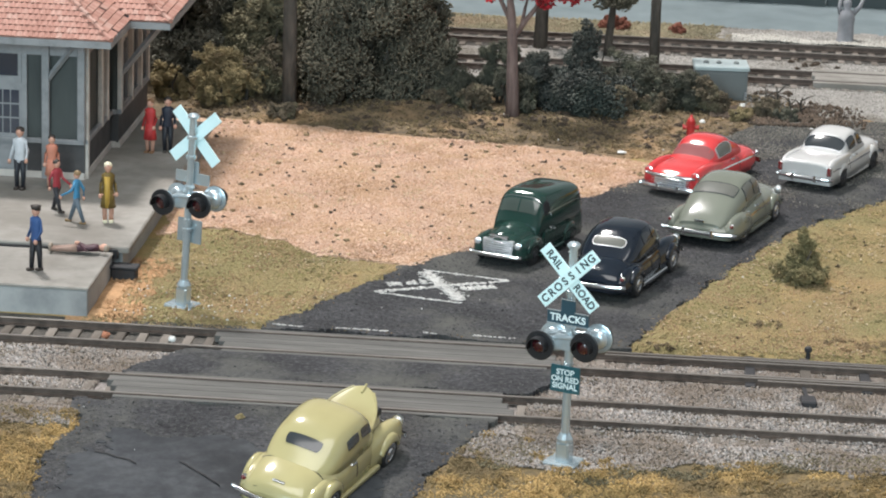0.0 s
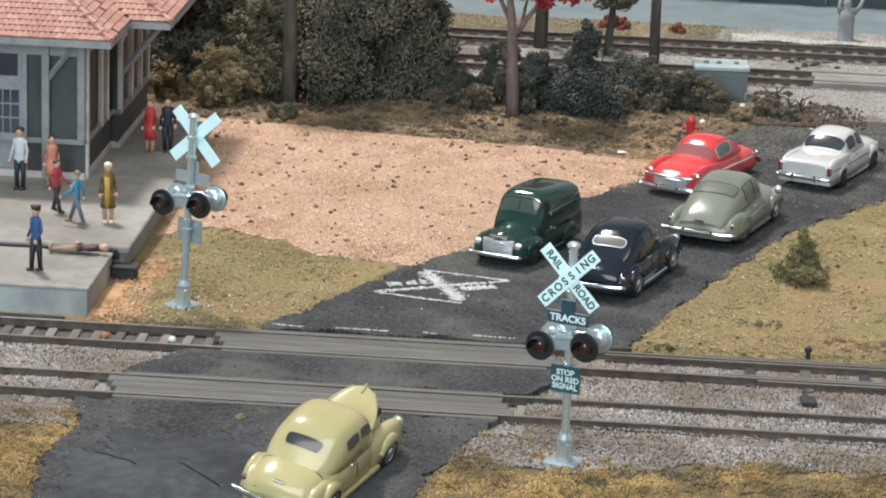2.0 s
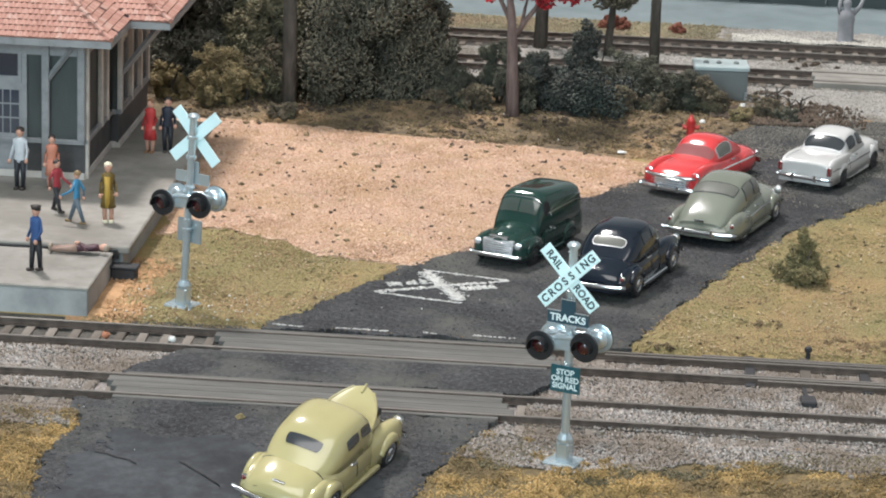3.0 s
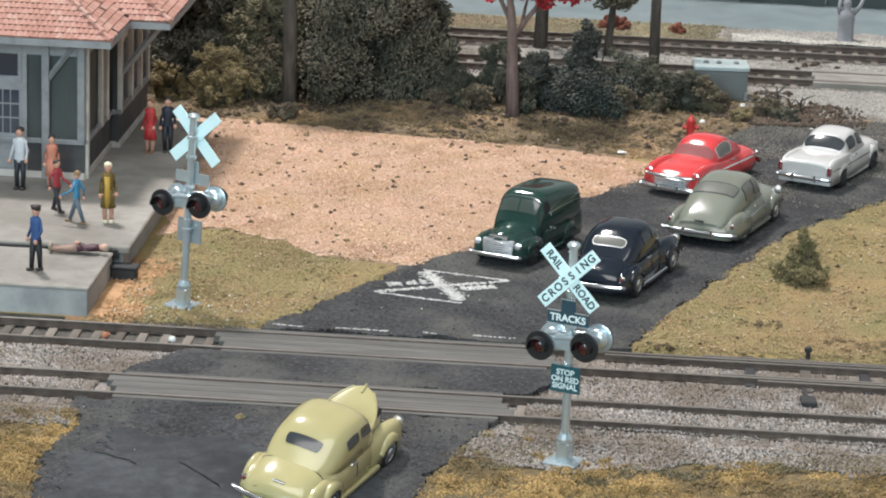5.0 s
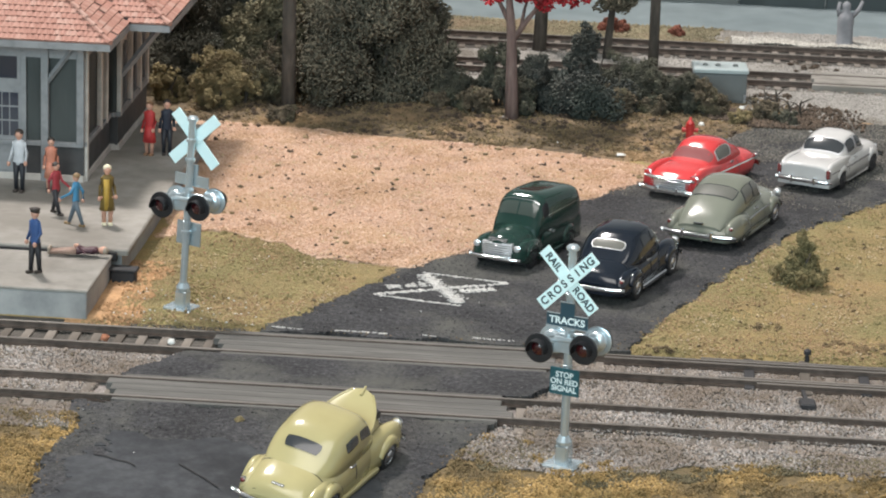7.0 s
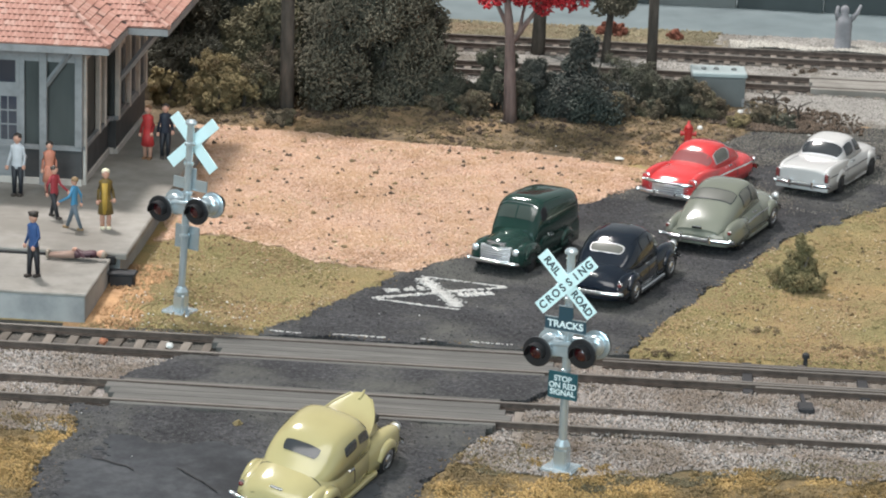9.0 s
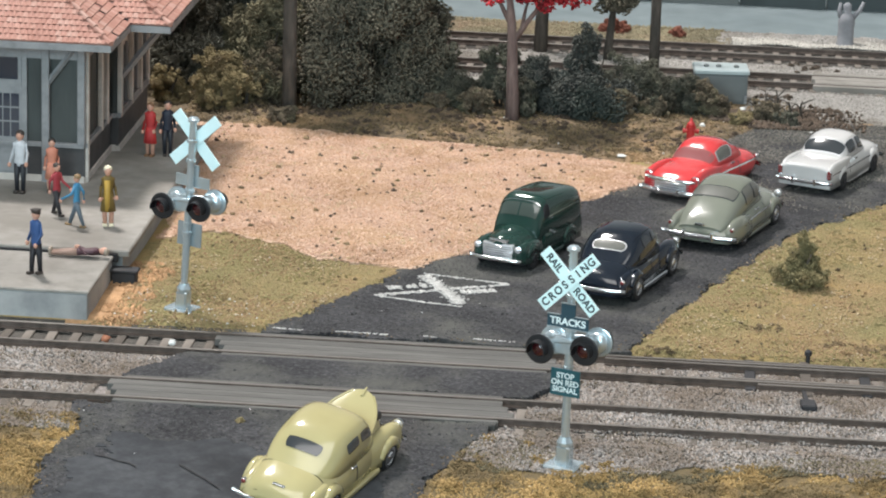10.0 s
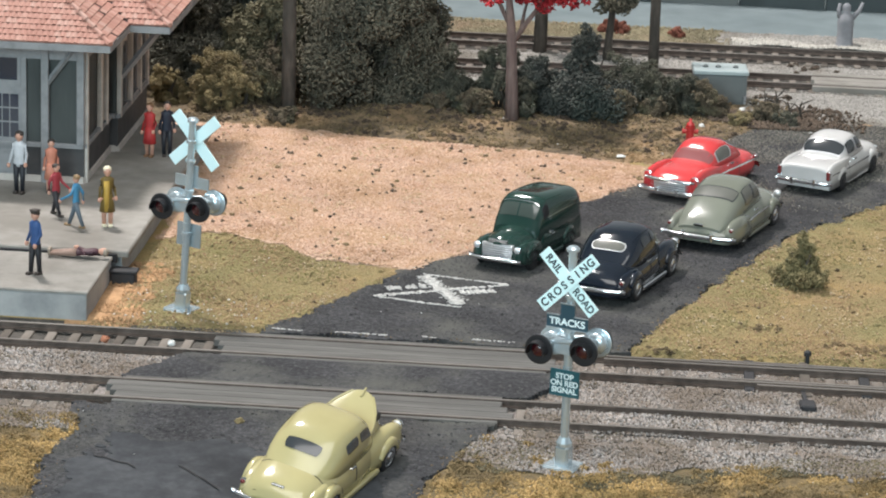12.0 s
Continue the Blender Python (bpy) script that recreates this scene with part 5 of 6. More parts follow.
# red sedan, facing the crossing
spec = dict(spec, paint=P["red"], hub="tyre", cabin=stations(L, [(-0.36, 6.0, 9, 10.2, 2.5), (-0.27, 8.2, 9, 13.2, 2.7), (-0.17, 8.9, 9, 16.2, 2.8), (-0.05, 9.2, 9, 17.6, 2.9), (0.04, 9.2, 9, 17.4, 2.9), (0.11, 8.9, 9, 15.6, 2.8), (0.17, 8.5, 9, 12.8, 2.7), (0.22, 8.0, 9, 10.4, 2.5)]),
            body=stations(L, [(-0.50, 8.2, 2.8, 7.4, 3.2), (-0.47, 9.6, 3.0, 9.4, 3.4), (-0.36, 10.8, 2.6, 10.4, 3.6), (-0.1, 11.2, 2.5, 10.8, 3.8), (0.15, 11.2, 2.5, 10.8, 3.8), (0.34, 10.9, 2.6, 10.6, 3.4), (0.44, 10.0, 3.0, 9.8, 3.0), (0.49, 8.0, 4.0, 8.4, 2.7)]),
            panes=[("rear_window", 0.2, 0.36, 0.24, 0.76, "pale_glass", "chrome"), ("windshield", 0.735, 0.90, 0.17, 0.83, "red_glass", "red_iron")] + [("side_window", a, b, c, d, "pale_glass", "chrome") for a, b in ((0.40, 0.70),) for c, d in ((0.06, 0.25), (0.75, 0.94))],
            fenders=[(9.2, stations(L, [(0.02, 0.6, 6, 9, 2.4), (0.2, 1.9, 4, 10.8, 2.5), (0.36, 2.2, 3.5, 11.0, 2.5), (0.46, 1.8, 4, 10.0, 2.4), (0.485, 0.8, 6, 8.4, 2.3)]))],
            lights=[("headlight", 9.2, 0.475 * L, 8.2, 1.3, "red_iron", 1), ("tail_light", 9.5, -0.47 * L, 7.6, 0.8, "chrome", -1)], grilles=[(0.505 * L, 5.6, 0, 7.6, 3.4)], bumpers=[(-0.512 * L, 11, 4.6, -1.4, 1.6), (0.515 * L, 9.8, 7.6, 1.8, 1.3), (0.525 * L, 11.6, 3.4, 1.8, 2.2, (-4, 4))], strips=[("body", 0.1, 0.6, 0.11, 0.135)])
car("red_sedan", 83.4, 106.0, 0.1, 154.5, spec, "bright red custom sedan with heavy chrome grille", size=0.98)

# panel van, facing the crossing
L = 51
VAN_CAB = [(-0.505, 8.6, 8, 18.8, 4.5), (-0.49, 9.4, 8, 20.6, 4.8), (-0.42, 9.9, 8, 21.8, 5.0), (-0.2, 10.1, 8, 22.9, 4.6), (0.0, 9.8, 8, 23.4, 4.0), (0.07, 9.4, 8, 22.8, 4.0), (0.12, 9.1, 8, 20.6, 4.0), (0.165, 9.0, 8, 16.8, 4.0), (0.20, 8.6, 8, 13.2, 3.6)]
VAN_BODY = [(-0.50, 9.4, 3.2, 12, 6), (-0.48, 10.0, 2.6, 13, 6), (-0.2, 10.2, 2.6, 13, 6), (0.05, 10.0, 2.6, 13, 5), (0.16, 9.0, 2.6, 12.9, 3.6), (0.26, 8.4, 2.8, 12.5, 3.0), (0.38, 7.6, 3.0, 11.9, 2.9), (0.455, 6.9, 3.2, 10.6, 2.9), (0.475, 6.0, 4.0, 9.0, 2.9)]
spec = dict(paint=P["green"], body=stations(L, VAN_BODY), cabin=stations(L, VAN_CAB),
            panes=[("windshield", 0.745, 0.885, 0.29, 0.71, "green_glass", None), ("visor_trim", 0.705, 0.716, 0.29, 0.71, "chrome", None)] + [("side_window", 0.55, 0.70, c, d, "cabin_dark", "glass") for c, d in ((0.09, 0.235), (0.765, 0.91))],
            fenders=[(7.9, stations(L, FRONT_FENDER)), (8.6, stations(L, [(-0.42, 0.6, 3, 5, 2.2), (-0.38, 1.7, 2.8, 7.6, 2.2), (-0.29, 2.3, 2.8, 9.0, 2.3), (-0.2, 1.8, 2.8, 7.8, 2.2), (-0.14, 0.6, 2.8, 5.2, 2.2)]))],
            seams=[(0.42, 0.03, 0.3), (0.62, 0.03, 0.3)], hx=10.0, hy=-0.02 * L, wheel=4.1, track=9.6, axles=(-0.29 * L, 0.31 * L), hub="under", bumpers=[(0.52 * L, 10.0, 4.6, 1.4, 1.6), (-0.515 * L, 9.5, 4.6, -1.0, 1.4)],
            lights=[("headlight", 7.8, 0.478 * L, 8.4, 1.15, "grille", 1)], grilles=[(0.497 * L, 7.2, 0, 5.8, 5.0)], round=0.35, strips=[("cabin", 0.06, 0.6, 0.088, 0.097), ("cabin", 0.04, 0.16, 0.06, 0.07)])
van, van_body = car("panel_van", 26.9, 3.2, 0.1, 158, spec, "dark green panel van with bright grille, facing the crossing", size=0.905)
part("hood_crest", loft(stations(L, [(0.13, 6.4, 8, 12.6, 2.5), (0.2, 6.2, 8, 13.5, 2.5), (0.3, 5.6, 8, 13.2, 2.4), (0.4, 4.8, 8, 12.5, 2.3), (0.455, 3.8, 8, 11.3, 2.3), (0.478, 2.0, 8, 9.8, 2.2)]), 20, 14), [P["green"]], van, "raised hood crest", True)
part("windshield_divider", patch(spec["cabin"], 0.745, 0.89, 0.4998, 0.5002, 0.2, 0.0), [P["green"]], van, "", True)
part("nameplate", Build().box(-3.6, 3.6, 22.9, 24.0, 10.0, 11.2, bev=0.2), [M["chrome"]], van, "chrome hood nameplate with plain bars")


# ---- platforms ----
def platforms():
    t = thing("platform_upper", 0, 0, 0, 0, "broad grey concrete station platform slab", "platform", kind="structure")
    part("slab", Build().box(-330, -93.5, -51.5, 118, 7.6, 9.5, bev=0.4), [M["concrete"]], t)
    part("footing", Build().box(-330, -96, -49, 115, -3, 7.6), [M["plaster"]], t, "dark stained footing")
    # black strip that paints the shadow line between the two slabs
    part("joint", Build().box(-330, -97, -52.6, -51.2, 6.0, 8.6), [M["cabin_dark"]], t, "black strip drawn as the shaded joint along the slab")
    t = thing("platform_lower", 0, 0, 0, 0, "low grey concrete trackside platform block with stained sides", "platform", kind="structure")
    part("block", Build().box(-330, -98.6, -91.8, -52.6, -3, 7.2, bev=0.3), [M["plaster"]], t)
    part("cap", Build().box(-330, -98.2, -92.1, -52.4, 7.2, 8.0, bev=0.3), [M["concrete"]], t)
    # added dark block, in place of the shaded hollow beside the platform
    b = Build().box(-4, 4, -2.2, 2.2, 0, 4.5, bev=0.5).box(-4.6, 4.6, -2.6, 2.6, 4.5, 5.2, bev=0.3)
    part("step_block", b, [M["under"]], t, "dark block drawn as the shaded gap under the platform edge").matrix_basis = pose(-94.5 * MM, -54 * MM, -0.6 * MM)


platforms()


# ---- the depot ----
def depot():
    d = thing("depot", 0, 0, 9.5, 0, "small timber station with dark green boards, pale trim and terracotta roof", "building")
    FX, FY, MX, MY, MB = -124.0, 28.0, -121.2, 74.0, 130.0  # bay corner, main corner, main back
    H, SILL = 47.0, 12.0

    def wall(x0, x1, y0, y1, mat="board"):
        w = part("wall", Build().box(x0, x1, y0, y1, 0, H), [M[mat]], d)
        return w

    bay = wall(-300, FX, FY, FY + 4)
    side = wall(FX - 4, FX, FY + 4, MY)
    mfront = wall(FX - 4, MX, MY, MY + 4)
    mside = wall(MX - 4, MX, MY + 4, MB, "beige")
    wall(-300, MX, MB, MB + 4)
    wall(-304, -300, FY, MB + 4)
    # charcoal wainscot, sill rail and foot board along the walls
    for x0, x1, y0, y1, par in ((-170, FX + 0.8, FY - 0.8, FY, bay), (FX, FX + 0.8, FY, MY, side), (FX, MX, MY - 0.8, MY, mfront), (MX, MX + 0.8, MY - 0.8, MB, mside)):
        part("wainscot", Build().box(x0, x1, y0, y1, 1.8, SILL), [M["wainscot"]], par, "charcoal wainscot panel")
        ex, ey = (0.0, 0.9) if y1 - y0 < 1 else (0.9, 0.0)
        part("sill_rail", Build().box(x0, x1 + ex, y0 - ey, y1, SILL, SILL + 1.5, bev=0.2), [M["trim"]], par, "pale sill rail")
        part("foot_board", Build().box(x0, x1 + ex * 0.6, y0 - ey * 0.6, y1, 0, 2.2, bev=0.2), [M["beige"]], par, "beige foot board")
        part("head_rail", Build().box(x0, x1 + ex * 0.6, y0 - ey * 0.6, y1, H - 5.0, H - 1.5, bev=0.2), [M["trim" if y1 - y0 < 1 else "soffit"]], par, "pale head rail")
    # upright posts
    for x in (-124.2, -136.2, -158.0, -172.0):
        part("post", Build().box(x - 1.3, x + 1.3, FY - 2.2, FY - 0.2, SILL + 1.5 if x > -130 else 0, H, bev=0.25), [M["trim"]], d)
    for y in (FY + 1.5, FY + 26, FY + 36):
        part("post", Build().box(FX + 0.1, FX + 1.9, y - 1.2, y + 1.2, SILL if y > 30 else 0, H, bev=0.25), [M["beige"]], d)
    for y in (MY + 1.2, MY + 22, MY + 40, MB - 1.5):
        part("post", Build().box(MX + 0.1, MX + 1.8, y - 1.1, y + 1.1, SILL, H, bev=0.25), [M["beige"]], d)
    for y in (MY + 11, MY + 31, MY + 48):
        w = part("window", Build().box(MX - 0.4, MX + 0.25, y - 3.6, y + 3.6, SILL + 2.5, H - 12), [M["pane"]], mside)
        part("window_frame", Build().box(MX + 0.2, MX + 1.0, y - 4.4, y - 3.4, SILL + 1.6, H - 11).box(MX + 0.2, MX + 1.0, y + 3.4, y + 4.4, SILL + 1.6, H - 11).box(MX + 0.2, MX + 1.4, y - 5.4, y + 5.4, SILL + 1.4, SILL + 2.6), [M["trim"]], w)
    # eave brackets
    for x, y, sx, sy in ((-136.2, FY - 1.2, 1, 0), (-172, FY - 1.2, 1, 0), (MX + 0.9, MY + 40, 1, 0)):
        a, b = Vector((x, y, H - 14)), Vector((x + sx * 10, y + sy * 8, H - 0.5))
        part("eave_bracket", Build().tube([tuple(a), tuple(b)], 1.0, 4), [M["trim"]], d)
    for y in (MY + 2, MY + 22):
        part("eave_bracket", Build().tube([(MX + 1.2, y, H - 21), (MX + 17, y, H - 0.5)], 1.1, 4), [M["trim"]], d, "long pale diagonal bracket")
        part("bracket_beam", Build().box(MX + 0.2, MX + 20, y - 1.0, y + 1.0, H - 1.6, H + 0.4, bev=0.2), [M["soffit"]], d)
    # double door with small panes in the bay
    door = part("door", Build().box(-160, -144.4, FY - 0.9, FY - 0.1, 0, 32), [M["trim"]], d, "pale blue-grey door with glazed top")
    for x0, x1 in ((-153.6, -151.0), (-150.6, -148.4), (-148.0, -145.3)):
        for z0, z1 in ((14.9, 19.8), (20.4, 24.6), (25.2, 29.6)):
            part("pane", Build().box(x0, x1, FY - 1.1, FY - 0.85, z0, z1), [M["pane"]], door, "dark glass pane")
    part("door_panel", Build().box(-154, -145.6, FY - 1.15, FY - 0.85, 3, 12.5, bev=0.2), [M["trim"]], door, "raised lower door panel")
    tr = part("transom_window", Build().box(-160, -145.2, FY - 0.7, FY - 0.1, 34.4, 42), [M["pane"]], d)
    part("transom_frame", Build().box(-160, -144.4, FY - 1.2, FY - 0.2, 32, 34.4).box(-144.3, -142.6, FY - 1.3, FY - 0.2, 0, 42).box(-145.6, -144.4, FY - 1.2, FY - 0.2, 34.4, 42), [M["trim"]], tr)
    # roof: hipped bay in front of a hipped main block, eaves on all sides
    EZ = H + 3.0
    bx1, by0, mx1, my0, my1 = FX + 11.4, FY - 11.6, MX + 22.2, MY - 22.5, MB + 20.0
    pitch = 0.62
    soff = Build()
    soff.box(-310, bx1 - 0.6, by0 + 0.6, my0 + 20, EZ - 2.4, EZ - 1.6)
    soff.box(-310, mx1 - 0.6, my0 + 0.6, my1, EZ - 2.5, EZ - 1.7)
    part("soffit", soff, [M["soffit"]], d, "grey boarded soffit")
    fas = Build()
    fas.box(-310, bx1 + 0.3, by0 - 0.3, by0 + 0.6, EZ - 2.6, EZ - 0.3).box(bx1 - 0.6, bx1 + 0.3, by0 + 0.6, my0, EZ - 2.6, EZ - 0.3)
    fas.box(bx1 - 0.5, mx1 + 0.3, my0 - 0.3, my0 + 0.6, EZ - 2.7, EZ - 0.4).box(mx1 - 0.6, mx1 + 0.3, my0 + 0.6, my1, EZ - 2.7, EZ - 0.4)
    part("fascia", fas, [M["trim"]], d, "pale painted fascia board")
    roof = part("roof", Build().box(-300, bx1 - 8, by0 + 8, my1 - 8, EZ - 1.5, EZ + 1), [M["soffit"]], d, "terracotta tiled hip roof")

    def rz(px, py):
        """Roof height over the plan: the higher of the two hipped blocks."""
        bay_h = min(py - by0, bx1 - px) * pitch if (px <= bx1 and py >= by0) else -9
        main_h = min(py - my0, mx1 - px, my1 - py) * pitch if (px <= mx1 and my0 <= py <= my1) else -9
        return max(bay_h if py < 120 else -9, main_h)

    # tiles in courses on each visible slope
    def course_tiles(kind, w, step):
        rnd = random.Random(11)
        shared = []
        for q in range(4):
            b = Build()
            rows = [[(i * w / 4 - w / 2, 0 + 0.0, 0.28 * math.sin(math.pi * i / 4) + 0.22 + 0.12 * q / 3) for i in range(5)], [(i * w / 4 - w / 2, step * 1.12, 0.28 * math.sin(math.pi * i / 4) + 0.02) for i in range(5)]]
            b.grid(rows)
            b.add([(-w / 2, 0, -0.3), (w / 2, 0, -0.3)], [])
            b.f.append((0, 10, 11, 4, 3, 2, 1))
            b.k.append(0)
            shared.append(b.mesh([M["tile"]]))
        made = 0
        extra = Build()
        for slope in ("bay_front", "main_front", "main_side", "bay_side"):
            for row in range(21):
                s = row * step
                for col in range(-4, 130):
                    c = col * w + (w / 2 if row % 2 else 0)
                    if slope == "bay_front":
                        px, py, turn = bx1 - c, by0 + s, 0
                        ok = px < bx1 - s + 0.5 and px > -215
                        up = (by0 + s - by0) * pitch
                    elif slope == "main_front":
                        px, py, turn = mx1 - c, my0 + s, 0
                        ok = px < mx1 - s + 0.5 and px > -215
                        up = s * pitch
                    elif slope == "main_side":
                        px, py, turn = mx1 - s, my0 + c, 90
                        ok = my0 + s - 0.5 < py < my1 - s
                        up = s * pitch
                    else:
                        px, py, turn = bx1 - s, by0 + c, 90
                        ok = by0 + s - 0.5 < py < 120
                        up = s * pitch
                    if not ok or s > 46 or rz(px, py) > up + 0.6:
                        continue
                    if rnd.random() < 0.012:
                        continue
                    me = shared[rnd.randrange(4)]
                    m = pose(px * MM, py * MM, (EZ + up) * MM, 0, 0, turn) @ Matrix.Rotation(math.atan(pitch), 4, "X")
                    near = made < 300 and (slope == "bay_front" and px > -165 or slope in ("main_side", "bay_side") and s < 12)
                    if near:
                        ob = part("roof_tile", me, None, roof)
                        ob.matrix_basis = m
                        made += 1
                    else:
                        co = [m @ v.co / MM for v in me.vertices]
                        extra.add([tuple(c_) for c_ in co], [tuple(pg.vertices) for pg in me.polygons])
        tagged(part("roof_tiles", extra, [M["tile_rest"]], roof), kind="stuff")

    M["tile_rest"] = surface("terracotta_tile_rest", [(0.30, 0.14, 0.105), (0.36, 0.18, 0.14), (0.40, 0.215, 0.17), (0.43, 0.285, 0.24)], 120, 0.75, by_piece=True, bump=0.2, fine=0.12, big=40)
    course_tiles("tile", 1.9, 2.3)
    # deck under the tiles, and ridge caps over the hips
    n = 46
    deck = Build()
    deck.add([(-300, by0, EZ - 0.5), (bx1, by0, EZ - 0.5), (bx1 - n, by0 + n, EZ - 0.5 + n * pitch), (-300, by0 + n, EZ - 0.5 + n * pitch), (bx1, 120, EZ - 0.5), (bx1 - n, 120, EZ - 0.5 + n * pitch)], [(0, 1, 2, 3), (1, 4, 5, 2)])
    q = (my1 - my0) / 2
    deck.add([(-300, my0, EZ - 0.5), (mx1, my0, EZ - 0.5), (mx1 - q, my0 + q, EZ - 0.5 + q * pitch), (-300, my0 + q, EZ - 0.5 + q * pitch), (mx1, my1, EZ - 0.5), (-300, my1, EZ - 0.5)], [(0, 1, 2, 3), (1, 4, 2), (4, 5, 3, 2)])
    part("roof_deck", deck, [M["wainscot"]], roof, "dark underlay")
    for x0, y0 in ((bx1, by0), (mx1, my0)):
        for i in range(14):
            a = i * 3.2
            rc = part("hip_tile", Build().tube([(x0 - a + 0.4, y0 + a - 0.4, EZ + a * pitch + 0.5), (x0 - a - 3.4, y0 + a + 3.4, EZ + (a + 3.4) * pitch + 0.3)], [0.9, 0.7], 8), [M["tile"]], roof)


depot()


# ---- figures: plain painted miniatures, each one mesh ----
def figure(name, x, y, z, rz, h, top, legs, label, hair=(0.04, 0.03, 0.025), stride=0.0, skirt=False, arm=0.15, lying=False, hat=None, coat=False):
    mats = [M["skin"], matt(name + "_top", top, 0.6), matt(name + "_legs", legs, 0.6), matt(name + "_hair", hair, 0.6)]
    s = h / 20.0
    b = Build()
    for k, sg in ((0, -1), (1, 1)):
        f = stride * sg
        b.tube([(sg * 1.0 * s, f * 3.0 * s, 0.3), (sg * 1.1 * s, f * 1.6 * s, 4.8 * s), (sg * 0.9 * s, 0, 9.6 * s)], [0.65 * s, 0.85 * s, 1.2 * s], 8, 0 if skirt else 2)
        b.box(sg * 1.0 * s - 0.7 * s, sg * 1.0 * s + 0.7 * s, f * 3.0 * s - 1.7 * s, f * 3.0 * s + 0.7 * s, 0, 0.9 * s, 3, bev=0.2)
        b.tube([(sg * 1.65 * s, 0, 15.9 * s), (sg * (2.1 + arm) * s, -f * 1.4 * s + 0.3, 12.8 * s), (sg * (2.3 + 2 * arm) * s, -f * 2.6 * s - (1.0 + 1.4 * k) * s, (9.6 + 0.9 * k) * s)], [0.66 * s, 0.54 * s, 0.4 * s], 8, 1)
        b.lathe([(0.2, -0.8 * s), (0.6 * s, -0.4 * s), (0.6 * s, 0.4 * s), (0.2, 0.8 * s)], 8, 0, Matrix.Translation((sg * (2.3 + 2 * arm) * s, -f * 2.6 * s - (1.1 + 1.4 * k) * s, (9.1 + 0.9 * k) * s)))
    flat = Matrix.Diagonal((1, 0.62, 1, 1))
    b.lathe([(1.7 * s, 8.8 * s), (2.0 * s, 10.0 * s), (1.6 * s, 12.0 * s), (2.1 * s, 14.8 * s), (1.9 * s, 16.2 * s), (0.8 * s, 17.0 * s)], 12, 1, flat)
    if skirt:
        b.lathe([(2.6 * s, 5.0 * s), (2.2 * s, 8.0 * s), (1.8 * s, 11 * s)], 12, 1, Matrix.Diagonal((1, 0.75, 1, 1)))
    b.lathe([(0.6 * s, 16.6 * s), (0.7 * s, 17.2 * s), (1.15 * s, 17.8 * s), (1.3 * s, 18.6 * s), (1.1 * s, 19.4 * s), (0.3 * s, 20 * s)], 12, 0)
    b.lathe([(1.2 * s, 18.5 * s), (1.42 * s, 18.9 * s), (1.25 * s, 19.7 * s), (0.3 * s, 20.25 * s)], 12, 3, Matrix.Translation((0, 0.25 * s, 0)))
    if coat:
        b.lathe([(1.0 * s, 5.2 * s), (0.95 * s, 10 * s), (1.0 * s, 15.5 * s)], 8, 2, Matrix.Translation((-0.3 * s, -1.0 * s, 0)))
    if hat:
        b.lathe([(1.35 * s, 19.1 * s), (1.4 * s, 19.5 * s), (1.75 * s, 20.1 * s), (0.5 * s, 20.5 * s)], 12, 3)
    ob = new(name, b.mesh(mats, True))
    ob.matrix_basis = pose(x * MM, y * MM, z * MM, -86 if lying else 0, 0, rz)
    return tagged(ob, label, "figurine", "miniature figures")


figure("policeman_figurine", -117.4, -76.3, 8.0, -35, 20.0, (0.03, 0.08, 0.22), (0.014, 0.014, 0.018), "painted miniature in blue jacket and cap on the low platform", stride=0.3, arm=0.55, hat=True)
figure("lying_figurine", -117.5, -56.2, 9.2, -90, 18.5, (0.06, 0.02, 0.03), (0.30, 0.20, 0.16), "painted miniature lying flat in maroon clothes", hair=(0.3, 0.25, 0.2), lying=True)
figure("white_shirt_figurine", -141.4, 10.5, 9.5, -10, 21.0, (0.50, 0.52, 0.55), (0.014, 0.016, 0.022), "painted miniature in white shirt and dark trousers", arm=0.4)
figure("orange_dress_figurine", -131.5, 14.0, 9.5, 10, 18.0, (0.52, 0.20, 0.13), (0.5, 0.3, 0.2), "painted miniature in an orange dress", skirt=True)
figure("red_shirt_figurine", -124.0, -14.0, 9.5, 60, 17.0, (0.30, 0.03, 0.04), (0.02, 0.02, 0.025), "painted miniature striding in a red shirt", stride=0.9)
figure("blue_shirt_figurine", -115.0, -26.5, 9.5, -100, 17.0, (0.05, 0.22, 0.38), (0.10, 0.13, 0.16), "painted miniature striding in a blue shirt", stride=1.1, hair=(0.25, 0.16, 0.08))
figure("blonde_figurine", -105.5, -23.6, 9.5, 15, 19.5, (0.14, 0.09, 0.02), (0.45, 0.28, 0.05), "painted miniature blonde in a yellow-brown coat", hair=(0.75, 0.68, 0.50), skirt=True, coat=True)
figure("red_dress_figurine", -108.4, 68.6, 9.5, -15, 19.0, (0.42, 0.03, 0.03), (0.4, 0.2, 0.15), "painted miniature in a red dress", skirt=True, hair=(0.2, 0.1, 0.05))
figure("dark_suit_figurine", -102.6, 70.5, 9.5, 10, 19.5, (0.012, 0.016, 0.03), (0.012, 0.014, 0.02), "painted miniature in a dark suit")


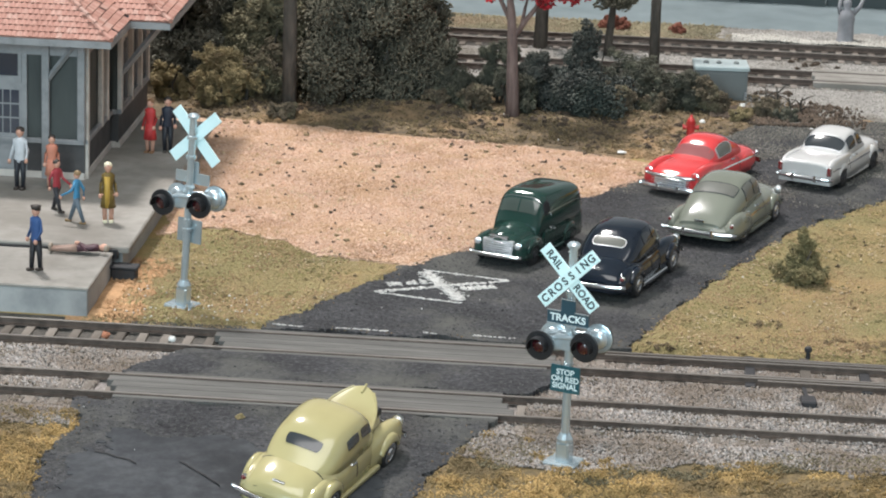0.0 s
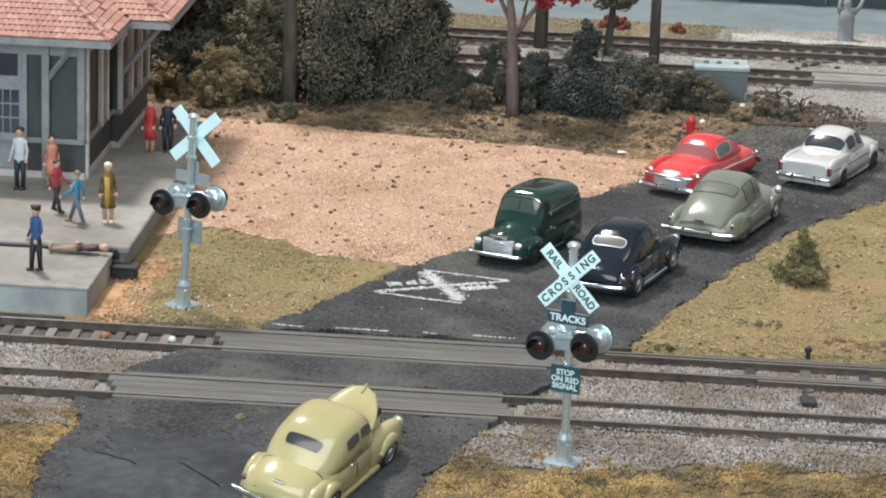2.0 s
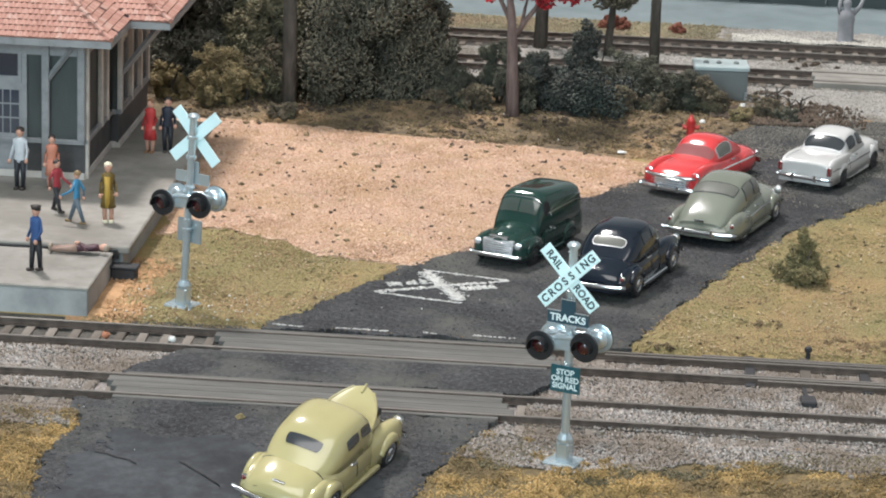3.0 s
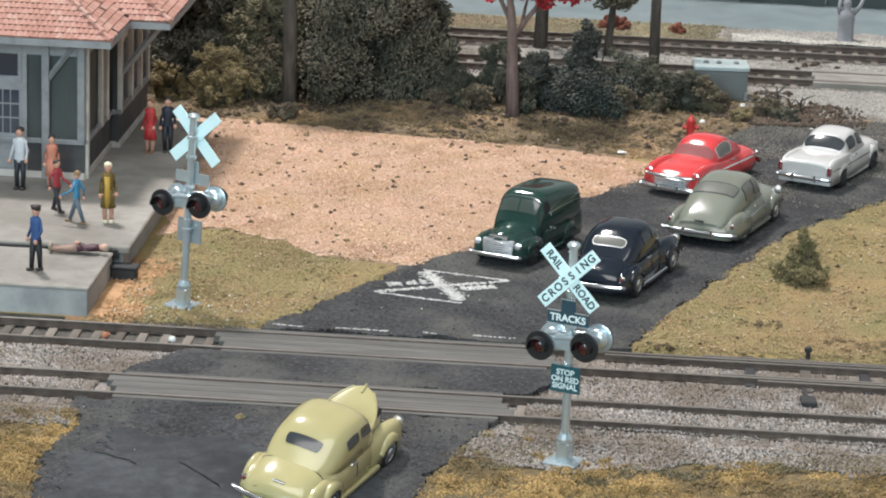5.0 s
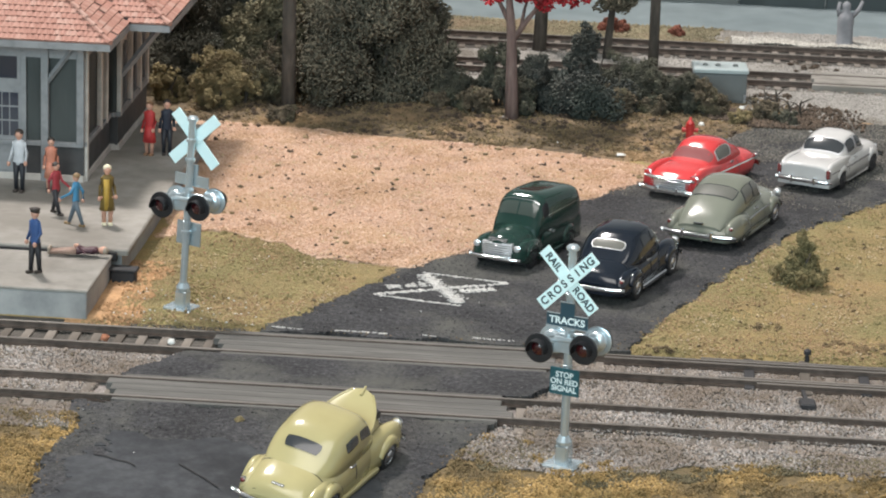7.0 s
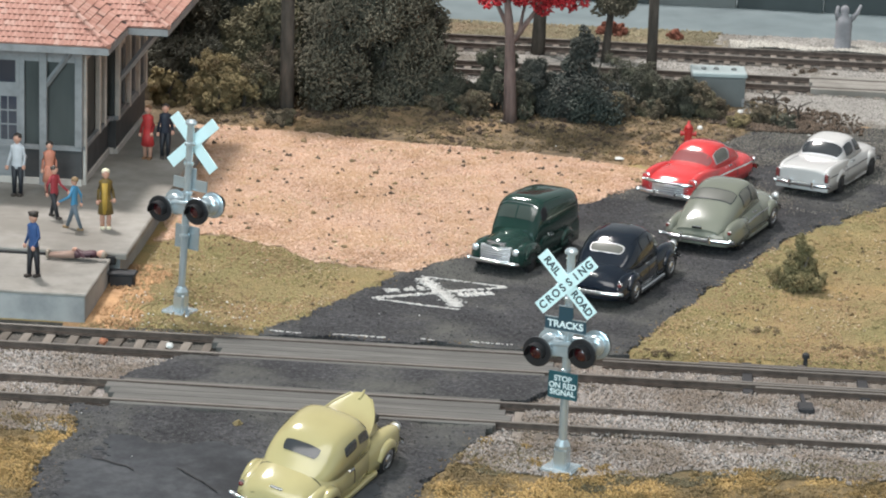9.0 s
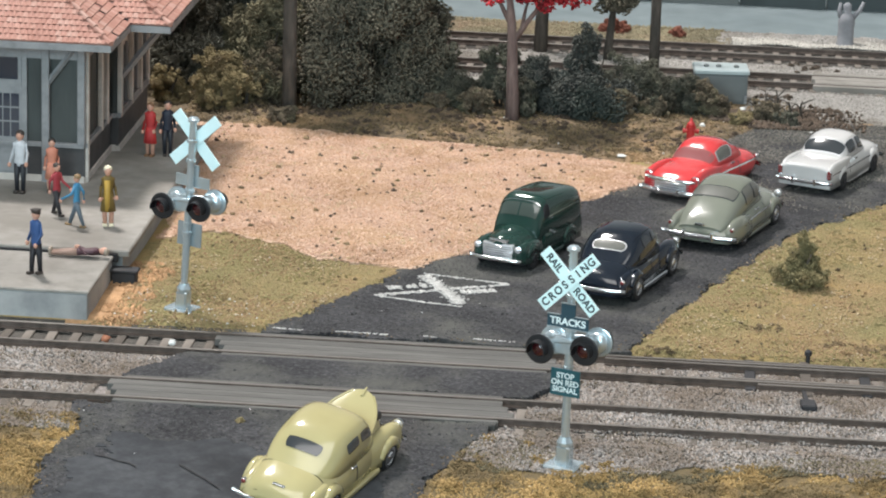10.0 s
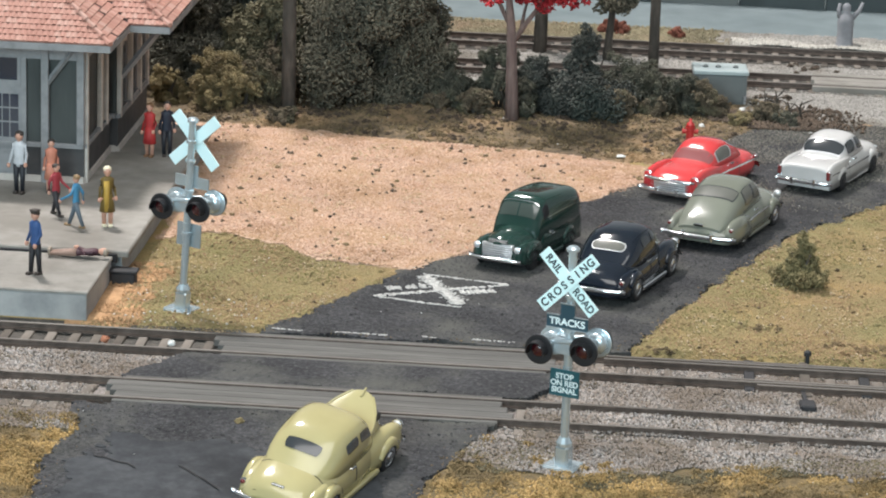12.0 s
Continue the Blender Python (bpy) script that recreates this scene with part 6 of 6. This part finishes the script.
# ---- planting ----
def leaf_cloud(blobs, n, size, knob=0.3):
    """Points on the knobs of a heap of uneven balls, for small leaf clumps: each ball carries many smaller knobs with gaps between."""
    vol = np.array([b[3] ** 2 for b in blobs], float)
    B = np.array(blobs, float)
    m = max(30, n // 70)
    own = RNG.choice(len(blobs), m, p=vol / vol.sum())
    e = RNG.normal(size=(m, 3))
    e[:, 2] += 0.25
    e /= np.linalg.norm(e, axis=1)[:, None]
    kr = B[own, 3] * knob * RNG.uniform(0.55, 1.35, m)
    kc = B[own, :3] + e * (B[own, 3] * RNG.uniform(0.5, 0.95, m))[:, None]
    pick = RNG.choice(m, n, p=kr ** 2 / (kr ** 2).sum())
    d = RNG.normal(size=(n, 3))
    d /= np.linalg.norm(d, axis=1)[:, None]
    p = kc[pick] + d * (kr[pick] * RNG.uniform(0.55, 1.08, n))[:, None]
    s = RNG.uniform(size[0], size[1], n)
    keep = p[:, 2] > 0
    return p[keep], s[keep]


def shrub(name, x, y, z, w, h, mat, label, seed, n=900, size=(0.7, 1.5), cone=False, depth=None, blob_n=0, blob_r=1.0):
    rnd = random.Random(seed)
    t = thing(name, x, y, z, rnd.uniform(0, 360), label, "shrub", "shrubs on the layout")
    if depth is None:
        depth = w
    blobs = []
    for i in range(blob_n or (16 if h < 30 else 34)):
        q = rnd.random() ** (0.8 if not cone else 1.2)
        spread = (1 - q) * 0.42 if cone else 0.36 * math.sqrt(max(0.05, 1 - (q * 1.7 - 0.7) ** 2 * 0.9))
        a = rnd.uniform(0, 6.283)
        k = math.sqrt(rnd.random())
        r = w * blob_r * rnd.uniform(0.13, 0.24) * (1 - 0.45 * q if cone else 1)
        blobs.append((math.cos(a) * w * spread * k, math.sin(a) * depth * spread * k, max(r * 0.6, q * (h - r)), r))
    p, s = leaf_cloud(blobs, int(n * 1.9), (size[0] * (0.66 if h < 30 else 0.85), size[1] * (0.74 if h < 30 else 0.95)), 0.36 if h < 30 else 0.42)
    part("foliage", bits_mesh(p, s * 1.15, mat, 0.8, 0.5, TETRA, TETRA_F, True), None, t)
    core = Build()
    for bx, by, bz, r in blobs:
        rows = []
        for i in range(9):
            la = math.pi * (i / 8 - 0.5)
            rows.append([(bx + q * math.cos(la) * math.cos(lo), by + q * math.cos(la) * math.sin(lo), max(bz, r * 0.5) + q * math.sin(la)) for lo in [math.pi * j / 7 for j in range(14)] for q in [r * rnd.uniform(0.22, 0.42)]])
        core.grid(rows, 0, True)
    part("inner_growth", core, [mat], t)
    for i in range(3):
        a = i * 2.1 + seed
        stem = Build().tube([(0.6 * math.cos(a), 0.6 * math.sin(a), -1.5), (w * 0.12 * math.cos(a), w * 0.12 * math.sin(a), h * 0.35), (w * 0.2 * math.cos(a + 0.3), w * 0.2 * math.sin(a + 0.3), h * 0.6)], [0.8, 0.6, 0.3], 6)
        part("stem", stem, [M["bark"]], t)
    return t


def G(x, y):
    return float(height(x, y))


SHRUBS = [  # x, y, width, height, kind, seed, count, cone
    (-45, 205, 58, 74, "leaf_dark", 1, 7000, False), (-28, 214, 34, 60, "leaf_dark", 2, 3500, False), (-66, 222, 40, 62, "leaf_dark", 3, 3500, False),
    (-98, 226, 46, 66, "leaf_grey", 4, 4500, False), (-112, 252, 54, 76, "leaf_grey", 34, 3500, False), (-142, 244, 54, 72, "leaf_grey", 35, 3000, False), (-82, 250, 48, 80, "leaf_grey", 36, 3000, False), (-122, 222, 44, 58, "leaf_grey", 5, 4000, False), (-84, 206, 30, 40, "leaf_moss", 6, 2600, False), (-96, 210, 26, 34, "leaf_moss", 61, 2000, False),
    (-104, 188, 24, 22, "leaf_olive", 7, 1700, False), (-92, 184, 18, 15, "leaf_olive", 8, 1200, False), (-124, 196, 18, 16, "leaf_olive", 9, 1000, False), (-100, 180, 14, 12, "leaf_olive", 19, 800, False),
    (-84, 193, 24, 22, "leaf_brown", 10, 1500, False), (-60, 190, 16, 13, "leaf_brown", 11, 900, False),
    (-14, 204, 24, 14, "leaf_sage", 12, 1500, False), (4, 208, 17, 26, "leaf_sage", 13, 1700, False), (19, 202, 24, 23, "leaf_pine", 14, 1900, False),
    (37, 200, 36, 33, "leaf_pine", 15, 3400, True), (46, 208, 26, 24, "leaf_sage", 16, 1700, False), (60, 214, 26, 20, "leaf_sage", 17, 1600, False),
    (73, 220, 22, 17, "leaf_sage", 18, 1300, False), (84, 220, 18, 13, "leaf_brown", 20, 1000, False), (10, 192, 22, 17, "leaf_sage", 21, 1300, False), (48, 192, 18, 13, "leaf_brown", 22, 900, False),
    (-3, 190, 16, 11, "leaf_brown", 24, 800, False), (-18, 192, 12, 7, "leaf_brown", 25, 500, False), (66, 204, 14, 9, "leaf_brown", 26, 600, False),
    (108, 214, 14, 9, "leaf_brown", 27, 500, False), (98, 205, 12, 6, "leaf_olive", 28, 400, False), (116, 208, 10, 7, "leaf_sage", 29, 350, False)]
KIND_WORDS = dict(leaf_dark="tall dark green foam foliage shrub", leaf_grey="bushy grey-green foam foliage shrub", leaf_olive="fluffy straw-olive foam bush", leaf_brown="low brownish foam foliage bush", leaf_moss="mossy brown-green foam foliage shrub", leaf_pine="dark blue-green foam foliage shrub", leaf_sage="dull sage-green foam foliage shrub")
for sx, sy, sw, sh, sk, ss, sn, sc in SHRUBS:
    shrub("shrub", sx, sy, G(sx, sy) - 0.4, sw * 1.1, sh * 1.08, M[sk], KIND_WORDS[sk], ss, int(sn * 4.2), (0.32, 0.7) if sh < 30 else (0.4, 0.95), sc)
shrub("small_bush", 115.2, -14.5, G(115.2, -14.5) - 0.2, 17.5, 18.5, M["leaf_bush"], "single small olive foam bush on the turf", 33, 4600, (0.3, 0.7), cone=True, blob_n=30, blob_r=1.4)
for sx, sy, sw, sh, ss in ((45, 372, 14, 6, 41), (72, 368, 10, 4.5, 42)):
    shrub("rust_bush", sx, sy, G(sx, sy), sw, sh, M["leaf_rust"], "low rust-red foam bush behind the far track", ss, 2200, (0.4, 0.8))


def tree(name, x, y, path, radii, limbs, crown, leafmat, barkmat, label, seed, n=1500):
    t = thing(name, x, y, G(x, y) - 0.5, 0, label, "tree", "model trees")
    part("trunk", Build().tube(path, radii, 10), [M[barkmat]], t, "", True)
    for lp, lr in limbs:
        part("limb", Build().tube(lp, lr, 7), [M[barkmat]], t, "", True)
    if crown:
        p, s = leaf_cloud(crown, 2 * n, (0.6, 1.3), 0.5)
        part("crown", bits_mesh(p, s, M[leafmat], 0.7, 0.5, TETRA, TETRA_F), None, t)
    return t


tree("red_leaved_tree", 11.0, 183, [(0, 0, 0), (-0.6, 0, 14), (-1.2, 0, 30), (-2.0, 0, 40), (-3.5, 0, 52)], [2.7, 2.3, 1.9, 1.6, 0.9],
     [([(-1.2, 0, 30), (4, 1, 38), (9, 1, 45), (11, 1, 52)], [1.3, 1.0, 0.8, 0.5]), ([(-1.6, 0, 36), (-6, 1, 44), (-9, 2, 50)], [1.1, 0.8, 0.5]), ([(2, 0.5, 35), (3, 3, 42), (5, 4, 50)], [0.8, 0.6, 0.4])],
     [(-10, 0, 47.5, 4), (-4, 1, 47, 4.5), (3, 2, 46.5, 4), (10, 1, 47.5, 4), (19, 3, 47, 4.5), (24, 3, 49, 4), (-2, 2, 54, 7), (7, 1, 52, 6), (14, 3, 52, 7), (20, 5, 53, 6), (3, -2, 60, 9), (12, -1, 61, 9), (-5, 0, 58, 6)], "leaf_red", "pink_bark", "bare-trunked model tree with red foliage", 3, 5200)
tree("dark_trunk_tree", 14.2, 322, [(0, 0, 0), (0.3, 0, 20), (0.2, 0, 45), (0, 0, 60)], [3.0, 2.7, 2.4, 1.2], [], [(0, 0, 55, 8), (6, 2, 60, 8), (-6, 1, 58, 6)], "leaf_dark", "bark", "dark trunk of a model tree beyond the shrubs", 5, 1200)
tree("leafy_tree", 43.0, 312, [(0, 0, 0), (0.6, 0, 10), (1.8, 0, 24), (2.6, 0, 34)], [1.9, 1.7, 1.3, 0.7], [([(1.6, 0, 22), (-3, 0, 27), (-6, 0, 30)], [0.9, 0.6, 0.4])],
     [(2, 0, 27, 6), (-5, 1, 30, 5), (8, 0, 30, 5), (2, 0, 35, 7), (-3, 0, 23, 3), (9, 0, 25, 3)], "leaf_dark", "bark", "slender model tree with dark ragged crown", 6, 1500)
tree("big_dark_tree", -73.6, 174, [(0, 0, 0), (-0.3, 0, 25), (-0.4, 0, 50), (0, 0, 78)], [2.8, 2.7, 2.6, 2.2], [], [(-10, 8, 76, 9), (2, 10, 84, 10), (8, 4, 74, 7)], "leaf_dark", "bark", "tall dark model tree with straight trunk", 8, 3000)


def twigs():
    for i, (x, y, h) in enumerate(((112, 222, 11), (117, 216, 8), (104, 218, 7), (122, 224, 7), (108, 226, 9), (-20, 262, 13))):
        t = thing("dry_twig", x, y, G(x, y) - 0.3, i * 50, "bare dark dry twig standing in the gravel", "twig", "dry twigs")
        part("stem", Build().tube([(0, 0, 0), (0.6, 0, h * 0.5), (-0.4, 0.3, h)], [0.6, 0.45, 0.2], 6), [M["bark"]], t)
        for j in range(5):
            a = j * 1.7 + i
            z0 = h * (0.25 + 0.13 * j)
            part("branch", Build().tube([(0.3, 0, z0), (2.5 * math.cos(a), 2.5 * math.sin(a), z0 + 1.6), (4.6 * math.cos(a + 0.3), 4.6 * math.sin(a + 0.3), z0 + 2.2)], [0.35, 0.28, 0.12], 5), [M["bark"]], t)


twigs()


def pole(x, y, h, r, label):
    t = thing("utility_pole", x, y, G(x, y) - 0.5, 0, label, "pole", "utility poles")
    part("shaft", Build().tube([(0, 0, 0), (-0.3, 0, h * 0.5), (-0.6, 0, h)], [r, r * 0.92, r * 0.8], 12), [M["bark"]], t, "", True)
    part("cross_arm", Build().box(-11, 11, -1.0, 0.2, h - 8, h - 6.4, bev=0.2), [M["bark"]], t)
    for x0 in (-10, -6, 6, 10):
        part("insulator", Build().lathe([(0.5, h - 6.4), (0.8, h - 5.8), (0.5, h - 4.6)], 8, turn=Matrix.Translation((x0, -0.4, 0))), [M["utility_lid"]], t)


pole(63.2, 258, 75, 2.2, "weathered brown wooden utility pole behind the shrubs")


# ---- small trackside things ----
def hydrant():
    t = thing("fire_hydrant", 78.9, 172, G(78.9, 172) - 0.2, 0, "small red cast fire hydrant among the weeds", "hydrant")
    part("barrel", Build().lathe([(2.1, 0), (2.1, 0.6), (1.5, 0.8), (1.5, 5.2), (1.9, 5.4), (1.9, 6.0)], 14), [M["red_iron"]], t)
    part("bonnet", Build().lathe([(1.7, 6.0), (1.5, 7.0), (0.9, 7.8), (0.5, 8.0), (0.5, 9.0), (0.2, 9.1)], 14), [M["red_iron"]], t, "", True)
    for s in (-1, 1):
        part("nozzle", Build().lathe([(0.8, 1.2), (0.8, 2.4), (1.0, 2.5), (1.0, 3.0)], 10, turn=Matrix.Translation((0, 0, 4.2)) @ Matrix.Rotation(radians(90 * s), 4, "Y")), [M["red_iron"]], t)


hydrant()


def relay_box():
    t = thing("relay_cabinet", 90.4, 240, -0.8, 4, "grey equipment cabinet with pale lid by the siding", "cabinet")
    part("body", Build().box(-10.5, 10.5, 0, 14, 0, 12.5, bev=0.4), [M["utility"]], t)
    lid = part("lid", Build().box(-11.0, 11.0, -0.5, 14.5, 12.5, 14.2, bev=0.5), [M["utility_lid"]], t, "pale blue-grey lid")
    for x in (-6, -1, 6):
        part("vent", Build().lathe([(1.1, 14.2), (1.1, 14.8), (0.6, 15.2)], 10, turn=Matrix.Translation((x, 6, 0))), [M["utility"]], lid)
    part("door_panel", Build().box(-9, 9, -0.35, 0, 1.5, 11.5, bev=0.1), [M["utility"]], t)
    part("leg", Build().box(9.3, 10.4, -0.8, 0, -0.5, 4, bev=0.1), [M["trim"]], t, "pale corner stake")


relay_box()


def statue():
    t = Build().lathe([(4.2, 0), (4.2, 2), (3.6, 3), (3.4, 9), (3.7, 12), (3.0, 15), (1.6, 16.2), (1.9, 18), (1.8, 19.6), (0.5, 20.6)], 14, 0, Matrix.Diagonal((1, 0.8, 1, 1)))
    t.tube([(2.6, 0, 14), (5.5, 0, 17.5), (6.8, 0, 21)], [1.2, 0.9, 0.7], 8).tube([(-2.6, 0, 14), (-3.4, 0, 17.0), (-3.0, 0, 20.2)], [1.2, 0.9, 0.7], 8)
    ob = new("statue", t.mesh([M["statue"]], True))
    ob.matrix_basis = pose(144.7 * MM, 362 * MM, -0.8 * MM)
    tagged(ob, "pale grey plaster statue with raised arms beside the far track", "statue")


statue()


def yard_slab():
    t = thing("yard_crossing_slab", 0, 0, 0, 0, "pale grey weathered crossing slab on the siding", "crossing", kind="structure")
    for i, (y0, y1) in enumerate(((270.5, 273.2), (276.2, 282.8), (283.2, 289.8), (292.6, 296.5))):
        part("plank", Build().box(128 + (i % 2), 230, y0, y1, -1.6, 2.2, bev=0.2), [M["concrete"]], t)


yard_slab()


def small_finds():
    for i, (x, y) in enumerate(((54, 141), (22, 70), (86, 172))):
        t = thing("paper_scrap", x, y, G(x, y) * 0.35 + 0.75, i * 40, "crumpled pale paper scrap on the ground", "litter", "paper scraps")
        part("sheet", Build().add([(-1.6, -0.9, 0), (1.6, -0.8, 0.2), (1.7, 0.9, 0), (-1.5, 1.0, 0.3), (0, 0, 0.7), (-1.6, -0.9, -0.3), (1.6, -0.8, -0.1), (1.7, 0.9, -0.3), (-1.5, 1.0, 0)], [(0, 1, 4), (1, 2, 4), (2, 3, 4), (3, 0, 4), (8, 7, 6, 5), (0, 5, 6, 1), (1, 6, 7, 2), (2, 7, 8, 3), (3, 8, 5, 0)]), [M["specks"]], t)
    for i, (x, y) in enumerate(((-40, -177),)):
        p, sz = leaf_cloud([(0, 0, 0.4, 1.1), (0.9, 0.3, 0.2, 0.8), (-0.7, 0.4, 0.2, 0.7)], 160, (0.18, 0.36))
        t = thing("grass_tuft", x, y, float(road_z(x, y)) - 0.1, i * 70, "small golden foam tuft growing through the asphalt", "grass tuft", "grass tufts")
        part("tuft", bits_mesh(p, sz, M["turf_bits"], 0.8, 0.5), None, t)


small_finds()


def pebbles():
    """Single stones that lie about."""
    rnd = random.Random(9)
    for x, y, r, m, label in ((-69.8, -110.2, 1.3, "specks", "white pebble lying between the rails"),
                              (-89.5, -110.1, 1.5, "rust_stone", "rust-orange pebble lying between the rails"),
                              (83.3, 198.6, 1.3, "specks", "white stone in the weeds beside the hydrant"),
                              (125.1, 196.8, 1.2, "specks", "white stone at the edge of the road"),
                              (99.1, 230.8, 1.4, "specks", "white scrap at the foot of the cabinet")):
        t = thing("pebble", x, y, max(G(x, y), -0.9) + 0.3 * r, 0, label, "stone", "pebbles")
        rows = [[(q * math.cos(la) * math.cos(lo), q * math.cos(la) * math.sin(lo), 0.75 * q * math.sin(la)) for lo in [math.pi * j / 4 for j in range(8)] for q in [r * rnd.uniform(0.8, 1.1)]] for la in [math.pi * (i / 5 - 0.5) for i in range(6)]]
        part("stone", Build().grid(rows, 0, True), [M[m]], t)


pebbles()
shrub("brush_pile", -76, 167, G(-76, 167) - 0.3, 17, 4.5, M["leaf_brown"], "low grey-brown brush pile at the edge of the lot", 51, 1500, (0.3, 0.8))


# ---- the locomotive that runs through on the back track ----
def locomotive():
    t = thing("locomotive", 359, 335, 2.5, 0, "yellow diesel locomotive with dark underframe running along the back track", "locomotive")
    L2 = 102.5
    part("car_body", Build().box(-L2 + 5, L2 - 5, -16.5, 16.5, 17, 50, bev=1.6), [M["yellow_loco"]], t, "armour yellow body")
    part("roof", Build().box(-L2 + 6, L2 - 6, -14.5, 14.5, 50, 53, bev=1.4), [M["under"]], t, "dark grey roof")
    part("frame", Build().box(-L2 + 2, L2 - 2, -15.5, 15.5, 10.5, 17, bev=0.5), [M["under"]], t)
    part("nose_apron", Build().box(-L2 + 4, -L2 + 36, -16.2, 16.2, 12, 17, bev=0.6), [M["yellow_loco"]], t, "armour yellow apron under the cab")
    part("fuel_tank", Build().box(-6, 34, -13, 13, 3.0, 10.5, bev=1.5), [M["under"]], t)
    for i in range(7):
        part("side_grille", Build().box(-70 + i * 20, -62 + i * 20, -16.9, -16.4, 34, 42, bev=0.2), [M["under"]], t)
    part("number_plate_bar", Build().box(50, 60, -16.8, -16.4, 18, 20), [M["under"]], t)
    for cx in (-66, 66):
        tr = part("truck", Build().box(cx - 24, cx + 24, -11.5, 11.5, 4.5, 9.5, bev=0.8).box(cx - 20, cx + 20, -12.5, -10.5, 3.0, 7.0, bev=0.5), [M["under"]], t)
        for k in (-15, 0, 15):
            for s in (-1, 1):
                m = Matrix.Translation((cx + k, s * 8.2, 5.6)) @ Matrix.Rotation(radians(90), 4, "X")
                part("wheel", Build().lathe([(5.6, -1.4), (5.6, 1.0), (6.1, 1.1), (6.1, 1.4)] if s > 0 else [(6.1, -1.4), (6.1, -1.1), (5.6, -1.0), (5.6, 1.4)], 20, turn=m), [M["rail"]], tr)
    for s in (-1, 1):
        part("pilot", Build().box(s * L2 - (4 if s > 0 else 0), s * L2 + (0 if s > 0 else 4), -14, 14, 2.5, 14, bev=0.6), [M["under"]], t)
        part("coupler", Build().box(min(s * L2, s * (L2 + 6)), max(s * L2, s * (L2 + 6)), -1.6, 1.6, 8, 11, bev=0.4), [M["rail"]], t)
        part("hand_rail", Build().tube([(s * (L2 - 1), -14.5, 10), (s * (L2 - 1), -14.5, 30)], 0.4, 6), [M["trim"]], t)
    return t


loco = locomotive()


# ---- what moves ----
def motions():
    """The locomotive runs from beyond one end of the view past the other, and halts out of sight."""
    rows = [(0.5 * i, pose((359 - 265 * 0.5 * i) * MM, 0.335, 0.0025)) for i in range(7)]
    rows += [(4.0, pose(-0.620, 0.335, 0.0025)), (5.0, pose(-0.660, 0.335, 0.0025)), (12.0, pose(-0.660, 0.335, 0.0025))]
    walk(loco, rows)


motions()
